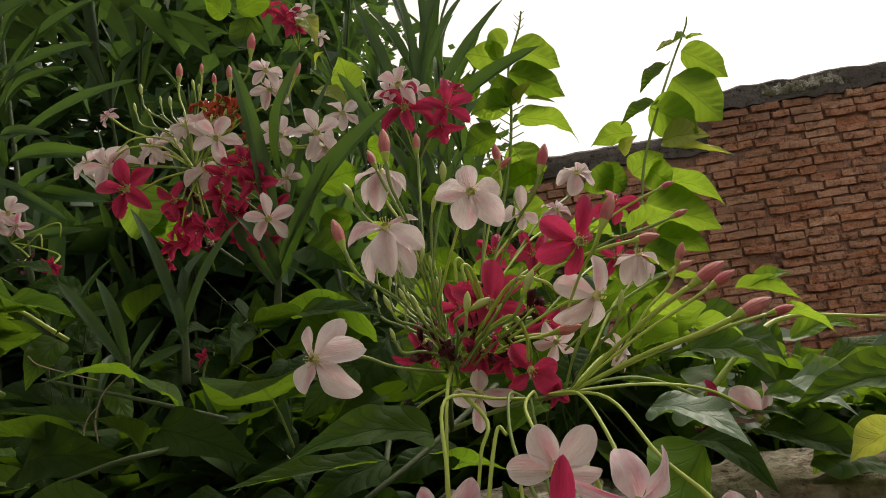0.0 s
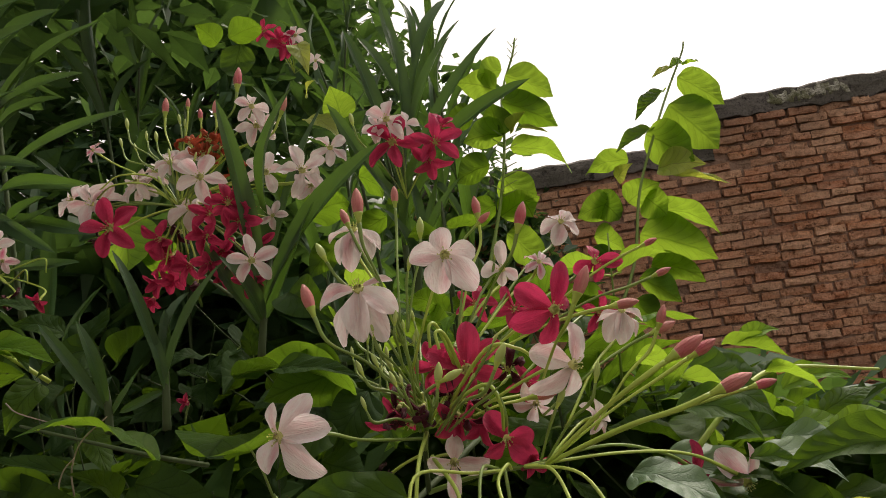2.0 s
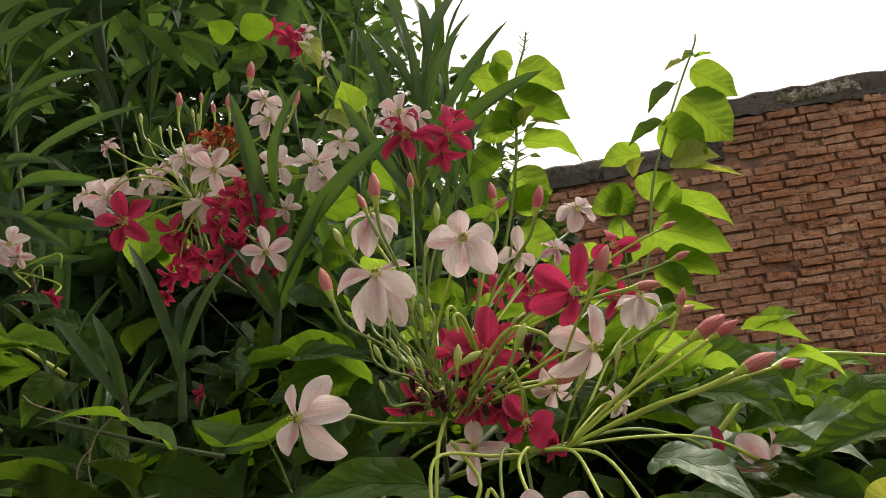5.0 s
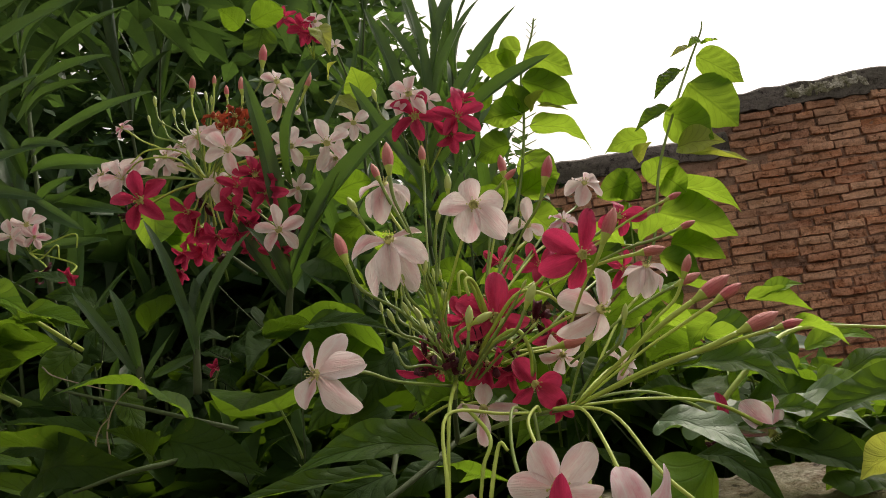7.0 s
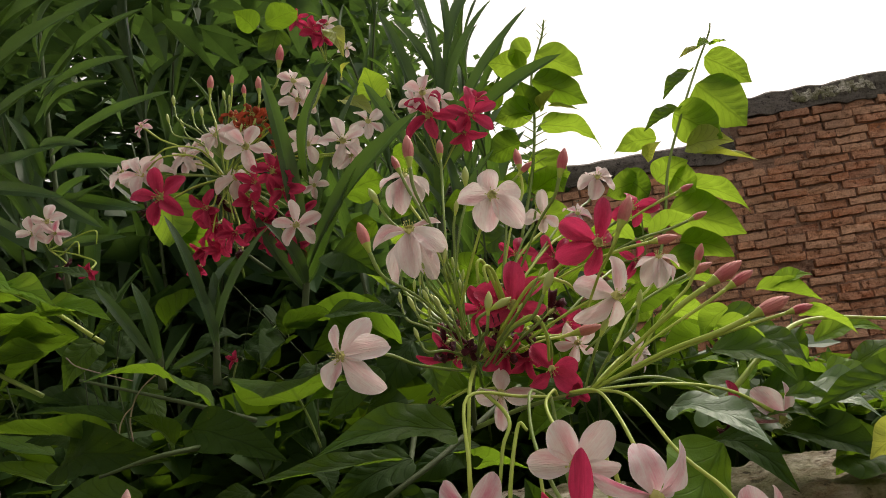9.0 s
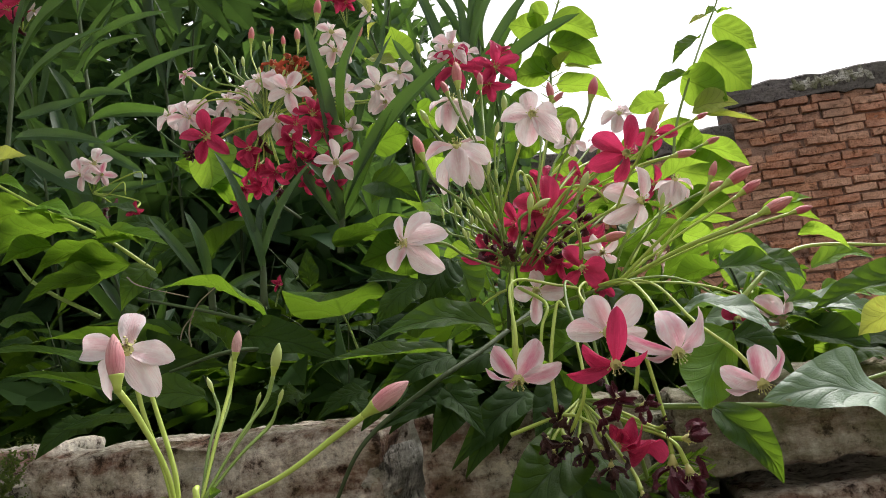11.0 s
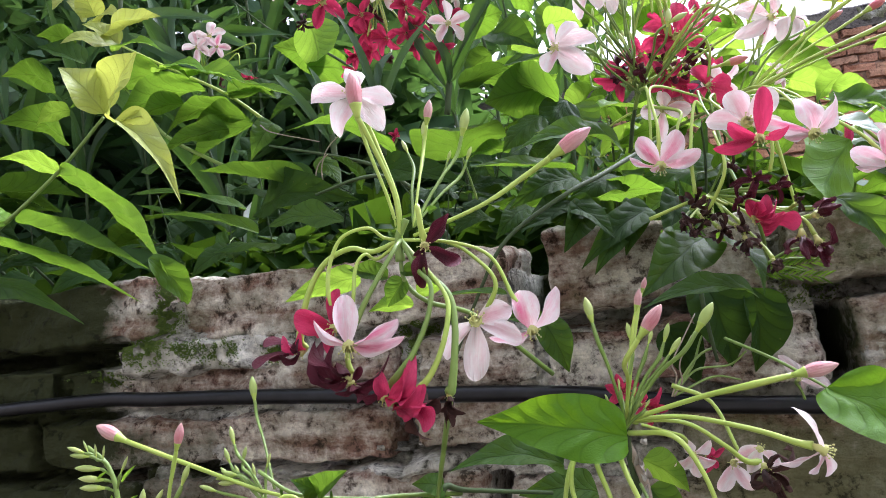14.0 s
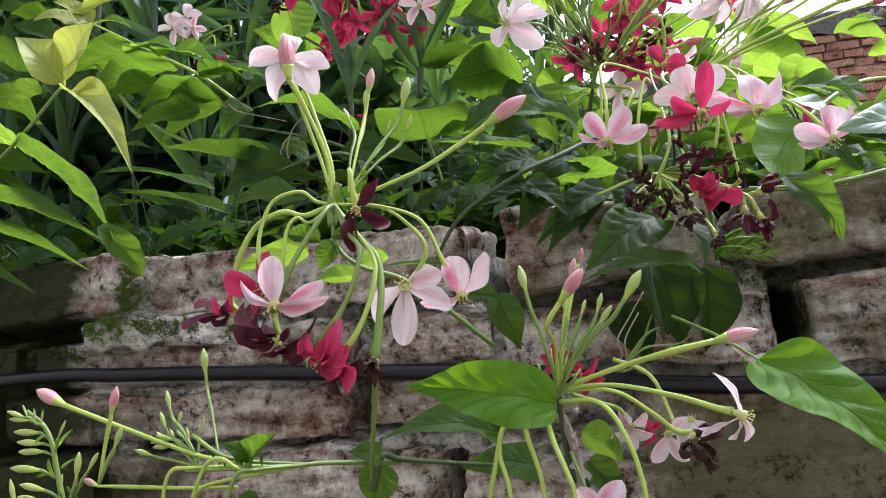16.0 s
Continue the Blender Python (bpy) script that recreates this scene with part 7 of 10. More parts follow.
bud(head_f, (-0.1865, 0.1350, 1.8044), (-0.2338, 0.1400, 1.8691), (-0.2343, 0.1400, 1.8774), 0, 0.05)
bud(head_f, (-0.1865, 0.1350, 1.8044), (-0.2164, 0.1400, 1.8549), (-0.2169, 0.1400, 1.8621), 0, 0.05)
bud(head_f, (-0.1865, 0.1350, 1.8044), (-0.2400, 0.1400, 1.8543), (-0.2412, 0.1400, 1.8617), 0, 0.05)
bud(head_f, (-0.1865, 0.1350, 1.8044), (-0.1858, 0.1400, 1.8623), (-0.1867, 0.1400, 1.8701), 0, 0.05)
bud(head_f, (-0.1865, 0.1350, 1.8044), (-0.1816, 0.1400, 1.8578), (-0.1810, 0.1400, 1.8647), 0, 0.05)
bud(head_f, (-0.1865, 0.1350, 1.8044), (-0.2268, 0.1400, 1.8473), (-0.2285, 0.1400, 1.8537), 0, 0.05)
bud(head_f, (-0.1865, 0.1350, 1.8044), (-0.2078, 0.1400, 1.8519), (-0.2082, 0.1400, 1.8601), 0, 0.05)
bud(head_f, (-0.1865, 0.1350, 1.8044), (-0.1671, 0.1400, 1.8604), (-0.1673, 0.1400, 1.8704), 2, 0.05)
tube("stalk", [(-0.1848, 0.1300, 1.7883), (-0.1989, 0.1200, 1.8117), (-0.2214, 0.1100, 1.8157), (-0.2378, 0.1080, 1.8070)], (0.00086, 0.00072, 0.00060), STALK, head_f)
tube("stalk", [(-0.1848, 0.1300, 1.7883), (-0.2041, 0.1200, 1.8073), (-0.2268, 0.1100, 1.8090), (-0.2421, 0.1100, 1.8015)], (0.00086, 0.00072, 0.00060), STALK, head_f)
head_g = thing("flower_cluster", (-0.0211, 0.2000, 1.7792), "small creeper flower head of white and crimson blossoms among oleander leaves", "flower cluster", "creeper flower clusters")
head_g_node = (-0.0211, 0.2000, 1.7792)
flower(head_g, head_g_node, (-0.0219, 0.1700, 1.8385), (0.14, -0.96, 0.23), 0.0388, 0.05, "white", 0, -15)
flower(head_g, head_g_node, (-0.0322, 0.1800, 1.8375), (-0.19, -0.98, 0.07), 0.0267, 0.05, "white", 29, 0)
flower(head_g, head_g_node, (-0.0205, 0.1750, 1.8203), (0.20, -0.98, -0.10), 0.0471, 0.05, "red", 58, 5)
flower(head_g, head_g_node, (0.0128, 0.1800, 1.8146), (0.40, -0.91, -0.12), 0.0422, 0.05, "red", 15, 20)
flower(head_g, head_g_node, (0.0053, 0.1850, 1.8033), (0.09, -0.81, -0.57), 0.0355, 0.05, "red", 44, 30)
flower(head_g, head_g_node, (-0.0126, 0.1900, 1.8395), (0.51, -0.86, 0.07), 0.0270, 0.05, "white", 1, 0)
flower(head_g, head_g_node, (0.0177, 0.1900, 1.8298), (0.35, -0.88, 0.33), 0.0269, 0.05, "red", 30, 20)
bud(head_g, head_g_node, (-0.0534, 0.1800, 1.8460), (-0.0547, 0.1800, 1.8555), 0, 0.05)
head_h = thing("flower_cluster", (-0.2257, 0.5000, 2.0750), "small creeper flower head high among the tree leaves", "flower cluster", "creeper flower clusters")
head_h_node = (-0.2257, 0.5000, 2.0750)
flower(head_h, head_h_node, (-0.2411, 0.4500, 2.1172), (0.21, -0.98, -0.00), 0.0336, 0.05, "red", 0, 15)
flower(head_h, head_h_node, (-0.2165, 0.4500, 2.0911), (0.20, -0.98, -0.10), 0.0444, 0.05, "red", 29, 15)
flower(head_h, head_h_node, (-0.2250, 0.4500, 2.1015), (0.02, -1.00, 0.02), 0.0334, 0.05, "red", 58, 15)
flower(head_h, head_h_node, (-0.1997, 0.4500, 2.0998), (0.33, -0.94, 0.10), 0.0332, 0.05, "white", 15, 0)
flower(head_h, head_h_node, (-0.1761, 0.4500, 2.0581), (0.33, -0.94, 0.10), 0.0262, 0.05, "white", 44, 0)
flower(head_h, head_h_node, (-0.2071, 0.4500, 2.0830), (0.24, -0.88, -0.42), 0.0295, 0.05, "red", 1, 15)
head_i = thing("flower_cluster", (-0.4179, 0.2000, 1.7844), "pale creeper blossoms half hidden in dark leaves", "flower cluster", "creeper flower clusters")
head_i_node = (-0.4179, 0.2000, 1.7844)
flower(head_i, head_i_node, (-0.3743, 0.1500, 1.7936), (0.21, -0.98, -0.00), 0.0334, 0.05, "white", 0, 0)
flower(head_i, head_i_node, (-0.3888, 0.1500, 1.7852), (0.38, -0.92, -0.13), 0.0334, 0.05, "white", 29, 0)
flower(head_i, head_i_node, (-0.3662, 0.1500, 1.7809), (0.35, -0.88, -0.31), 0.0249, 0.05, "pink", 58, 10)
flower(head_i, head_i_node, (-0.3616, 0.1500, 1.7477), (0.24, -0.89, -0.40), 0.0247, 0.05, "wilted", 15, 30)
flower(head_i, head_i_node, (-0.3315, 0.1500, 1.7409), (0.19, -0.81, -0.55), 0.0212, 0.05, "red", 44, 30)
tube("stalk", [(-0.3996, 0.1800, 1.7774), (-0.3583, 0.1600, 1.7763), (-0.3252, 0.1500, 1.7756), (-0.3241, 0.1500, 1.7630)], (0.00086, 0.00072, 0.00060), STALK, head_i)
tube("stalk", [(-0.3996, 0.1800, 1.7774), (-0.3701, 0.1600, 1.7633), (-0.3442, 0.1500, 1.7692), (-0.3419, 0.1500, 1.7565)], (0.00086, 0.00072, 0.00060), STALK, head_i)
head_j = thing("flower_cluster", (-0.1797, 0.1100, 1.6234), "a single small crimson blossom deep in the leaves", "flower cluster", "creeper flower clusters")
head_j_node = (-0.1797, 0.1100, 1.6234)
flower(head_j, head_j_node, (-0.1651, 0.0900, 1.6364), (0.26, -0.94, 0.20), 0.0140, 0.05, "red", 10, 45)
shoot_a = thing("creeper_shoot", (-0.1603, 0.0600, 1.5823), "broad green creeper leaves arching over the wall top", "creeper", "leafy creeper shoots")
tube("stem", [(-0.1603, 0.0600, 1.5823), (-0.1422, 0.0000, 1.5809), (-0.1549, -0.0200, 1.5791), (-0.1887, -0.0200, 1.5728)], (0.0018, 0.00144, 0.00090), TWIG, shoot_a)
leaf(shoot_a, (-0.1430, 0.0220, 1.6020), (-0.2165, 0.0000, 1.6340), 0.0370, (0.10, 0.12, 0.98), 2)
leaf(shoot_a, (-0.1030, 0.0560, 1.6010), (-0.0925, -0.0100, 1.6075), 0.0660, (0.0, -0.05, 1.0), 6, mesh=BROAD[2])
tube("leaf_stalk", [(-0.0980, 0.0700, 1.5700), (-0.1010, 0.0640, 1.5880), (-0.1030, 0.0560, 1.6010)], (0.0009, 0.0008, 0.0007), DEEP, shoot_a, 4, 6)
leaf(shoot_a, (-0.2188, 0.0300, 1.5908), (-0.2840, -0.0120, 1.6066), 0.0251, (0.08, 0.46, 0.88), 3)
leaf(shoot_a, (-0.2901, 0.0600, 1.5888), (-0.3803, 0.0300, 1.6143), 0.0186, (0.29, -0.27, 0.92), 2)
leaf(shoot_a, (-0.1779, 0.0000, 1.5558), (-0.2287, -0.0160, 1.5602), 0.0227, (0.27, -0.67, 0.69), 4, mesh=BROAD[2])
leaf(shoot_a, (-0.2443, 0.0300, 1.5507), (-0.2837, 0.0000, 1.5487), 0.0169, (0.21, -0.38, 0.90), 5)
leaf(shoot_a, (-0.2804, 0.0600, 1.5681), (-0.3647, 0.0300, 1.5928), 0.0185, (0.21, -0.38, 0.90), 1)
leaf(shoot_a, (-0.1758, 0.0300, 1.5838), (-0.1828, 0.0000, 1.6040), 0.0184, (0.28, -0.74, 0.61), 1)
shoot_b = thing("creeper_shoot", (0.0356, 0.0600, 1.5900), "creeper shoot with broad leaves and a stem running down the wall", "creeper", "leafy creeper shoots")
tube("stem", [(0.0356, 0.0600, 1.5900), (0.0009, 0.0000, 1.5610), (-0.0222, -0.0300, 1.5455), (-0.0554, -0.0500, 1.5215), (-0.0754, -0.0500, 1.4926), (-0.1002, -0.0400, 1.4485)], (0.0017, 0.00136, 0.00085), TWIG, shoot_b)
leaf(shoot_b, (-0.0249, 0.0340, 1.6232), (-0.0906, 0.0200, 1.6482), 0.0340, (-0.12, 0.30, 0.94), 1)
leaf(shoot_b, (-0.0143, 0.0300, 1.5492), (0.0401, 0.0200, 1.5484), 0.0273, (-0.12, 0.42, 0.90), 0)
leaf(shoot_b, (-0.0048, 0.0200, 1.5446), (-0.0581, 0.0000, 1.5452), 0.0169, (-0.10, 0.28, 0.95), 2)
leaf(shoot_b, (-0.0649, 0.0500, 1.5990), (-0.0966, 0.0400, 1.5959), 0.0205, (-0.10, 0.28, 0.95), 2)
leaf(shoot_b, (-0.0307, 0.0600, 1.6904), (-0.0015, 0.0500, 1.6822), 0.0289, (-0.12, 0.42, 0.90), 2, YOUNG)
leaf(shoot_b, (-0.0578, 0.0600, 1.6785), (-0.0331, 0.0500, 1.6569), 0.0208, (-0.12, 0.42, 0.90), 3, YOUNG)
leaf(shoot_b, (-0.0168, 0.0500, 1.6241), (-0.0080, 0.0400, 1.5914), 0.0277, (0.50, -0.81, 0.29), 3)
leaf(shoot_b, (-0.0553, 0.0600, 1.6253), (-0.0267, 0.0500, 1.6092), 0.0246, (-0.12, 0.67, 0.73), 1)
leaf(shoot_b, (0.0133, -0.0200, 1.5712), (-0.0435, -0.0600, 1.5734), 0.0246, (0.31, -0.71, 0.63), 4)
leaf(shoot_b, (-0.0156, -0.0200, 1.5620), (-0.0699, -0.0700, 1.5623), 0.0120, (0.23, -0.50, 0.83), 3)
leaf(shoot_b, (-0.0032, 0.0000, 1.5391), (-0.0523, -0.0500, 1.5254), 0.0211, (0.26, -0.63, 0.73), 0, LEAF_SHADED)
leaf(shoot_b, (-0.0169, 0.0000, 1.5603), (-0.0550, -0.0300, 1.5447), 0.0211, (0.39, -0.75, 0.54), 2, LEAF_SHADED)
leaf(shoot_b, (0.0251, 0.0000, 1.5348), (-0.0151, -0.0400, 1.5029), 0.0208, (0.56, -0.50, 0.66), 4, LEAF_SHADED)
leaf(shoot_b, (0.0130, 0.0300, 1.5613), (-0.0218, 0.0000, 1.5500), 0.0221, (0.37, -0.59, 0.72), 5, LEAF_SHADED)
leaf(shoot_b, (-0.0358, 0.0200, 1.6107), (-0.0619, 0.0000, 1.5868), 0.0208, (0.37, -0.59, 0.72), 5)
leaf(shoot_b, (-0.0326, 0.0400, 1.6366), (-0.0747, 0.0200, 1.6279), 0.0423, (-0.15, 0.78, 0.61), 0)
shoot_c = thing("creeper_shoot", (0.0539, 0.0000, 1.5276), "dark green creeper leaves hanging down the wall face", "creeper", "leafy creeper shoots")
tube("stem", [(0.0539, 0.0000, 1.5276), (0.0449, -0.0500, 1.5028), (0.0444, -0.0600, 1.4721), (0.0480, -0.0500, 1.4422)], (0.0018, 0.00144, 0.00090), TWIG, shoot_c)
leaf(shoot_c, (0.0499, -0.0500, 1.5077), (0.0162, -0.1000, 1.4797), 0.0301, (-0.00, -0.98, 0.22), 0)
leaf(shoot_c, (0.0298, -0.0600, 1.5115), (0.0500, -0.0700, 1.5074), 0.0147, (0.25, -0.58, 0.77), 1)
leaf(shoot_c, (0.0683, -0.0700, 1.4754), (0.0167, -0.1200, 1.4757), 0.0171, (0.27, -0.66, 0.70), 4)
leaf(shoot_c, (0.0572, -0.0600, 1.5046), (0.0712, -0.1000, 1.4763), 0.0182, (0.59, -0.76, 0.29), 2)
leaf(shoot_c, (0.0469, -0.0300, 1.4886), (0.0576, -0.0300, 1.4373), 0.0376, (0.39, -0.92, 0.08), 1, LEAF_SHADED)
leaf(shoot_c, (0.0734, -0.0200, 1.4795), (0.0711, -0.0200, 1.4324), 0.0284, (0.48, -0.87, 0.06), 6, LEAF_SHADED)
leaf(shoot_c, (0.0253, -0.0200, 1.4623), (0.0393, -0.0200, 1.4288), 0.0259, (0.29, -0.95, 0.09), 3, LEAF_SHADED)
leaf(shoot_c, (0.0511, -0.0200, 1.5150), (0.0428, -0.0200, 1.5465), 0.0197, (0.30, -0.86, 0.42), 3, LEAF_SHADED)
shoot_d = thing("creeper_shoot", (0.0815, -0.0300, 1.5210), "creeper shoot along the wall top with bright and pale leaves", "creeper", "leafy creeper shoots")
tube("stem", [(0.0815, -0.0300, 1.5210), (0.1265, -0.0300, 1.5163), (0.1500, -0.0400, 1.5156), (0.1928, -0.0400, 1.5237)], (0.0018, 0.00144, 0.00090), DEEP, shoot_d)
leaf(shoot_d, (0.1323, -0.0300, 1.5523), (0.1065, -0.0600, 1.5179), 0.0347, (-0.00, 0.91, 0.41), 3, YOUNG, mesh=BROAD[0])
leaf(shoot_d, (0.1782, -0.1000, 1.5109), (0.1259, -0.1300, 1.5263), 0.0311, (0.23, -0.63, 0.74), 1, SKY_PALE, mesh=BROAD[2])
leaf(shoot_d, (0.1133, -0.0600, 1.5183), (0.1384, -0.0600, 1.4835), 0.0178, (-0.09, -0.74, 0.67), 4)
leaf(shoot_d, (0.1323, 0.0600, 1.5654), (0.1797, 0.0350, 1.5456), 0.0368, (0.26, -0.68, 0.69), 2, SKY_PALE, mesh=BROAD[2])
leaf(shoot_d, (0.1155, 0.0000, 1.5694), (0.1519, -0.0300, 1.5526), 0.0249, (0.26, -0.63, 0.73), 1, SKY_PALE, mesh=BROAD[2])
leaf(shoot_d, (0.1787, 0.0500, 1.5647), (0.2136, 0.0300, 1.5536), 0.0248, (0.26, -0.63, 0.73), 2, SKY_PALE)
leaf(shoot_d, (0.2000, 0.0900, 1.5674), (0.2316, 0.0800, 1.5570), 0.0184, (0.26, -0.65, 0.71), 4, SKY_PALE)
leaf(shoot_d, (0.1590, 0.1200, 1.6147), (0.1900, 0.1000, 1.5935), 0.0305, (0.47, -0.77, 0.44), 3)
leaf(shoot_d, (0.1022, -0.0300, 1.5278), (0.1119, -0.0500, 1.5173), 0.0075, (0.25, -0.58, 0.77), 1, YOUNG)
shoot_e = thing("creeper_shoot", (0.0533, -0.0500, 1.4537), "creeper stem ending in one large green leaf", "creeper", "leafy creeper shoots")
tube("stem", [(0.0533, -0.0500, 1.4537), (0.0700, -0.0900, 1.4437), (0.0801, -0.1200, 1.4355), (0.0838, -0.1300, 1.4321)], (0.0009, 0.00072, 0.00045), DEEP, shoot_e)
leaf(shoot_e, (0.0823, -0.1300, 1.4335), (0.1237, -0.1700, 1.3952), 0.0320, (0.16, -0.77, 0.62), 0, FRESH)
shoot_f = thing("creeper_shoot", (0.0057, -0.1000, 1.3799), "creeper stem with one bright broad leaf and darker ones below", "creeper", "leafy creeper shoots")
tube("stem", [(0.0057, -0.1000, 1.3799), (0.0024, -0.1300, 1.4065), (0.0023, -0.1500, 1.4214)], (0.0018, 0.00144, 0.00090), TWIG, shoot_f)
leaf(shoot_f, (0.0038, -0.1600, 1.4232), (-0.0490, -0.1850, 1.4360), 0.0262, (0.35, -0.85, 0.35), 0, FRESH)
leaf(shoot_f, (-0.0266, -0.1300, 1.4080), (-0.0686, -0.1600, 1.4161), 0.0190, (0.27, -0.64, 0.72), 4)
leaf(shoot_f, (-0.0185, -0.0800, 1.3848), (-0.0531, -0.1000, 1.3905), 0.0196, (0.29, -0.78, 0.55), 2)
leaf(shoot_f, (0.0066, -0.1100, 1.4053), (0.0254, -0.1200, 1.3928), 0.0161, (-0.12, 0.90, 0.41), 1, YOUNG)
leaf(shoot_f, (0.0071, -0.1000, 1.3906), (0.0239, -0.1100, 1.3700), 0.0154, (0.40, -0.90, 0.19), 3)
leaf(shoot_f, (-0.0263, -0.1300, 1.4105), (-0.0321, -0.1400, 1.4233), 0.0074, (0.57, -0.80, 0.16), 3)
shoot_g = thing("creeper_shoot", (-0.0846, -0.1400, 1.3881), "creeper stem low on the wall with small leaves", "creeper", "leafy creeper shoots")
tube("stem", [(-0.0846, -0.1400, 1.3881), (-0.0791, -0.1400, 1.4026), (-0.0716, -0.1300, 1.3990), (-0.0379, -0.1000, 1.3899)], (0.0018, 0.00144, 0.00090), TWIG, shoot_g)
leaf(shoot_g, (-0.0792, -0.1400, 1.4021), (-0.0900, -0.1500, 1.4071), 0.0113, (0.29, -0.78, 0.55), 2)
leaf(shoot_g, (-0.0871, -0.1200, 1.3962), (-0.0935, -0.1200, 1.3755), 0.0188, (0.29, -0.95, 0.09), 3)
leaf(shoot_g, (-0.1215, -0.1800, 1.4094), (-0.1025, -0.1900, 1.4210), 0.0118, (0.09, -0.93, 0.35), 3)
leaf(shoot_g, (-0.1201, -0.1800, 1.4105), (-0.1270, -0.1900, 1.4184), 0.0092, (0.50, -0.81, 0.30), 1)
leaf(shoot_g, (-0.1173, -0.1800, 1.3944), (-0.1268, -0.1900, 1.3887), 0.0091, (0.29, -0.86, 0.42), 1)
leaf(shoot_g, (-0.1193, -0.1200, 1.5034), (-0.1568, -0.1300, 1.4945), 0.0149, (-0.08, 0.84, 0.53), 0, YOUNG)
leaf(shoot_g, (-0.0923, -0.1200, 1.4860), (-0.1123, -0.1300, 1.4852), 0.0100, (-0.08, 0.84, 0.53), 1, YOUNG)
leaf(shoot_g, (-0.0902, -0.1200, 1.4914), (-0.0724, -0.1300, 1.4942), 0.0109, (-0.08, 0.84, 0.53), 1, YOUNG)
leaf(shoot_g, (-0.0452, -0.1200, 1.4861), (-0.0756, -0.1400, 1.4875), 0.0053, (0.34, -0.47, 0.81), 1)
leaf(shoot_g, (-0.0427, -0.0400, 1.4744), (-0.0302, -0.0400, 1.4424), 0.0195, (0.40, -0.91, 0.09), 1)
leaf(shoot_g, (-0.0585, -0.0600, 1.4759), (-0.0323, -0.0600, 1.4700), 0.0125, (0.39, -0.75, 0.54), 1)
shoot_h = thing("creeper_shoot", (-0.4818, -0.0600, 1.5402), "creeper shoot tipped with folded yellow-green young leaves", "creeper", "leafy creeper shoots")
tube("stem", [(-0.4818, -0.0600, 1.5402), (-0.3731, -0.1000, 1.5650), (-0.3150, -0.1100, 1.5911), (-0.2756, -0.1150, 1.6170)], (0.0014, 0.0013, 0.00095), DEEP, shoot_h)
leaf(shoot_h, (-0.2748, -0.1150, 1.6192), (-0.2918, -0.1300, 1.6476), 0.0297, (0.67, -0.64, 0.38), 6, YELLOW)
leaf(shoot_h, (-0.2732, -0.1150, 1.6189), (-0.2475, -0.1200, 1.6501), 0.0316, (-0.11, -0.97, 0.23), 1, YELLOW, mesh=BROAD[1])
leaf(shoot_h, (-0.2571, -0.1200, 1.6095), (-0.2354, -0.1250, 1.6079), 0.0071, (0.29, -0.78, 0.55), 1, YELLOW)
leaf(shoot_h, (-0.2660, -0.1180, 1.6120), (-0.2105, -0.1350, 1.5560), 0.0190, (0.62, -0.62, 0.48), 4, YELLOW, mesh=HOOKED)
leaf(shoot_h, (-0.3140, -0.1100, 1.5890), (-0.2180, -0.1360, 1.5150), 0.0330, (0.22, 0.61, 0.77), 0)
leaf(shoot_h, (-0.2295, -0.1400, 1.5249), (-0.2322, -0.1000, 1.5008), 0.0149, (0.58, -0.77, 0.27), 4)
leaf(shoot_h, (-0.3593, -0.1000, 1.5681), (-0.2431, -0.1200, 1.5215), 0.0208, (0.08, 0.45, 0.89), 3)
leaf(shoot_h, (-0.4035, -0.0900, 1.5644), (-0.2582, -0.1100, 1.5067), 0.0216, (0.08, 0.45, 0.89), 0)
leaf(shoot_h, (-0.3138, -0.1100, 1.5902), (-0.3406, -0.1300, 1.6009), 0.0163, (-0.10, 0.61, 0.78), 2, YOUNG)
leaf(shoot_h, (-0.3900, -0.1100, 1.5379), (-0.2812, -0.1300, 1.4977), 0.0220, (0.34, -0.47, 0.81), 5)
leaf(shoot_h, (-0.3638, -0.1000, 1.5680), (-0.3751, -0.1100, 1.5792), 0.0143, (0.37, -0.59, 0.72), 5, YOUNG)
shoot_i = thing("creeper_shoot", (-0.2799, 0.1000, 1.6667), "trailing creeper shoot with lit yellow-green and deep green leaves", "creeper", "leafy creeper shoots")
tube("stem", [(-0.2799, 0.1000, 1.6667), (-0.3138, 0.0800, 1.6984), (-0.3662, 0.0700, 1.7310), (-0.4446, 0.0800, 1.7815)], (0.0018, 0.00144, 0.00090), STALK, shoot_i)
leaf(shoot_i, (-0.4087, 0.0600, 1.7570), (-0.4301, 0.0400, 1.7754), 0.0243, (0.28, -0.75, 0.60), 1, YELLOW)
leaf(shoot_i, (-0.4172, 0.0600, 1.7665), (-0.3478, 0.0400, 1.7625), 0.0287, (0.29, -0.84, 0.46), 3, YELLOW)
leaf(shoot_i, (-0.4119, 0.0600, 1.7526), (-0.3494, 0.0400, 1.7361), 0.0214, (0.27, -0.64, 0.72), 2, YOUNG)
leaf(shoot_i, (-0.4205, 0.0600, 1.7595), (-0.4545, 0.0400, 1.7653), 0.0294, (0.27, -0.64, 0.72), 2, YELLOW)
leaf(shoot_i, (-0.3612, 0.0600, 1.7247), (-0.3058, 0.0400, 1.7060), 0.0209, (0.27, -0.64, 0.72), 2, YOUNG)
leaf(shoot_i, (-0.3395, 0.0600, 1.7131), (-0.2709, 0.0400, 1.6900), 0.0251, (0.25, -0.56, 0.79), 1, YOUNG)
leaf(shoot_i, (-0.3071, 0.0700, 1.6948), (-0.2336, 0.0500, 1.6741), 0.0273, (0.25, -0.56, 0.79), 0, YOUNG)
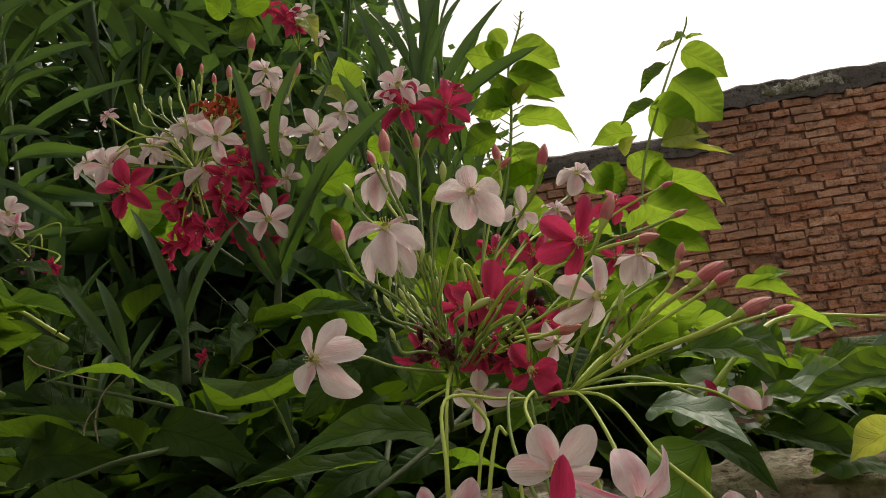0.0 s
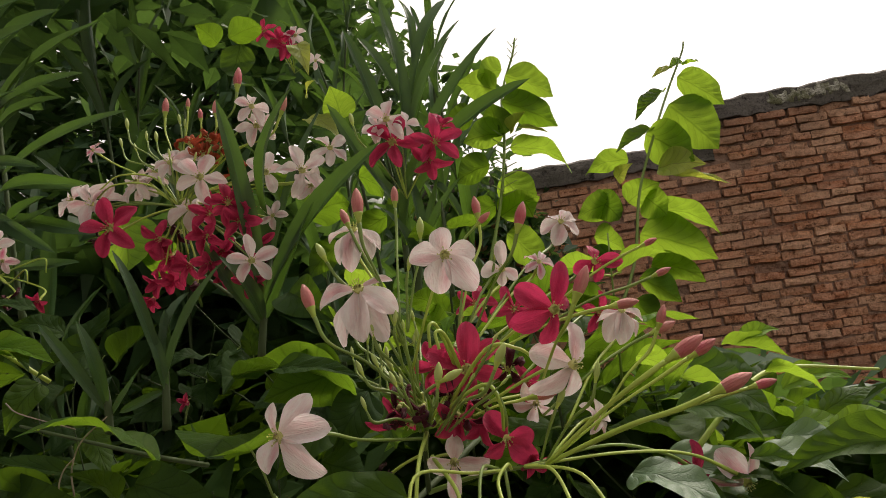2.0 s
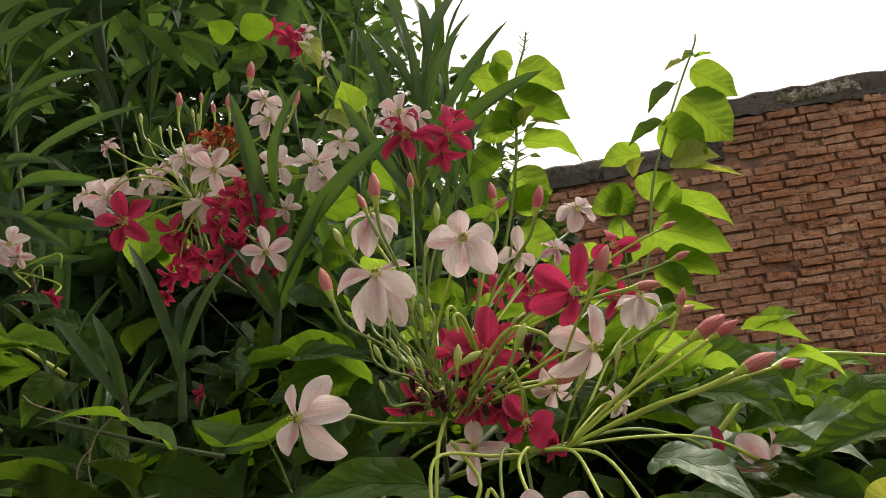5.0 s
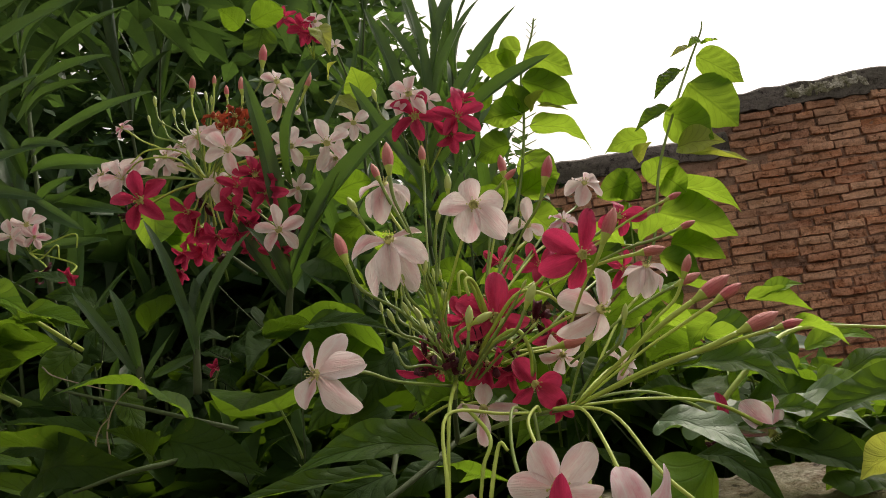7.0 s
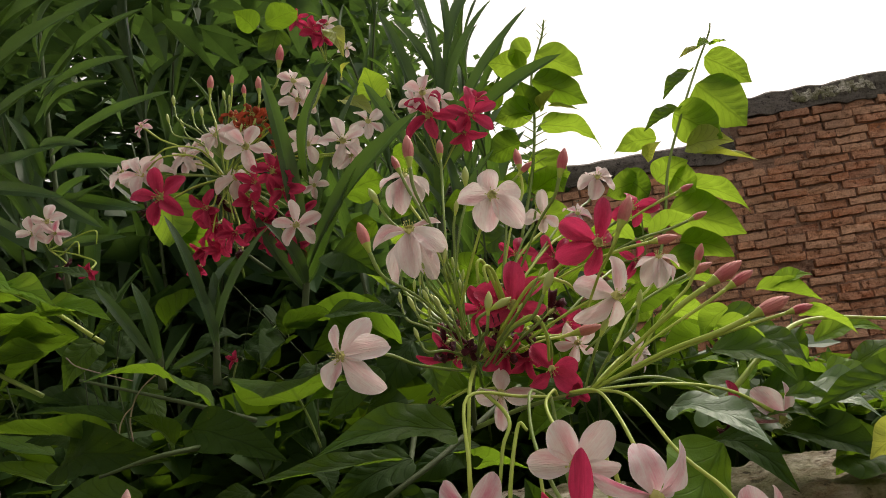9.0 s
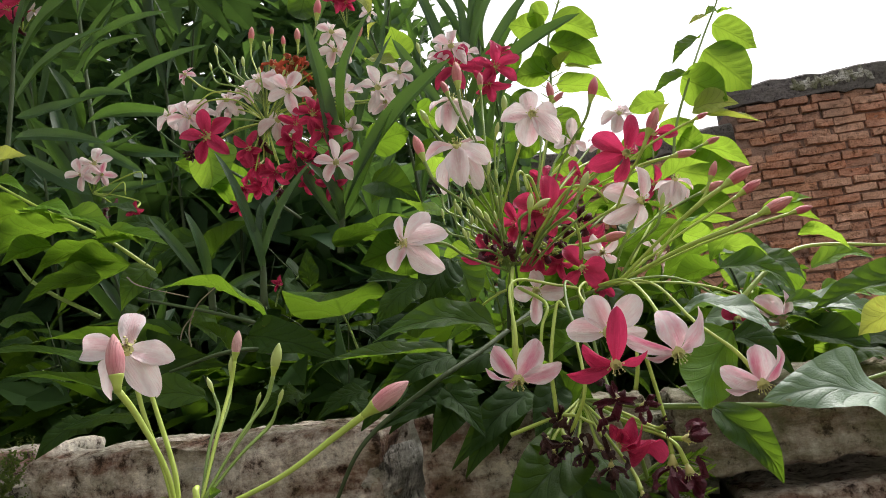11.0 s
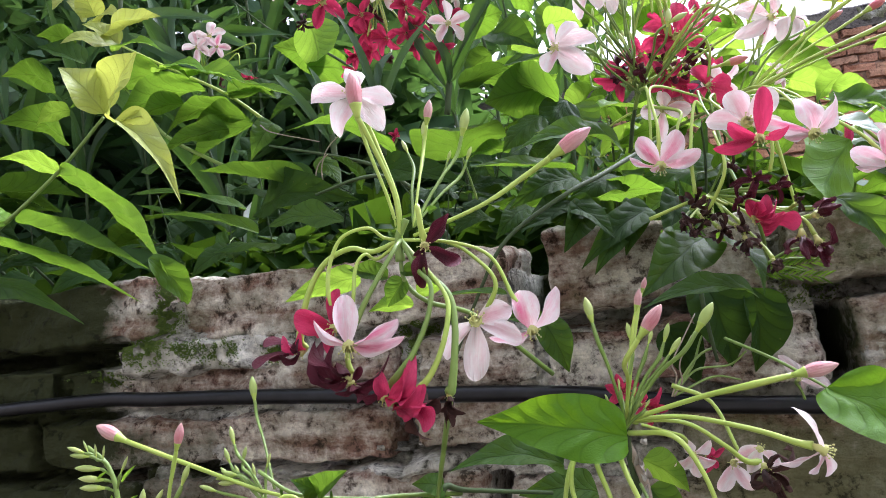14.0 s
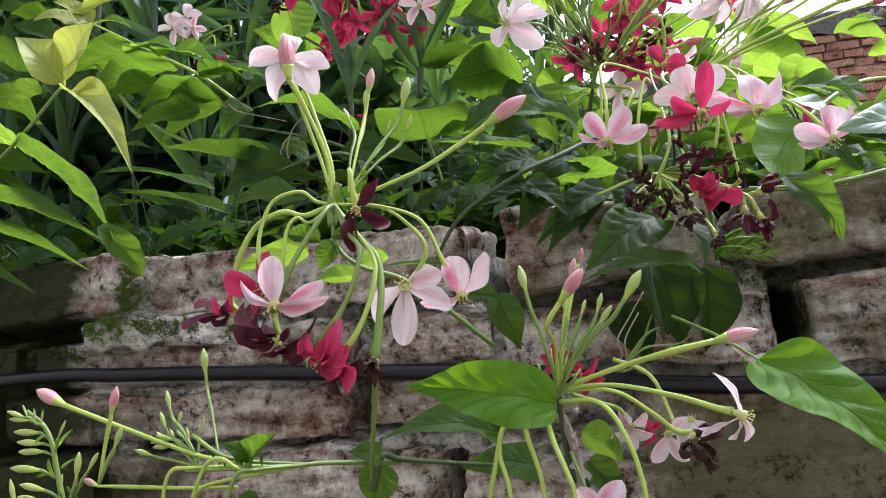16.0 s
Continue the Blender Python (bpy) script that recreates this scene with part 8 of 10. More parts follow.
leaf(shoot_i, (-0.3774, 0.0800, 1.7308), (-0.4653, 0.0600, 1.7115), 0.0448, (-0.05, 0.20, 0.97), 0)
leaf(shoot_i, (-0.3356, 0.0800, 1.7075), (-0.4183, 0.0600, 1.6879), 0.0389, (-0.05, 0.20, 0.97), 1)
leaf(shoot_i, (-0.3091, 0.0800, 1.6876), (-0.3675, 0.0600, 1.6693), 0.0333, (-0.05, 0.20, 0.97), 2)
leaf(shoot_i, (-0.3013, 0.1000, 1.6754), (-0.3572, 0.0800, 1.6414), 0.0341, (-0.05, 0.20, 0.97), 3)
leaf(shoot_i, (-0.4647, 0.0800, 1.7586), (-0.5005, 0.0600, 1.7760), 0.0309, (0.27, -0.69, 0.67), 3)
leaf(shoot_i, (-0.4871, 0.1000, 1.8486), (-0.5009, 0.0800, 1.8212), 0.0270, (0.27, -0.69, 0.67), 3, YELLOW)
leaf(shoot_i, (-0.4686, 0.1000, 1.8157), (-0.4673, 0.0800, 1.8415), 0.0267, (0.29, -0.90, 0.32), 3, YELLOW)
leaf(shoot_i, (-0.4554, 0.0500, 1.7025), (-0.4766, 0.0300, 1.6873), 0.0337, (-0.05, 0.20, 0.97), 2, YOUNG)
shoot_j = thing("creeper_shoot", (-0.1586, 0.1000, 1.5936), "deep green creeper leaves in the shade of the wall", "creeper", "leafy creeper shoots")
tube("stem", [(-0.1586, 0.1000, 1.5936), (-0.1711, 0.0600, 1.6051), (-0.2005, 0.0500, 1.6166), (-0.2597, 0.0500, 1.6358)], (0.0018, 0.00144, 0.00090), TWIG, shoot_j)
leaf(shoot_j, (-0.2183, 0.0400, 1.6026), (-0.2835, 0.0200, 1.6179), 0.0142, (0.24, -0.46, 0.85), 1, LEAF_SHADED)
leaf(shoot_j, (-0.1569, 0.0200, 1.5925), (-0.0873, 0.0000, 1.5681), 0.0282, (0.28, -0.84, 0.47), 0, LEAF_SHADED)
leaf(shoot_j, (-0.2652, 0.0400, 1.5832), (-0.1803, 0.0200, 1.5793), 0.0379, (0.27, -0.90, 0.34), 4, LEAF_SHADED)
leaf(shoot_j, (-0.2385, 0.1000, 1.6857), (-0.2757, 0.0800, 1.6697), 0.0247, (0.27, -0.75, 0.60), 1, LEAF_SHADED)
leaf(shoot_j, (-0.3084, 0.1200, 1.7263), (-0.3428, 0.1000, 1.7298), 0.0179, (0.24, -0.46, 0.85), 2, LEAF_SHADED)
leaf(shoot_j, (-0.2832, 0.1200, 1.7037), (-0.3118, 0.1000, 1.7154), 0.0219, (0.27, -0.75, 0.60), 2, LEAF_SHADED)
leaf(shoot_j, (-0.3230, 0.1000, 1.6822), (-0.3491, 0.0800, 1.7024), 0.0256, (0.27, -0.75, 0.60), 4, LEAF_SHADED)
leaf(shoot_j, (-0.2394, 0.1200, 1.6744), (-0.1908, 0.1000, 1.6945), 0.0253, (0.27, -0.90, 0.34), 3, LEAF_SHADED)
leaf(shoot_j, (-0.0907, 0.0200, 1.6416), (-0.0499, 0.0000, 1.6433), 0.0158, (-0.02, 0.56, 0.83), 2, LEAF_SHADED)
leaf(shoot_j, (-0.0549, 0.0000, 1.6426), (-0.0031, -0.0200, 1.6314), 0.0164, (0.27, -0.65, 0.71), 0, LEAF_SHADED)
leaf(shoot_j, (-0.0709, 0.0600, 1.6931), (-0.0357, 0.0400, 1.6677), 0.0279, (0.26, -0.96, 0.11), 1, LEAF_SHADED)
leaf(shoot_j, (-0.0201, 0.0400, 1.6249), (-0.0372, 0.0200, 1.5958), 0.0286, (0.26, -0.94, 0.20), 5, LEAF_SHADED)
leaf(shoot_j, (-0.2610, 0.0500, 1.5957), (-0.2853, 0.0300, 1.6006), 0.0146, (0.26, -0.58, 0.77), 5, LEAF_SHADED)
leaf(shoot_j, (-0.0484, 0.0300, 1.5906), (-0.0163, 0.0100, 1.5816), 0.0276, (0.26, -0.94, 0.20), 5, LEAF_SHADED)
shoot_k = thing("creeper_shoot", (0.1477, 0.0500, 1.5686), "creeper shoot with bright yellow-green leaves against the far wall", "creeper", "leafy creeper shoots")
tube("stem", [(0.1477, 0.0500, 1.5686), (0.1824, 0.0800, 1.5948), (0.2109, 0.1000, 1.6048), (0.2613, 0.1000, 1.5966)], (0.0018, 0.00144, 0.00090), STALK, shoot_k)
leaf(shoot_k, (0.1718, 0.0400, 1.6218), (0.2027, 0.0400, 1.6111), 0.0166, (0.08, 0.28, 0.96), 3, YOUNG)
leaf(shoot_k, (0.1804, 0.0400, 1.6218), (0.2010, 0.0400, 1.6258), 0.0119, (0.24, -0.58, 0.78), 1, YOUNG)
leaf(shoot_k, (0.1895, 0.0400, 1.6053), (0.2159, 0.0400, 1.5922), 0.0163, (0.10, 0.20, 0.97), 1, YOUNG)
leaf(shoot_k, (0.2190, 0.0600, 1.5702), (0.2511, 0.0600, 1.5773), 0.0149, (0.24, -0.62, 0.74), 2, YOUNG)
leaf(shoot_k, (0.2187, 0.0500, 1.5703), (0.2419, 0.0500, 1.5555), 0.0173, (0.24, -0.62, 0.74), 0, YOUNG)
leaf(shoot_k, (0.1717, 0.0300, 1.5659), (0.1966, 0.0300, 1.5583), 0.0112, (0.24, -0.58, 0.78), 4)
leaf(shoot_k, (0.2385, 0.0200, 1.5674), (0.1813, 0.0200, 1.5595), 0.0242, (0.25, -0.65, 0.72), 1)
leaf(shoot_k, (0.2031, -0.0500, 1.5513), (0.1813, -0.0500, 1.5424), 0.0173, (-0.12, 0.86, 0.49), 1, YELLOW)
leaf(shoot_k, (0.2026, 0.0300, 1.5506), (0.1865, 0.0300, 1.5258), 0.0220, (0.45, -0.87, 0.22), 3)
leaf(shoot_k, (0.1809, 0.0300, 1.5590), (0.1939, 0.0300, 1.5356), 0.0139, (0.45, -0.87, 0.22), 3)
leaf(shoot_k, (0.1512, 0.0600, 1.6083), (0.1771, 0.0600, 1.5886), 0.0187, (0.06, 0.33, 0.94), 1, YOUNG)
leaf(shoot_k, (0.1693, 0.0700, 1.5997), (0.1979, 0.0700, 1.5794), 0.0221, (0.25, -0.74, 0.62), 2)
leaf(shoot_k, (0.1440, 0.0500, 1.5934), (0.1864, 0.0500, 1.5750), 0.0241, (0.24, -0.62, 0.74), 4)
leaf(shoot_k, (0.2129, 0.1200, 1.5918), (0.2530, 0.1200, 1.5960), 0.0173, (0.24, -0.62, 0.74), 4, YOUNG)
leaf(shoot_k, (0.2320, 0.1200, 1.5750), (0.2637, 0.1200, 1.5874), 0.0206, (0.24, -0.62, 0.74), 5)
leaf(shoot_k, (0.1307, 0.0800, 1.6231), (0.1532, 0.0800, 1.6060), 0.0200, (0.02, 0.49, 0.87), 1, YOUNG)
leaf(shoot_k, (0.1606, 0.0700, 1.6173), (0.1415, 0.0700, 1.6008), 0.0194, (0.02, 0.49, 0.87), 1, YOUNG)
leaf(shoot_k, (0.2105, 0.1000, 1.5747), (0.2396, 0.1000, 1.5671), 0.0197, (0.24, -0.62, 0.74), 0, YOUNG)
leaf(shoot_k, (0.2035, 0.1200, 1.5793), (0.1819, 0.1200, 1.6038), 0.0211, (0.06, 0.33, 0.94), 0)
vine_a = thing("creeper_shoot", (0.1142, 0.3500, 1.6393), "slender creeper vine with backlit leaves rising against the sky", "creeper", "leafy creeper shoots")
tube("stem", [(0.1142, 0.3500, 1.6393), (0.1573, 0.3800, 1.7159), (0.1796, 0.4000, 1.7960), (0.2086, 0.4200, 1.8613), (0.2386, 0.4500, 1.9215), (0.2600, 0.4500, 1.9588), (0.2645, 0.4500, 1.9719)], (0.0018, 0.00144, 0.00090), DEEP, vine_a)
leaf(vine_a, (0.2446, 0.4200, 1.9200), (0.2819, 0.4000, 1.8713), 0.0354, (0.14, 0.76, 0.64), 0, YOUNG)
leaf(vine_a, (0.2297, 0.4200, 1.8911), (0.2675, 0.4000, 1.8249), 0.0557, (0.11, 0.83, 0.55), 1, YOUNG)
leaf(vine_a, (0.1999, 0.4200, 1.8633), (0.2409, 0.4000, 1.8175), 0.0498, (0.11, 0.83, 0.55), 0, YOUNG)
leaf(vine_a, (0.2052, 0.4200, 1.8225), (0.2498, 0.4000, 1.8137), 0.0374, (0.34, -0.91, 0.22), 1, YELLOW)
leaf(vine_a, (0.2112, 0.4200, 1.8133), (0.2706, 0.4000, 1.7861), 0.0191, (0.35, -0.55, 0.76), 3, YELLOW)
leaf(vine_a, (0.1926, 0.4200, 1.7798), (0.2538, 0.4000, 1.7387), 0.0309, (0.08, 0.64, 0.76), 4, YOUNG)
leaf(vine_a, (0.1728, 0.4200, 1.7551), (0.2431, 0.4000, 1.7143), 0.0545, (0.01, 0.82, 0.57), 1, YOUNG)
leaf(vine_a, (0.1768, 0.4200, 1.8386), (0.1257, 0.4000, 1.8280), 0.0308, (0.08, 0.64, 0.76), 2, YOUNG)
leaf(vine_a, (0.2280, 0.4200, 1.9071), (0.1898, 0.4000, 1.8737), 0.0210, (-0.43, -0.82, 0.38), 3)
leaf(vine_a, (0.2078, 0.4200, 1.8668), (0.1636, 0.4000, 1.8431), 0.0209, (-0.31, -0.83, 0.47), 3)
leaf(vine_a, (0.2536, 0.4200, 1.9348), (0.2342, 0.4000, 1.9232), 0.0136, (0.25, -0.80, 0.55), 3, YOUNG)
leaf(vine_a, (0.2407, 0.4200, 1.9312), (0.2149, 0.4000, 1.9166), 0.0099, (0.25, -0.69, 0.67), 3, YELLOW)
leaf(vine_a, (0.2530, 0.4200, 1.9316), (0.2668, 0.4000, 1.9236), 0.0098, (0.25, -0.69, 0.67), 3, YOUNG)
leaf(vine_a, (0.1608, 0.4200, 1.8190), (0.1769, 0.4000, 1.8285), 0.0184, (0.24, -0.94, 0.26), 2, YELLOW)
leaf(vine_a, (0.1678, 0.4200, 1.7914), (0.2016, 0.4000, 1.8039), 0.0364, (-0.08, 0.79, 0.61), 2, YOUNG)
leaf(vine_a, (0.1502, 0.4200, 1.7950), (0.1113, 0.4000, 1.7816), 0.0367, (-0.08, 0.79, 0.61), 0, YOUNG)
leaf(vine_a, (0.1864, 0.4200, 1.7940), (0.2028, 0.4000, 1.7661), 0.0361, (-0.08, 0.79, 0.61), 5, YOUNG)
leaf(vine_a, (0.1336, 0.4200, 1.8050), (0.1568, 0.4000, 1.7692), 0.0335, (-0.08, 0.79, 0.61), 2)
leaf(vine_a, (0.1778, 0.4200, 1.7196), (0.2279, 0.4000, 1.6945), 0.0353, (-0.06, 0.73, 0.68), 2, YOUNG)
leaf(vine_a, (0.1640, 0.4200, 1.7097), (0.1989, 0.4000, 1.6760), 0.0324, (-0.08, 0.79, 0.61), 3, YOUNG)
leaf(vine_a, (0.1456, 0.4200, 1.7382), (0.1056, 0.4000, 1.7170), 0.0362, (0.25, -0.85, 0.47), 3)
leaf(vine_a, (0.1537, 0.4200, 1.6868), (0.1731, 0.4000, 1.6452), 0.0353, (-0.03, 0.63, 0.77), 1)
leaf(vine_a, (0.1256, 0.4200, 1.7612), (0.1562, 0.4000, 1.7352), 0.0363, (-0.03, 0.63, 0.77), 1, YOUNG)
vine_b = thing("creeper_shoot", (0.0238, 0.3000, 1.7259), "creeper vine with backlit green leaves and a feathery tip", "creeper", "leafy creeper shoots")
tube("stem", [(0.0238, 0.3000, 1.7259), (0.0434, 0.3200, 1.7952), (0.0543, 0.3400, 1.8599), (0.0588, 0.3500, 1.9138), (0.0765, 0.3500, 1.9551), (0.0820, 0.3500, 1.9736)], (0.0018, 0.00144, 0.00090), DEEP, vine_b)
leaf(vine_b, (0.0662, 0.3300, 1.9252), (0.1125, 0.3100, 1.8841), 0.0341, (0.04, 0.75, 0.66), 1, YOUNG)
leaf(vine_b, (0.0589, 0.3300, 1.8986), (0.1110, 0.3100, 1.8535), 0.0350, (0.04, 0.75, 0.66), 0)
leaf(vine_b, (0.0643, 0.3300, 1.9321), (0.0392, 0.3100, 1.9225), 0.0288, (-0.06, 0.73, 0.68), 1, YOUNG)
leaf(vine_b, (0.0552, 0.3300, 1.9121), (0.0185, 0.3100, 1.9214), 0.0346, (-0.06, 0.73, 0.68), 2, YOUNG)
leaf(vine_b, (0.0563, 0.3300, 1.8649), (0.0158, 0.3100, 1.8575), 0.0341, (-0.06, 0.73, 0.68), 1, YOUNG)
leaf(vine_b, (0.0595, 0.3300, 1.8489), (0.1192, 0.3100, 1.8078), 0.0289, (0.02, 0.50, 0.86), 4, YOUNG)
leaf(vine_b, (0.0530, 0.3300, 1.8626), (0.0489, 0.3100, 1.8923), 0.0341, (-0.08, 0.79, 0.61), 3)
leaf(vine_b, (0.0624, 0.3300, 1.8666), (0.0814, 0.3100, 1.8754), 0.0170, (0.24, -0.94, 0.26), 3, YELLOW)
leaf(vine_b, (0.0713, 0.3300, 1.8676), (0.1008, 0.3100, 1.8487), 0.0079, (0.25, -0.69, 0.67), 3, YELLOW)
leaf(vine_b, (0.0370, 0.3300, 1.8356), (0.0029, 0.3100, 1.8185), 0.0339, (-0.06, 0.73, 0.68), 1)
leaf(vine_b, (0.0464, 0.3300, 1.8214), (0.0734, 0.3100, 1.7689), 0.0388, (-0.08, 0.79, 0.61), 1, YOUNG)
leaf(vine_b, (0.0361, 0.3300, 1.7936), (0.0070, 0.3100, 1.7708), 0.0335, (-0.04, 0.69, 0.72), 2)
leaf(vine_b, (0.0398, 0.3300, 1.7810), (0.0824, 0.3100, 1.7899), 0.0332, (-0.08, 0.79, 0.61), 2, YOUNG)
leaf(vine_b, (0.0425, 0.3300, 1.7628), (0.0755, 0.3100, 1.7181), 0.0383, (-0.07, 0.75, 0.65), 0, YOUNG)
leaf(vine_b, (0.0112, 0.3300, 1.7455), (-0.0225, 0.3100, 1.7251), 0.0333, (0.25, -0.92, 0.31), 0)
leaf(vine_b, (0.0284, 0.3300, 1.8933), (-0.0000, 0.3100, 1.8763), 0.0288, (-0.07, 0.75, 0.65), 0)
tube("leaf_spike", [(0.0564, 0.3200, 1.8580), (0.0468, 0.3150, 1.8656)], (0.00065, 0.00054, 0.00045), DEEP, vine_b)
tube("leaf_spike", [(0.0557, 0.3200, 1.8533), (0.0691, 0.3150, 1.8556)], (0.00065, 0.00054, 0.00045), DEEP, vine_b)
tube("leaf_spike", [(0.0549, 0.3200, 1.8487), (0.0453, 0.3150, 1.8563)], (0.00065, 0.00054, 0.00045), DEEP, vine_b)
tube("leaf_spike", [(0.0541, 0.3200, 1.8440), (0.0676, 0.3150, 1.8464)], (0.00065, 0.00054, 0.00045), DEEP, vine_b)
tube("leaf_spike", [(0.0534, 0.3200, 1.8394), (0.0438, 0.3150, 1.8470)], (0.00065, 0.00054, 0.00045), DEEP, vine_b)
tube("leaf_spike", [(0.0526, 0.3200, 1.8347), (0.0661, 0.3150, 1.8372)], (0.00065, 0.00054, 0.00045), DEEP, vine_b)
tube("leaf_spike", [(0.0519, 0.3200, 1.8301), (0.0423, 0.3150, 1.8377)], (0.00065, 0.00054, 0.00045), DEEP, vine_b)
tube("leaf_spike", [(0.0511, 0.3200, 1.8255), (0.0646, 0.3150, 1.8280)], (0.00065, 0.00054, 0.00045), DEEP, vine_b)
tube("leaf_spike", [(0.0504, 0.3200, 1.8209), (0.0409, 0.3150, 1.8285)], (0.00065, 0.00054, 0.00045), DEEP, vine_b)
tube("leaf_spike", [(0.0496, 0.3200, 1.8163), (0.0630, 0.3150, 1.8189)], (0.00065, 0.00054, 0.00045), DEEP, vine_b)
tube("leaf_spike", [(0.0489, 0.3200, 1.8117), (0.0394, 0.3150, 1.8193)], (0.00065, 0.00054, 0.00045), DEEP, vine_b)
tube("leaf_spike", [(0.0481, 0.3200, 1.8071), (0.0615, 0.3150, 1.8098)], (0.00065, 0.00054, 0.00045), DEEP, vine_b)
tube("leaf_spike", [(0.0474, 0.3200, 1.8026), (0.0379, 0.3150, 1.8101)], (0.00065, 0.00054, 0.00045), DEEP, vine_b)
tube("leaf_spike", [(0.0467, 0.3200, 1.7980), (0.0600, 0.3150, 1.8007)], (0.00065, 0.00054, 0.00045), DEEP, vine_b)
tube("leaf_spike", [(0.0755, 0.3500, 1.9488), (0.0713, 0.3500, 1.9565)], (0.00050, 0.00042, 0.00035), DEEP, vine_b)
tube("leaf_spike", [(0.0761, 0.3500, 1.9526), (0.0824, 0.3500, 1.9576)], (0.00050, 0.00042, 0.00035), DEEP, vine_b)
tube("leaf_spike", [(0.0767, 0.3500, 1.9564), (0.0725, 0.3500, 1.9641)], (0.00050, 0.00042, 0.00035), DEEP, vine_b)
tube("leaf_spike", [(0.0774, 0.3500, 1.9602), (0.0837, 0.3500, 1.9652)], (0.00050, 0.00042, 0.00035), DEEP, vine_b)
tube("leaf_spike", [(0.0780, 0.3500, 1.9640), (0.0738, 0.3500, 1.9718)], (0.00050, 0.00042, 0.00035), DEEP, vine_b)
tube("leaf_spike", [(0.0786, 0.3500, 1.9678), (0.0849, 0.3500, 1.9728)], (0.00050, 0.00042, 0.00035), DEEP, vine_b)
leaf(shoot_k, (0.1650, 0.0350, 1.5480), (0.2080, 0.0050, 1.5300), 0.0280, (0.25, -0.60, 0.76), 1, LEAF_SHADED)
leaf(shoot_k, (0.1300, 0.0300, 1.5480), (0.1620, -0.0080, 1.5310), 0.0250, (0.10, -0.55, 0.83), 4, LEAF_SHADED)
leaf(shoot_k, (0.2080, 0.0450, 1.5420), (0.2500, 0.0200, 1.5270), 0.0270, (0.30, -0.62, 0.72), 0, LEAF_SHADED)
leaf(shoot_k, (0.1500, 0.0450, 1.5560), (0.1880, 0.0200, 1.5520), 0.0230, (0.25, -0.45, 0.86), 2)
leaf(shoot_k, (0.1850, 0.0150, 1.5360), (0.2180, -0.0200, 1.5230), 0.0220, (0.25, -0.50, 0.83), 5)
shoot_l = thing("creeper_shoot", (-0.2267, 0.2800, 1.7403), "green creeper leaves behind the upper flower head", "creeper", "leafy creeper shoots")
tube("stem", [(-0.2267, 0.2800, 1.7403), (-0.3024, 0.2800, 1.8072), (-0.3798, 0.3000, 1.8585), (-0.4651, 0.3400, 1.9424)], (0.0018, 0.00144, 0.00090), TWIG, shoot_l)
leaf(shoot_l, (-0.3153, 0.3000, 1.8079), (-0.3731, 0.2800, 1.8332), 0.0475, (-0.08, 0.79, 0.61), 0)
leaf(shoot_l, (-0.3420, 0.3000, 1.8068), (-0.2729, 0.2800, 1.7777), 0.0526, (-0.08, 0.79, 0.61), 2)
leaf(shoot_l, (-0.1493, 0.3000, 1.8116), (-0.0940, 0.2800, 1.8124), 0.0392, (-0.08, 0.79, 0.61), 2)
leaf(shoot_l, (-0.1014, 0.3000, 1.9053), (-0.1027, 0.2800, 1.9344), 0.0345, (-0.08, 0.79, 0.61), 2, YOUNG)
leaf(shoot_l, (-0.1376, 0.3000, 1.9139), (-0.0976, 0.2800, 1.8781), 0.0229, (0.25, -0.80, 0.55), 2, YELLOW)
leaf(shoot_l, (-0.1407, 0.3000, 1.9988), (-0.1247, 0.2800, 1.9555), 0.0235, (0.24, -0.94, 0.26), 2, YELLOW)
leaf(shoot_l, (-0.2045, 0.3000, 2.0155), (-0.2117, 0.2800, 1.9677), 0.0361, (-0.08, 0.79, 0.61), 2)
leaf(shoot_l, (-0.1348, 0.3000, 1.9387), (-0.1198, 0.2800, 1.9448), 0.0145, (0.24, -0.94, 0.26), 2, YELLOW)
leaf(shoot_l, (-0.0911, 0.3000, 1.8415), (-0.0605, 0.2800, 1.8054), 0.0334, (-0.03, 0.63, 0.77), 2)
leaf(shoot_l, (-0.1627, 0.3000, 1.8570), (-0.1752, 0.2800, 1.8294), 0.0343, (-0.03, 0.63, 0.77), 2)
leaf(shoot_l, (-0.1173, 0.3000, 1.7756), (-0.1489, 0.2800, 1.7432), 0.0333, (-0.03, 0.63, 0.77), 2)
leaf(shoot_l, (-0.0676, 0.3000, 1.7950), (-0.0996, 0.2800, 1.7678), 0.0330, (-0.03, 0.63, 0.77), 2)
leaf(shoot_l, (-0.0306, 0.3000, 1.8108), (-0.0642, 0.2800, 1.7777), 0.0328, (-0.03, 0.63, 0.77), 1)
leaf(shoot_l, (-0.2170, 0.3000, 2.0255), (-0.1682, 0.2800, 2.0183), 0.0302, (-0.03, 0.63, 0.77), 1)
leaf(shoot_l, (-0.2307, 0.3000, 2.0223), (-0.2448, 0.2800, 2.0389), 0.0306, (-0.03, 0.63, 0.77), 1)
oleander_a = thing("oleander_shoot", (-0.1327, 0.1400, 1.6637), "oleander shoot with long narrow dark green leaves", "oleander", "oleander shoots")
tube("stem", [(-0.1327, 0.1400, 1.6637), (-0.1269, 0.1400, 1.6975), (-0.1219, 0.1500, 1.7435), (-0.1190, 0.1700, 1.7861)], (0.003, 0.00240, 0.00150), TWIG, oleander_a)
leaf(oleander_a, (-0.1269, 0.1400, 1.6975), (-0.1249, 0.0900, 1.8497), 0.0180, (0.69, -0.72, 0.11), 0, OLEANDER, None, LANCES[0])
leaf(oleander_a, (-0.1296, 0.1400, 1.6936), (-0.0140, 0.1000, 1.7966), 0.0189, (-0.27, -0.93, 0.25), 0, OLEANDER, None, LANCES[1])
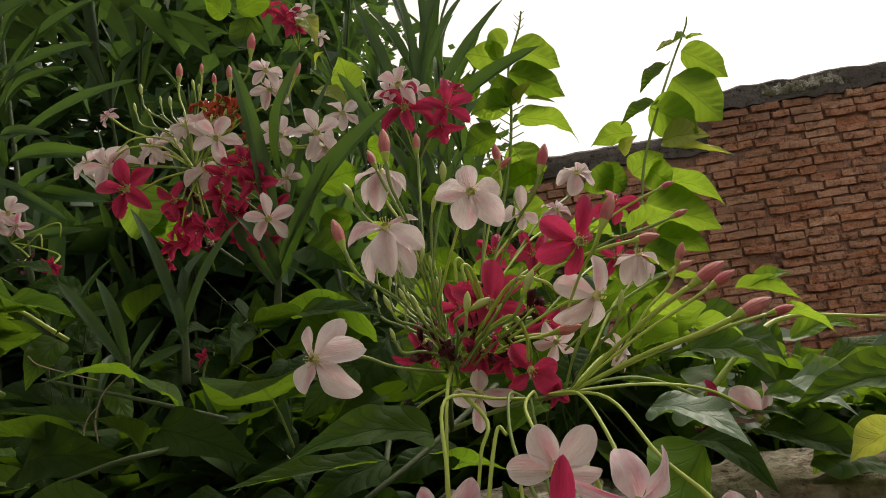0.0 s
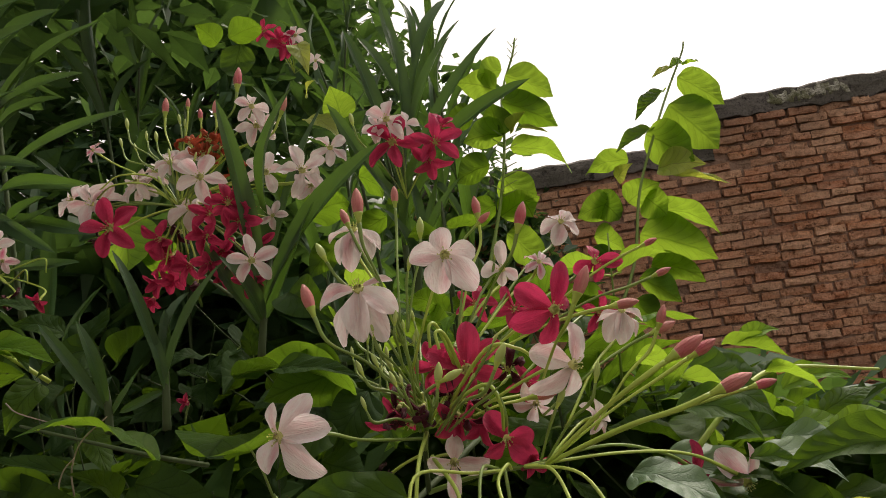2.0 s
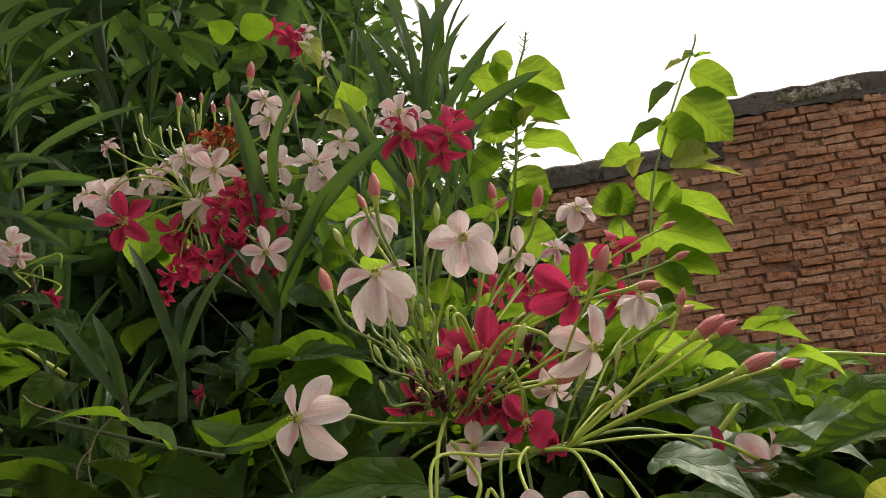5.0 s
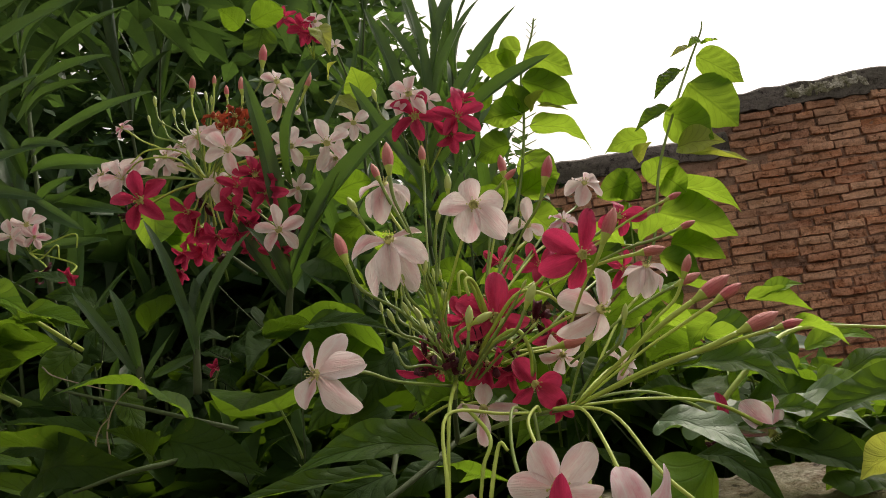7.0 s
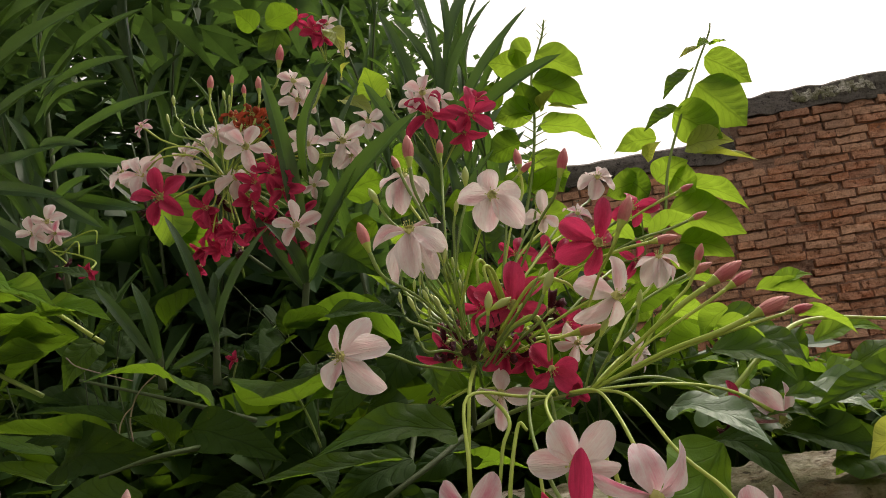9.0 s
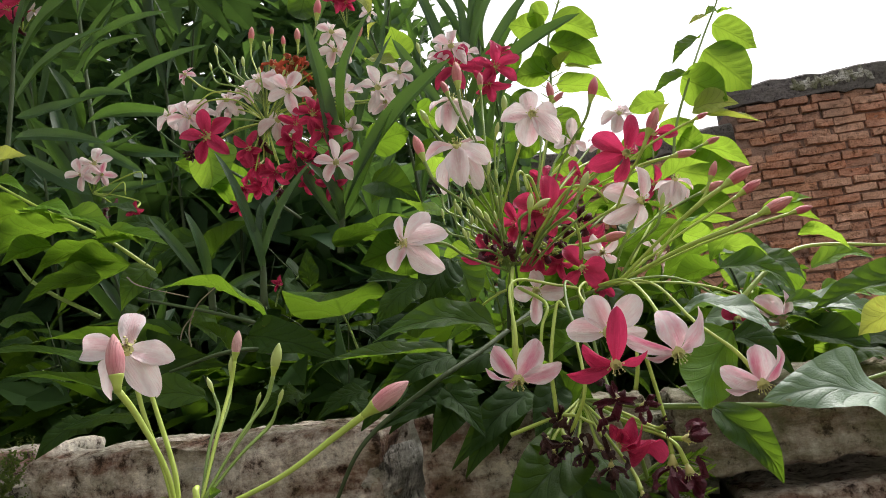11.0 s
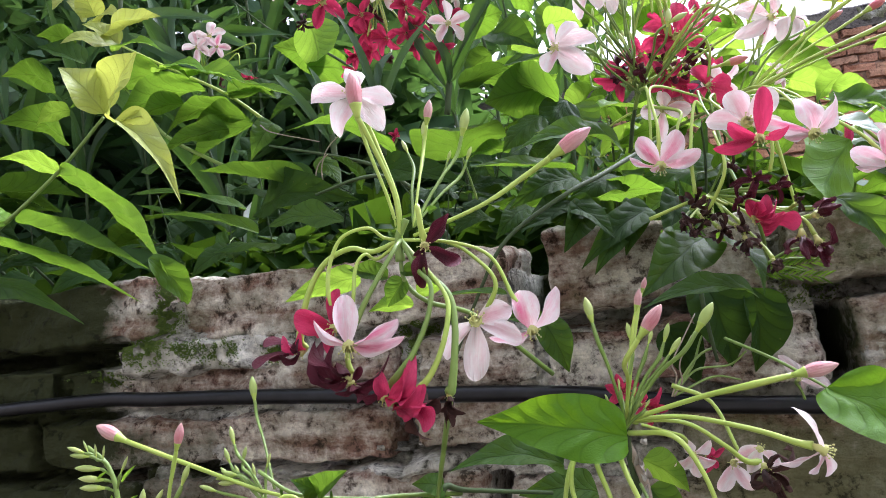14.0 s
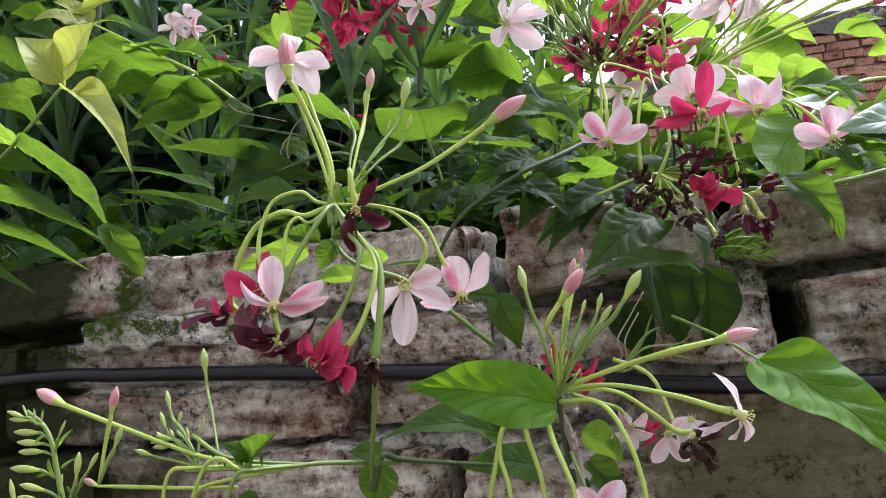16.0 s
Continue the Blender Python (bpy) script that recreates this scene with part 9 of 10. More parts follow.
leaf(oleander_a, (-0.1291, 0.1400, 1.6892), (-0.0673, 0.0900, 1.7606), 0.0197, (-0.27, -0.93, 0.25), 0, OLEANDER, None, LANCES[2])
leaf(oleander_a, (-0.1172, 0.1400, 1.7678), (-0.0700, 0.1000, 1.8498), 0.0184, (-0.27, -0.93, 0.25), 0, OLEANDER, None, LANCES[3])
leaf(oleander_a, (-0.1186, 0.1400, 1.7316), (-0.0781, 0.1800, 1.8715), 0.0130, (-0.27, -0.93, 0.25), 0, OLEANDER, None, LANCES[0])
leaf(oleander_a, (-0.1282, 0.1400, 1.6890), (-0.1423, 0.1100, 1.7387), 0.0154, (0.69, -0.72, 0.11), 0, OLEANDER, None, LANCES[1])
leaf(oleander_a, (-0.1296, 0.1400, 1.6849), (-0.1569, 0.1100, 1.7546), 0.0128, (0.69, -0.72, 0.11), 0, OLEANDER, None, LANCES[2])
oleander_b = thing("oleander_shoot", (-0.1745, 0.0800, 1.6200), "oleander shoot with long narrow dark green leaves", "oleander", "oleander shoots")
tube("stem", [(-0.1745, 0.0800, 1.6200), (-0.1730, 0.0800, 1.6503), (-0.1785, 0.0900, 1.6754)], (0.003, 0.00240, 0.00150), TWIG, oleander_b)
leaf(oleander_b, (-0.1743, 0.0800, 1.6505), (-0.1223, 0.0700, 1.7240), 0.0130, (-0.27, -0.93, 0.25), 0, OLEANDER, None, LANCES[0])
leaf(oleander_b, (-0.1749, 0.0800, 1.6583), (-0.2012, 0.0700, 1.7475), 0.0108, (0.69, -0.72, 0.11), 0, OLEANDER, None, LANCES[1])
leaf(oleander_b, (-0.1736, 0.0800, 1.6542), (-0.1703, 0.0800, 1.7009), 0.0108, (0.69, -0.72, 0.11), 0, OLEANDER, None, LANCES[2])
leaf(oleander_b, (-0.1728, 0.0800, 1.6426), (-0.1860, 0.0800, 1.6957), 0.0099, (0.69, -0.72, 0.11), 0, OLEANDER, None, LANCES[3])
leaf(oleander_b, (-0.1733, 0.0800, 1.6465), (-0.2027, 0.0700, 1.6355), 0.0084, (0.69, -0.72, 0.11), 0, OLEANDER, None, LANCES[0])
leaf(oleander_b, (-0.1731, 0.0800, 1.6658), (-0.1658, 0.1000, 1.7156), 0.0093, (-0.27, -0.93, 0.25), 0, OLEANDER, None, LANCES[1])
oleander_c = thing("oleander_shoot", (-0.2171, 0.0800, 1.6223), "oleander shoot with long narrow dark green leaves", "oleander", "oleander shoots")
tube("stem", [(-0.2171, 0.0800, 1.6223), (-0.2178, 0.0800, 1.6455), (-0.2246, 0.0850, 1.6665)], (0.003, 0.00240, 0.00150), TWIG, oleander_c)
leaf(oleander_c, (-0.2196, 0.0800, 1.6380), (-0.2629, 0.0700, 1.7058), 0.0109, (0.69, -0.72, 0.11), 0, OLEANDER, None, LANCES[0])
leaf(oleander_c, (-0.2185, 0.0800, 1.6417), (-0.2230, 0.0600, 1.6995), 0.0117, (0.69, -0.72, 0.11), 0, OLEANDER, None, LANCES[1])
leaf(oleander_c, (-0.2181, 0.0800, 1.6339), (-0.1923, 0.0800, 1.6689), 0.0093, (-0.27, -0.93, 0.25), 0, OLEANDER, None, LANCES[2])
oleander_d = thing("oleander_shoot", (-0.0387, 0.2400, 1.7264), "oleander shoot with long narrow dark green leaves", "oleander", "oleander shoots")
tube("stem", [(-0.0387, 0.2400, 1.7264), (-0.0353, 0.2400, 1.7887), (-0.0274, 0.2500, 1.8449), (-0.0146, 0.2600, 1.9150)], (0.003, 0.00240, 0.00150), TWIG, oleander_d)
leaf(oleander_d, (-0.0327, 0.2400, 1.7881), (-0.0635, 0.2200, 1.9595), 0.0182, (0.69, -0.72, 0.11), 0, OLEANDER, None, LANCES[0])
leaf(oleander_d, (-0.0260, 0.2400, 1.8245), (-0.0272, 0.2400, 1.9670), 0.0153, (0.69, -0.72, 0.11), 0, OLEANDER, None, LANCES[1])
leaf(oleander_d, (-0.0228, 0.2400, 1.8401), (0.0129, 0.2500, 1.9737), 0.0174, (-0.27, -0.93, 0.25), 0, OLEANDER, None, LANCES[2])
leaf(oleander_d, (-0.0210, 0.2400, 1.8452), (0.0403, 0.2500, 1.9544), 0.0154, (-0.27, -0.93, 0.25), 0, OLEANDER, None, LANCES[3])
leaf(oleander_d, (-0.0283, 0.2400, 1.8087), (0.0707, 0.2400, 1.9346), 0.0183, (-0.27, -0.93, 0.25), 0, OLEANDER, None, LANCES[0])
leaf(oleander_d, (-0.0305, 0.2400, 1.8038), (0.0929, 0.2200, 1.8715), 0.0173, (-0.27, -0.93, 0.25), 0, OLEANDER, None, LANCES[1])
leaf(oleander_d, (-0.0342, 0.2400, 1.7778), (-0.0855, 0.2200, 1.8911), 0.0151, (0.69, -0.72, 0.11), 0, OLEANDER, None, LANCES[2])
leaf(oleander_d, (-0.0323, 0.2400, 1.7721), (0.0247, 0.2200, 1.8167), 0.0161, (-0.27, -0.93, 0.25), 0, OLEANDER, None, LANCES[3])
leaf(oleander_d, (-0.0335, 0.2400, 1.7565), (-0.0475, 0.2200, 1.8117), 0.0150, (0.69, -0.72, 0.11), 0, OLEANDER, None, LANCES[0])
leaf(oleander_d, (-0.0141, 0.2400, 1.8826), (0.0268, 0.2600, 1.9880), 0.0155, (-0.27, -0.93, 0.25), 0, OLEANDER, None, LANCES[1])
leaf(oleander_d, (-0.0141, 0.2400, 1.8826), (-0.0337, 0.2600, 2.0049), 0.0155, (0.69, -0.72, 0.11), 0, OLEANDER, None, LANCES[2])
leaf(oleander_d, (-0.0369, 0.2400, 1.7468), (0.0095, 0.2000, 1.8383), 0.0170, (-0.27, -0.93, 0.25), 0, OLEANDER, None, LANCES[3])
leaf(oleander_d, (-0.0190, 0.2400, 1.8670), (-0.0591, 0.2500, 1.9632), 0.0145, (0.69, -0.72, 0.11), 0, OLEANDER, None, LANCES[0])
leaf(oleander_d, (-0.0079, 0.2400, 1.9152), (-0.0169, 0.2600, 2.0002), 0.0125, (0.69, -0.72, 0.11), 0, OLEANDER, None, LANCES[1])
oleander_e = thing("oleander_shoot", (-0.0237, 0.2000, 1.6924), "oleander shoot with long narrow dark green leaves", "oleander", "oleander shoots")
tube("stem", [(-0.0237, 0.2000, 1.6924), (-0.0154, 0.2000, 1.7338), (-0.0127, 0.2200, 1.7680)], (0.003, 0.00240, 0.00150), TWIG, oleander_e)
leaf(oleander_e, (-0.0168, 0.2000, 1.7244), (0.0267, 0.1800, 1.7823), 0.0121, (-0.27, -0.93, 0.25), 0, OLEANDER, None, LANCES[0])
leaf(oleander_e, (-0.0190, 0.2000, 1.7152), (-0.0362, 0.1800, 1.7716), 0.0120, (0.69, -0.72, 0.11), 0, OLEANDER, None, LANCES[1])
leaf(oleander_e, (-0.0154, 0.2000, 1.7338), (0.0061, 0.2000, 1.7984), 0.0121, (-0.27, -0.93, 0.25), 0, OLEANDER, None, LANCES[2])
leaf(oleander_e, (-0.0163, 0.2000, 1.7243), (-0.0224, 0.2200, 1.8062), 0.0111, (0.69, -0.72, 0.11), 0, OLEANDER, None, LANCES[3])
oleander_f = thing("oleander_shoot", (-0.4388, 0.2500, 1.7447), "oleander shoot with long narrow dark green leaves", "oleander", "oleander shoots")
tube("stem", [(-0.4388, 0.2500, 1.7447), (-0.4547, 0.2500, 1.8792), (-0.4839, 0.2700, 2.0103), (-0.4986, 0.2800, 2.1034)], (0.003, 0.00240, 0.00150), TWIG, oleander_f)
leaf(oleander_f, (-0.4609, 0.2500, 1.9055), (-0.2780, 0.2000, 1.9204), 0.0214, (-0.27, -0.93, 0.25), 0, OLEANDER, None, LANCES[0])
leaf(oleander_f, (-0.4648, 0.2500, 1.8875), (-0.3178, 0.2000, 1.8529), 0.0201, (-0.27, -0.93, 0.25), 0, OLEANDER, None, LANCES[1])
leaf(oleander_f, (-0.4586, 0.2500, 1.8615), (-0.3202, 0.2000, 1.8093), 0.0211, (-0.27, -0.93, 0.25), 0, OLEANDER, None, LANCES[2])
leaf(oleander_f, (-0.4668, 0.2500, 1.9450), (-0.3594, 0.2200, 1.9578), 0.0204, (-0.27, -0.93, 0.25), 0, OLEANDER, None, LANCES[3])
leaf(oleander_f, (-0.4731, 0.2500, 1.9790), (-0.3168, 0.2200, 2.0341), 0.0243, (-0.27, -0.93, 0.25), 0, OLEANDER, None, LANCES[0])
leaf(oleander_f, (-0.4723, 0.2500, 2.0119), (-0.3840, 0.2400, 2.0772), 0.0220, (-0.27, -0.93, 0.25), 0, OLEANDER, None, LANCES[1])
leaf(oleander_f, (-0.4808, 0.2500, 1.9482), (-0.3960, 0.2200, 2.0298), 0.0217, (-0.27, -0.93, 0.25), 0, OLEANDER, None, LANCES[2])
leaf(oleander_f, (-0.4620, 0.2500, 1.8621), (-0.3566, 0.2000, 1.7947), 0.0188, (-0.27, -0.93, 0.25), 0, OLEANDER, None, LANCES[3])
leaf(oleander_f, (-0.4744, 0.2500, 1.9211), (-0.3576, 0.1800, 1.8745), 0.0155, (-0.27, -0.93, 0.25), 0, OLEANDER, None, LANCES[0])
leaf(oleander_f, (-0.4684, 0.2500, 1.8820), (-0.4662, 0.2000, 1.9383), 0.0201, (0.69, -0.72, 0.11), 0, OLEANDER, None, LANCES[1])
leaf(oleander_f, (-0.4659, 0.2500, 1.8445), (-0.3605, 0.2000, 1.8452), 0.0175, (-0.27, -0.93, 0.25), 0, OLEANDER, None, LANCES[2])
leaf(oleander_f, (-0.4720, 0.2500, 2.0252), (-0.4180, 0.2400, 2.1003), 0.0209, (-0.27, -0.93, 0.25), 0, OLEANDER, None, LANCES[3])
leaf(oleander_f, (-0.4732, 0.2500, 1.9725), (-0.3239, 0.2000, 1.9699), 0.0218, (-0.27, -0.93, 0.25), 0, OLEANDER, None, LANCES[0])
leaf(oleander_f, (-0.4561, 0.2500, 1.8304), (-0.3891, 0.2200, 1.8627), 0.0151, (-0.27, -0.93, 0.25), 0, OLEANDER, None, LANCES[1])
leaf(oleander_f, (-0.4568, 0.2500, 1.8065), (-0.3392, 0.2000, 1.7859), 0.0173, (-0.27, -0.93, 0.25), 0, OLEANDER, None, LANCES[2])
leaf(oleander_f, (-0.4506, 0.2500, 1.7876), (-0.4417, 0.2000, 1.8449), 0.0172, (0.69, -0.72, 0.11), 0, OLEANDER, None, LANCES[3])
oleander_g = thing("oleander_shoot", (-0.5263, 0.2000, 1.8216), "oleander shoot with long narrow dark green leaves", "oleander", "oleander shoots")
tube("stem", [(-0.5263, 0.2000, 1.8216), (-0.5349, 0.2200, 1.9493), (-0.5491, 0.2400, 2.0947)], (0.003, 0.00240, 0.00150), TWIG, oleander_g)
leaf(oleander_g, (-0.5132, 0.2000, 1.9067), (-0.3823, 0.1800, 1.9573), 0.0225, (-0.27, -0.93, 0.25), 0, OLEANDER, None, LANCES[0])
leaf(oleander_g, (-0.5132, 0.2000, 1.9369), (-0.3676, 0.1800, 2.0250), 0.0227, (-0.27, -0.93, 0.25), 0, OLEANDER, None, LANCES[1])
leaf(oleander_g, (-0.5132, 0.2000, 1.8889), (-0.3968, 0.1800, 1.8860), 0.0224, (-0.27, -0.93, 0.25), 0, OLEANDER, None, LANCES[2])
leaf(oleander_g, (-0.5132, 0.2000, 1.9676), (-0.4169, 0.2000, 2.0755), 0.0229, (-0.27, -0.93, 0.25), 0, OLEANDER, None, LANCES[3])
leaf(oleander_g, (-0.5131, 0.2000, 1.8653), (-0.3862, 0.1800, 1.8284), 0.0200, (-0.27, -0.93, 0.25), 0, OLEANDER, None, LANCES[0])
leaf(oleander_g, (-0.5063, 0.2000, 1.9972), (-0.3639, 0.2000, 2.0734), 0.0230, (-0.27, -0.93, 0.25), 0, OLEANDER, None, LANCES[1])
leaf(oleander_g, (-0.5131, 0.2000, 1.8478), (-0.4116, 0.1800, 1.7797), 0.0199, (-0.27, -0.93, 0.25), 0, OLEANDER, None, LANCES[2])
head_k = thing("flower_cluster", (-0.5211, 0.2200, 2.0002), "crimson and brown creeper blossoms high among oleander leaves", "flower cluster", "creeper flower clusters")
head_k_node = (-0.5211, 0.2200, 2.0002)
flower(head_k, head_k_node, (-0.5208, 0.2000, 2.0195), (0.14, -0.99, 0.01), 0.0394, 0.05, "red", 0, 20)
flower(head_k, head_k_node, (-0.5034, 0.2000, 2.0205), (0.42, -0.91, -0.03), 0.0348, 0.05, "red", 29, 15)
flower(head_k, head_k_node, (-0.5095, 0.2000, 2.0013), (0.25, -0.83, -0.51), 0.0315, 0.05, "wilted", 58, 30)
flower(head_k, head_k_node, (-0.4870, 0.2000, 2.0093), (0.53, -0.85, -0.02), 0.0251, 0.05, "white", 15, 0)
dead_stem = thing("dead_twig", (-0.2049, 0.0300, 1.5892), "thin curled dead twig hanging among leaves", "twig")
tube("stem", [(-0.2049, 0.0300, 1.5892), (-0.2061, 0.0300, 1.6045), (-0.1989, 0.0300, 1.6200), (-0.1807, 0.0300, 1.6325)], (0.00058, 0.00048, 0.00040), DEAD, dead_stem)
dead_stem2 = thing("dead_twig", (-0.2053, 0.0200, 1.5799), "pale curled dead twig hanging among leaves", "twig")
tube("stem", [(-0.2044, 0.0200, 1.5798), (-0.2068, 0.0200, 1.5950), (-0.2032, 0.0200, 1.6051), (-0.1958, 0.0200, 1.6112)], (0.00058, 0.00048, 0.00040), DEAD, dead_stem2)
dead_stem3 = thing("dead_twig", (-0.2612, 0.0400, 1.6508), "straight grey dead twig in the shade", "twig")
tube("stem", [(-0.2612, 0.0400, 1.6508), (-0.2505, 0.0400, 1.6427), (-0.2109, 0.0400, 1.6283)], (0.00050, 0.00042, 0.00035), DEAD, dead_stem3)
shoot_m = thing("creeper_shoot", (-0.3172, 0.0800, 1.6326), "creeper shoot with overlapping lit leaves behind the wall top", "creeper", "leafy creeper shoots")
tube("stem", [(-0.3172, 0.0800, 1.6326), (-0.3653, 0.0700, 1.6639), (-0.3875, 0.0700, 1.6885), (-0.4509, 0.0900, 1.7611)], (0.0018, 0.00144, 0.00090), DEEP, shoot_m)
leaf(shoot_m, (-0.3374, 0.0600, 1.7172), (-0.2768, 0.0400, 1.6865), 0.0160, (0.23, -0.47, 0.85), 2, YOUNG)
leaf(shoot_m, (-0.3717, 0.0600, 1.7241), (-0.3236, 0.0400, 1.7054), 0.0164, (0.23, -0.47, 0.85), 2, YOUNG)
leaf(shoot_m, (-0.3003, 0.0600, 1.6873), (-0.2422, 0.0400, 1.6704), 0.0231, (-0.10, 0.28, 0.95), 1)
leaf(shoot_m, (-0.3519, 0.0700, 1.6948), (-0.3833, 0.0500, 1.6825), 0.0295, (-0.10, 0.28, 0.95), 1)
leaf(shoot_m, (-0.3085, 0.0700, 1.6641), (-0.3622, 0.0500, 1.6489), 0.0317, (-0.10, 0.28, 0.95), 0)
leaf(shoot_m, (-0.2975, 0.0800, 1.6747), (-0.3405, 0.0600, 1.6673), 0.0292, (-0.10, 0.28, 0.95), 4)
leaf(shoot_m, (-0.2707, 0.0800, 1.6648), (-0.2827, 0.0600, 1.6329), 0.0238, (0.50, -0.81, 0.29), 4)
leaf(shoot_m, (-0.4904, 0.0800, 1.6878), (-0.5420, 0.0600, 1.7140), 0.0478, (-0.12, 0.42, 0.90), 4)
leaf(shoot_m, (-0.5016, 0.0800, 1.7455), (-0.5410, 0.0600, 1.7582), 0.0430, (-0.12, 0.42, 0.90), 2)
leaf(shoot_m, (-0.4738, 0.0800, 1.7793), (-0.4999, 0.0600, 1.7887), 0.0320, (-0.12, 0.42, 0.90), 2)
leaf(shoot_m, (-0.4645, 0.1000, 1.8079), (-0.4242, 0.0800, 1.7993), 0.0271, (0.30, -0.83, 0.47), 2, YELLOW)
leaf(shoot_m, (-0.4777, 0.1000, 1.8168), (-0.4820, 0.0800, 1.8268), 0.0276, (0.30, -0.83, 0.47), 2, YELLOW)
leaf(shoot_m, (-0.3879, 0.0600, 1.6402), (-0.3337, 0.0400, 1.6277), 0.0191, (0.26, -0.64, 0.73), 5)
leaf(shoot_m, (-0.2247, 0.0600, 1.5863), (-0.2539, 0.0400, 1.5832), 0.0134, (0.26, -0.64, 0.73), 5)
leaf(shoot_m, (-0.2311, 0.0800, 1.6284), (-0.2041, 0.0600, 1.5969), 0.0183, (0.30, -0.83, 0.47), 5)
leaf(shoot_m, (-0.2883, 0.2000, 1.8147), (-0.2703, 0.1800, 1.7545), 0.0522, (-0.18, 0.81, 0.56), 1, YOUNG)
shoot_n = thing("creeper_shoot", (-0.0288, 0.0500, 1.5722), "dark creeper leaves drooping over the wall top", "creeper", "leafy creeper shoots")
tube("stem", [(-0.0288, 0.0500, 1.5722), (-0.0222, 0.0000, 1.5464), (-0.0243, -0.0300, 1.5280)], (0.0018, 0.00144, 0.00090), TWIG, shoot_n)
leaf(shoot_n, (-0.0215, -0.0100, 1.5428), (-0.0470, -0.0400, 1.5232), 0.0205, (0.29, -0.78, 0.55), 1, LEAF_SHADED)
leaf(shoot_n, (-0.0114, -0.0100, 1.5395), (-0.0253, -0.0400, 1.5102), 0.0203, (0.40, -0.82, 0.41), 3, LEAF_SHADED)
leaf(shoot_n, (-0.0247, -0.0100, 1.5451), (0.0043, -0.0400, 1.5159), 0.0202, (0.29, -0.78, 0.55), 0, LEAF_SHADED)
leaf(shoot_n, (0.0078, -0.0100, 1.5295), (-0.0074, -0.0400, 1.4980), 0.0186, (0.49, -0.78, 0.39), 4, LEAF_SHADED)
leaf(shoot_n, (-0.0477, 0.0000, 1.5466), (-0.0658, -0.0300, 1.5270), 0.0177, (0.29, -0.78, 0.55), 2, LEAF_SHADED)
leaf(shoot_n, (0.0185, 0.0000, 1.5365), (0.0090, -0.0300, 1.5065), 0.0203, (0.29, -0.78, 0.55), 1, LEAF_SHADED)
leaf(shoot_n, (-0.0785, 0.0200, 1.5466), (-0.0994, -0.0100, 1.5360), 0.0151, (0.28, -0.69, 0.67), 2, LEAF_SHADED)
leaf(shoot_n, (-0.1262, 0.0300, 1.5510), (-0.1419, 0.0000, 1.5414), 0.0158, (0.28, -0.69, 0.67), 2, LEAF_SHADED)
leaf(shoot_n, (0.0415, -0.0200, 1.5366), (0.0305, -0.0500, 1.5048), 0.0191, (0.29, -0.78, 0.55), 1, LEAF_SHADED)
leaf(shoot_n, (-0.2773, 0.0200, 1.5498), (-0.2969, -0.0100, 1.5329), 0.0210, (0.28, -0.69, 0.67), 2, LEAF_SHADED)
leaf(shoot_n, (-0.3919, 0.0200, 1.5467), (-0.4244, -0.0100, 1.5355), 0.0268, (0.28, -0.69, 0.67), 2, LEAF_SHADED)
leaf(shoot_n, (-0.4508, 0.0000, 1.5482), (-0.4634, -0.0300, 1.5306), 0.0265, (0.28, -0.69, 0.67), 2, LEAF_SHADED)
tube("stalk", [(-0.1848, 0.1300, 1.7883), (-0.1772, 0.1200, 1.7657), (-0.1740, 0.1200, 1.7470)], (0.00086, 0.00072, 0.00060), STALK, head_f)
tube("stalk", [(-0.1848, 0.1300, 1.7883), (-0.1614, 0.1150, 1.7612), (-0.1535, 0.1150, 1.7463)], (0.00086, 0.00072, 0.00060), STALK, head_f)
tube("stalk", [(-0.1844, 0.1300, 1.7930), (-0.1521, 0.1200, 1.7923), (-0.1332, 0.1200, 1.7928)], (0.00086, 0.00072, 0.00060), STALK, head_f)
tube("stalk", [(-0.1831, 0.1300, 1.7787), (-0.1883, 0.1200, 1.7588), (-0.1935, 0.1200, 1.7418)], (0.00086, 0.00072, 0.00060), STALK, head_f)
tube("stalk", [(-0.1844, 0.1300, 1.7930), (-0.1440, 0.1200, 1.7770), (-0.1226, 0.1200, 1.7591)], (0.00086, 0.00072, 0.00060), STALK, head_f)
head_l = thing("flower_cluster", (0.0917, -0.0200, 1.4163), "a single pale withering blossom hanging before the wall", "flower cluster", "creeper flower clusters")
head_l_node = (0.0917, -0.0200, 1.4163)
flower(head_l, head_l_node, (0.0888, -0.0300, 1.4282), (0.39, -0.83, 0.39), 0.0173, 0.05, "white", 0, 0, tips=[((0.0813, -0.0300, 1.4420), 0.0062), ((0.1029, -0.0340, 1.4253), 0.0073), ((0.0877, -0.0260, 1.4378), 0.0045), ((0.0905, -0.0300, 1.4225), 0.0039)])
tendrils = thing("tendril_tangle", (0.0236, -0.0400, 1.4253), "tangle of thin pale green tendrils before the wall", "tendrils")
tube("tendril", [(0.0236, -0.0500, 1.4266), (0.0370, -0.0400, 1.4379), (0.0552, -0.0300, 1.4386), (0.0648, -0.0300, 1.4453)], (0.00079, 0.00066, 0.00055), DEEP, tendrils)
tube("tendril", [(0.0238, -0.0500, 1.4281), (0.0411, -0.0400, 1.4465), (0.0596, -0.0300, 1.4488), (0.0678, -0.0300, 1.4460), (0.0908, -0.0300, 1.4313)], (0.00079, 0.00066, 0.00055), DEEP, tendrils)
tube("tendril", [(0.0250, -0.0500, 1.4265), (0.0451, -0.0400, 1.4337), (0.0598, -0.0300, 1.4303)], (0.00079, 0.00066, 0.00055), DEEP, tendrils)
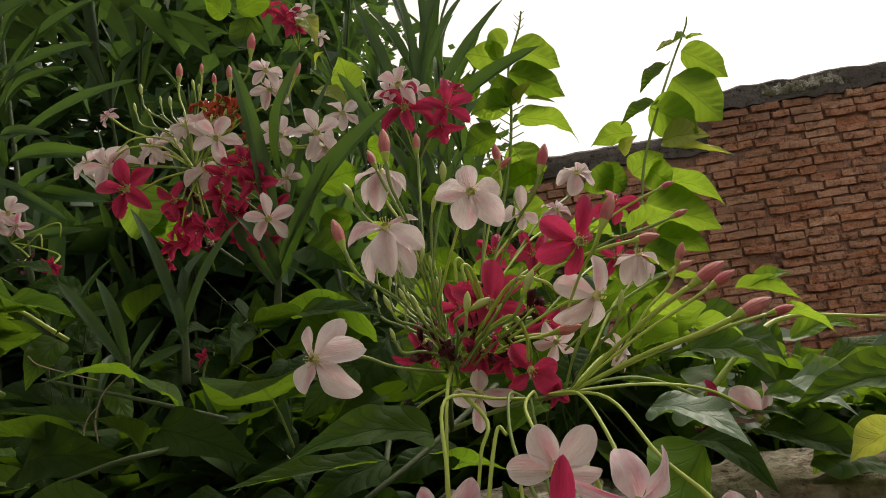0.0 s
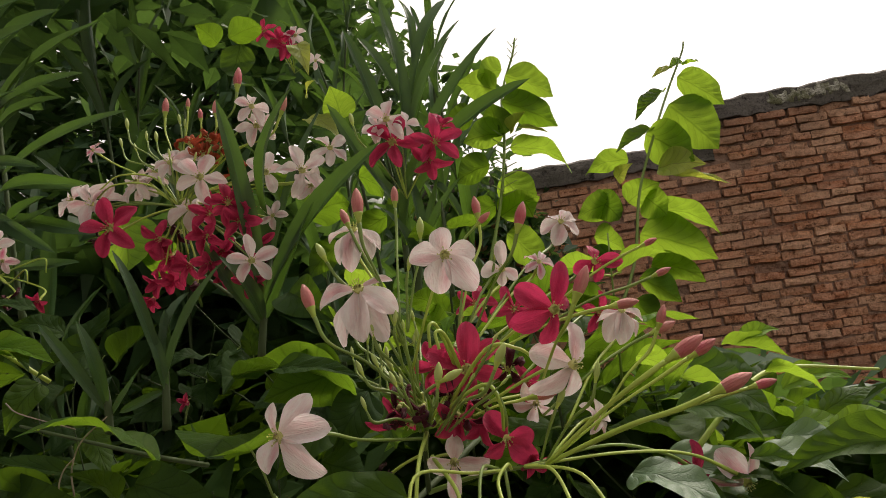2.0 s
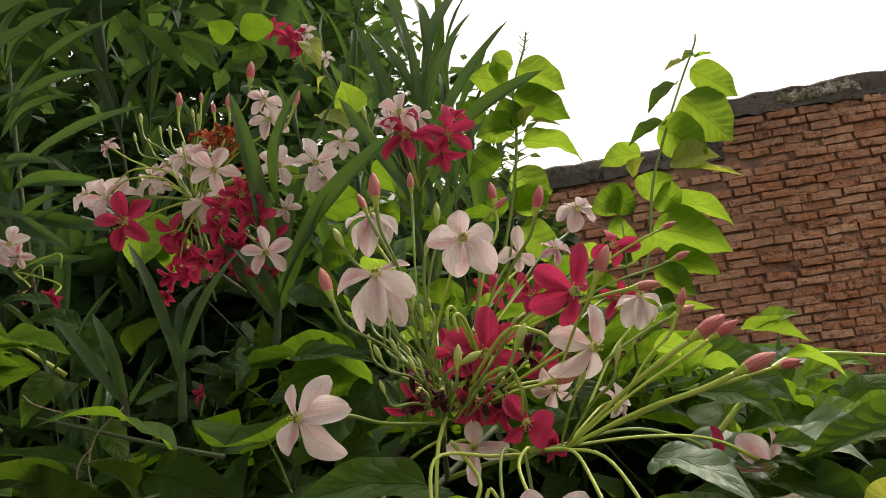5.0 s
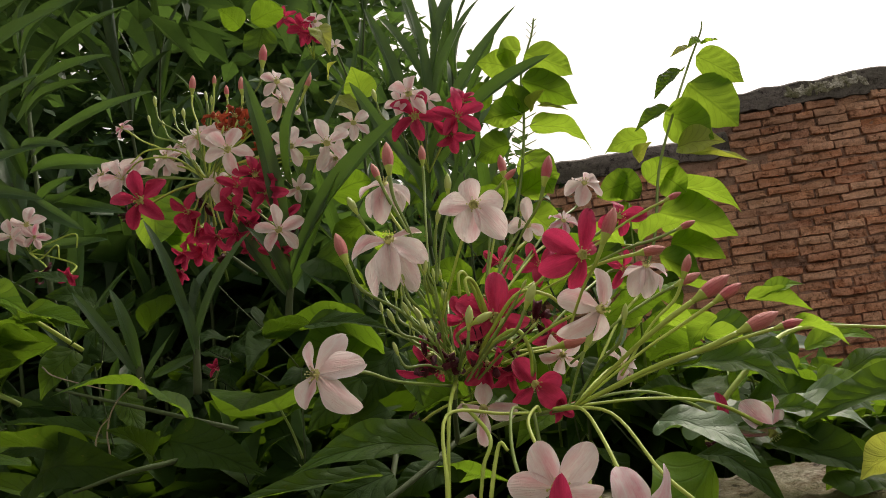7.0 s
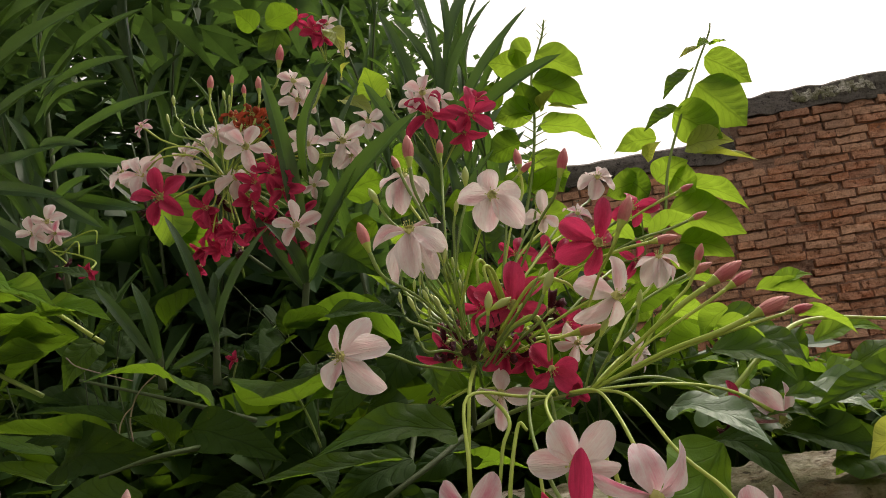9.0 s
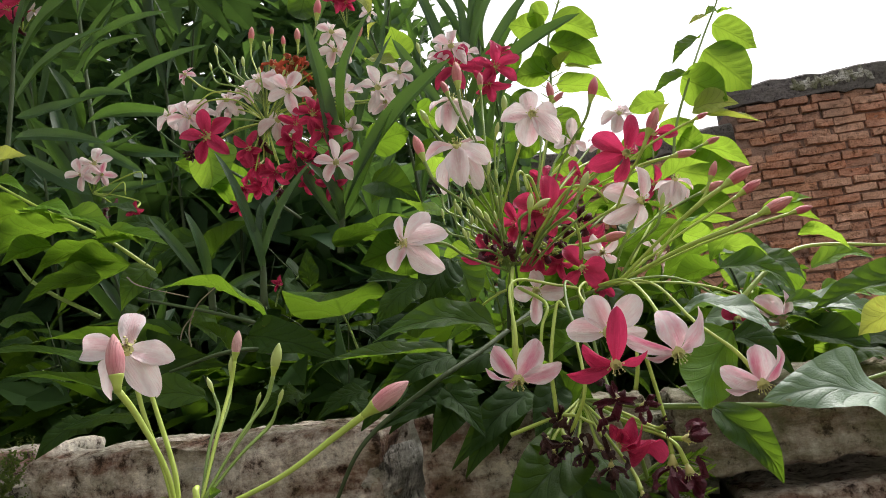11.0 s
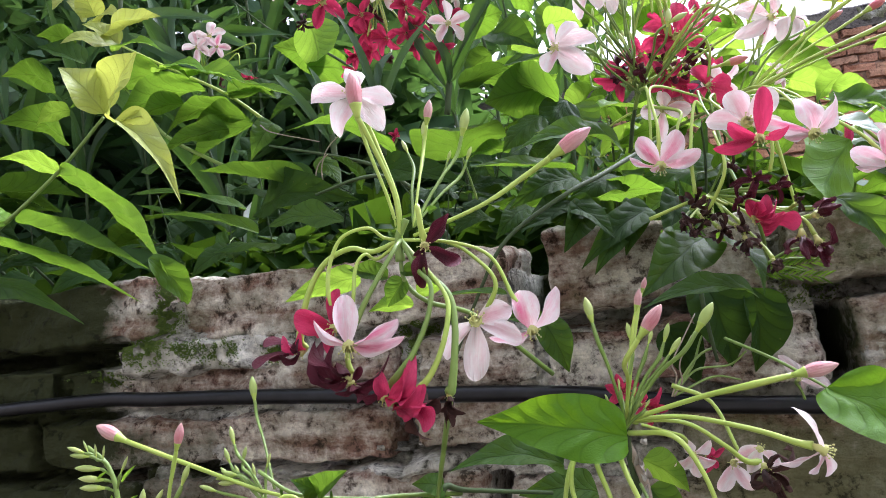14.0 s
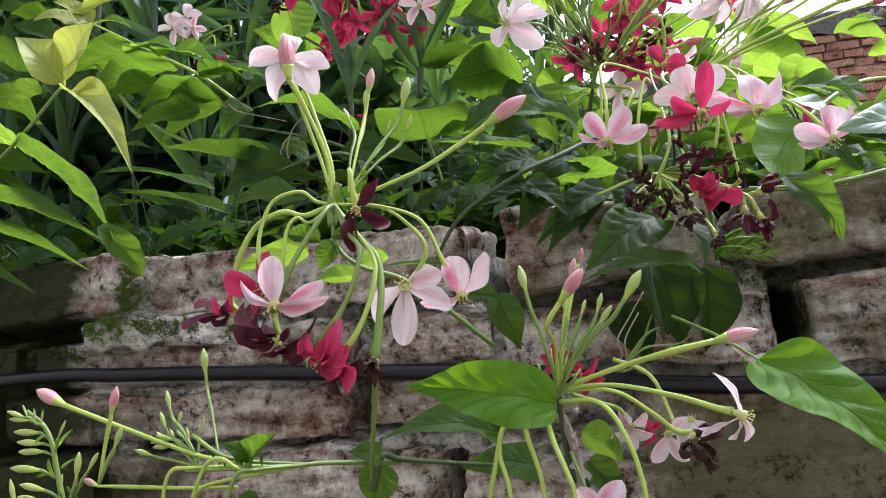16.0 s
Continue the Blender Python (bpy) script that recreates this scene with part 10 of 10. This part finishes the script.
tube("tendril", [(0.0254, -0.0500, 1.4294), (0.0360, -0.0400, 1.4409), (0.0429, -0.0300, 1.4549), (0.0505, -0.0300, 1.4629)], (0.00079, 0.00066, 0.00055), DEEP, tendrils)
tube("tendril", [(0.0228, -0.0700, 1.4278), (0.0263, -0.0700, 1.4373), (0.0251, -0.0700, 1.4444), (0.0314, -0.0600, 1.4546), (0.0402, -0.0500, 1.4680)], (0.00050, 0.00042, 0.00035), DEAD, tendrils)
tube("tendril", [(0.0239, -0.0700, 1.4278), (0.0287, -0.0700, 1.4352), (0.0288, -0.0700, 1.4441), (0.0365, -0.0600, 1.4570)], (0.00050, 0.00042, 0.00035), DEAD, tendrils)
bud(head_a, (0.0261, -0.0300, 1.6011), (0.0300, -0.0511, 1.6464), (0.0300, -0.0511, 1.6508), 0, 0.03)
bud(head_a, (0.0258, -0.0300, 1.6012), (0.0273, -0.0553, 1.6233), (0.0266, -0.0553, 1.6275), 0, 0.03)
bud(head_a, (0.0371, -0.0300, 1.5995), (0.0686, -0.0542, 1.6347), (0.0711, -0.0542, 1.6381), 0, 0.03)
bud(head_a, (0.0346, -0.0300, 1.5999), (0.0573, -0.0588, 1.6201), (0.0599, -0.0588, 1.6232), 0, 0.03)
bud(head_a, (0.0384, -0.0300, 1.5993), (0.0694, -0.0545, 1.6170), (0.0727, -0.0545, 1.6193), 0, 0.03)
bud(head_f, (-0.1806, 0.1250, 1.7722), (-0.1751, 0.1050, 1.8205), (-0.1757, 0.1050, 1.8266), 0, 0.03)
bud(head_f, (-0.1806, 0.1250, 1.7722), (-0.1837, 0.1050, 1.8009), (-0.1860, 0.1050, 1.8068), 0, 0.03)
bud(head_f, (-0.1806, 0.1250, 1.7722), (-0.1546, 0.1050, 1.8133), (-0.1529, 0.1050, 1.8188), 0, 0.03)
bud(head_f, (-0.1806, 0.1250, 1.7722), (-0.1433, 0.1050, 1.8156), (-0.1407, 0.1050, 1.8205), 0, 0.03)
bud(head_d, (0.0027, -0.1500, 1.4247), (-0.0023, -0.1550, 1.4369), (-0.0032, -0.1550, 1.4396), 0, 0.02)
bud(head_d, (0.0027, -0.1500, 1.4247), (0.0029, -0.1550, 1.4426), (0.0028, -0.1550, 1.4454), 0, 0.02)
bud(head_d, (0.0027, -0.1500, 1.4247), (0.0028, -0.1550, 1.4409), (0.0027, -0.1550, 1.4436), 0, 0.02)
bud(head_d, (0.0027, -0.1500, 1.4247), (0.0068, -0.1550, 1.4354), (0.0075, -0.1550, 1.4380), 0, 0.02)
bud(head_d, (0.0027, -0.1500, 1.4247), (0.0083, -0.1550, 1.4391), (0.0092, -0.1550, 1.4417), 0, 0.02)
bud(head_d, (0.0027, -0.1500, 1.4247), (0.0105, -0.1550, 1.4372), (0.0119, -0.1550, 1.4398), 0, 0.02)
bud(head_d, (0.0027, -0.1500, 1.4247), (0.0123, -0.1550, 1.4339), (0.0140, -0.1550, 1.4364), 0, 0.02)
CABLE_POINTS = [(-0.4776, -0.0100, 1.4468), (-0.3219, -0.0100, 1.4447), (-0.1606, -0.0100, 1.4356), (-0.0389, -0.0100, 1.4276), (0.1328, -0.0100, 1.4103)]
for k in range(13):
    x = -1.25 + 0.80 * (k / 12)
    y = gdice.uniform(0.28, 0.75)
    h = gdice.uniform(1.85, 2.35)
    lean_x = gdice.uniform(-0.15, 0.2)
    oleander_shoot([(x, y + 0.05, 1.3), (x + lean_x * 0.4, y, h - 0.3), (x + lean_x, y - 0.05, h)], gdice.randint(4, 6), (0.14, 0.20), 300 + k, wide=0.15)
for k in range(7):
    x = -0.26 + 0.24 * (k / 6)
    y = gdice.uniform(0.5, 0.8)
    h = gdice.uniform(2.0, 2.4) - 0.6 * max(0, x)
    oleander_shoot([(x, y + 0.05, 1.4), (x, y, h - 0.3), (x + gdice.uniform(-0.06, 0.06), y - 0.05, h)], 5, (0.11, 0.16), 340 + k)


def fern_spike(x, y, z, seed):
    """A small leafy spike with narrow pointed leaflets."""
    r = random.Random(seed)
    s = thing("seedling", (x, y, z), "small spiky green seedling sprouting from the wall", "seedling")
    for way in ((0.8, -0.2, 0.25), (0.9, -0.25, 0.05), (0.6, -0.3, -0.15)):
        d = Vector(way).normalized()
        end = Vector((x, y, z)) + d * 0.034
        tube("stem", [(x, y, z), Vector((x, y, z)).lerp(end, 0.5) + Vector((0, 0, 0.004)), end], (0.0009, 0.0007, 0.0004), DEEP, s, 4, 5)
        for k in range(26):
            p = Vector((x, y, z)).lerp(end, 0.1 + 0.9 * k / 26)
            side = Vector((0.35, -0.3, 0.9 if k % 2 else -0.9)).normalized()
            w = (d * 0.8 + side * 0.7).normalized()
            leaf(s, p, p + w * r.uniform(0.005, 0.008), 0.0014, (0, -1, 0.3), 0, YOUNG if k % 3 else LEAF, None, LANCES[k % 4])


fern_spike(0.075, -0.035, 1.487, 4)

# black cable along the garden wall
cable = thing("cable", (-3.0, -0.012, 1.43), "thick black plastic cable running along the garden wall", "cable")
tube("sheath", [(-3.0, -0.004, 1.42), (-1.2, -0.006, 1.425), CABLE_POINTS[0], CABLE_POINTS[1], CABLE_POINTS[2], CABLE_POINTS[3], CABLE_POINTS[4], (0.7, -0.006, 1.40), (3.0, -0.004, 1.39)], (0.0052, 0.0052), CABLE, cable, 10, 12)

# creeper on the far wall
far_ivy = thing("wall_creeper", (2.35, 4.42, 1.8), "small dark green creeper clinging to the red brick wall", "creeper")
r9 = random.Random(9)
IVY = FAR_AT + FAR_DIR * 0.62 + FAR_IN * 0.03
tube("stem", [(IVY.x + 0.3, IVY.y, 1.2), (IVY.x + 0.22, IVY.y, 1.7), (IVY.x + 0.05, IVY.y, 2.0)], (0.008, 0.006, 0.003), TWIG, far_ivy, 6, 6)
for k in range(46):
    p = FAR_AT + FAR_DIR * (0.62 + r9.gauss(0.15, 0.22)) + FAR_IN * r9.uniform(0.03, 0.09)
    p.z = 1.80 + r9.gauss(0, 0.13)
    w = Vector((r9.gauss(0, 0.8), -0.4, r9.gauss(-0.4, 0.6))).normalized()
    leaf(far_ivy, p, p + w * r9.uniform(0.07, 0.13), r9.uniform(0.05, 0.08), (0, -0.7, 0.7), k % 8, LEAF)

# ---- bricks of the garden wall ----
r5 = random.Random(5)
for x0, x1, z0, z1, tip in BRICKS:
    me = rough_brick(x1 - x0, z1 - z0, 0.11, x0 * 31 + z0 * 50, (100, 22, 14), rough=0.0050)
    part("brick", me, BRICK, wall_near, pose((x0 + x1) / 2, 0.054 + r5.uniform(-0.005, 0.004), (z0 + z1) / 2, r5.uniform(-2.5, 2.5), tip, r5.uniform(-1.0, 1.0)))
for z0, z1, joint in LOW_COURSES:
    for k in range(-4, 4):
        length = 0.25 - r5.uniform(0.014, 0.028)
        x = joint + 0.25 * (k + 0.5)
        part("brick", rough_brick(length, z1 - z0, 0.11, k * 3.7 + z0 * 50, (24, 6, 4)), BRICK, wall_near, pose(x, 0.053 + r5.uniform(-0.006, 0.005), (z0 + z1) / 2, r5.uniform(-2, 2), r5.uniform(-1, 1), r5.uniform(-1, 1)))


def plain_bricks(name, boxes):
    """Many plain bricks in one mesh."""
    verts, faces = [], []
    for m, (a, b, c) in boxes:
        s = len(verts)
        for sx in (-1, 1):
            for sy in (-1, 1):
                for sz in (-1, 1):
                    verts.append(m @ Vector((sx * a / 2, sy * b / 2, sz * c / 2)))
        faces += [(s + i, s + j, s + k, s + q) for i, j, k, q in ((0, 1, 3, 2), (4, 6, 7, 5), (0, 4, 5, 1), (2, 3, 7, 6), (0, 2, 6, 4), (1, 5, 7, 3))]
    me = bpy.data.meshes.new(name)
    me.from_pydata(verts, [], faces)
    return me


rest = []
for row in range(31):
    z = 1.51 - 0.0486 * row
    for k in range(-13, 13):
        x = 0.25 * k + (0.125 if row % 2 else 0.0)
        if row < 7 and -1.2 < x < 1.05:
            continue
        rest.append((pose(x, 0.053 + r5.uniform(-0.004, 0.004), z, r5.uniform(-1, 1), r5.uniform(-1, 1)), (0.232, 0.10, 0.040)))
part("brickwork", plain_bricks("brickwork", rest), BRICK, wall_near, kind="stuff")

# ---- bricks of the far wall ----
TURN_FAR = math.atan2(FAR_DIR.y, FAR_DIR.x)
FARMESHES = [rough_brick(0.19, 0.050, 0.10, 40 + i * 2.3, (6, 2, 1), 0.004, 0.007) for i in range(8)]
for me in FARMESHES:
    me.shade_flat()
rest = []
count = 0
for row in range(56):
    z = FAR_TOP - 0.18 - 0.0565 * row
    if z < 0.03:
        break
    s = -9.4 + (0.11 if row % 2 else 0.0)
    while s < 5.8:
        short = r5.random() < 0.25
        length = 0.105 if short else 0.193
        mid = s + length / 2
        low = mid < -0.62 and z > FAR_TOP - 0.42
        p = FAR_AT + FAR_DIR * mid + FAR_IN * (-0.036 + r5.uniform(-0.016, 0.014))
        m = Matrix.Translation((p.x, p.y, z + r5.uniform(-0.004, 0.004))) @ Matrix.Rotation(TURN_FAR, 4, "Z") @ pose(0, 0, 0, r5.uniform(-3, 3), r5.uniform(-2.5, 2.5), r5.uniform(-5, 5)) @ Matrix.Diagonal((0.55 if short else r5.uniform(0.92, 1.0), 1, r5.uniform(0.9, 1.05), 1))
        gone = r5.random() < 0.015
        if not low and not gone:
            if -0.62 < mid < 1.55 and row < 30 and count < 330:
                part("brick", FARMESHES[r5.randrange(8)], FARBRICK, wall_far, m)
                count += 1
            else:
                rest.append((m, (0.185, 0.1, 0.047)))
        s += length + r5.uniform(0.003, 0.009)
part("brickwork", plain_bricks("brickwork", rest), FARBRICK, wall_far, kind="stuff")
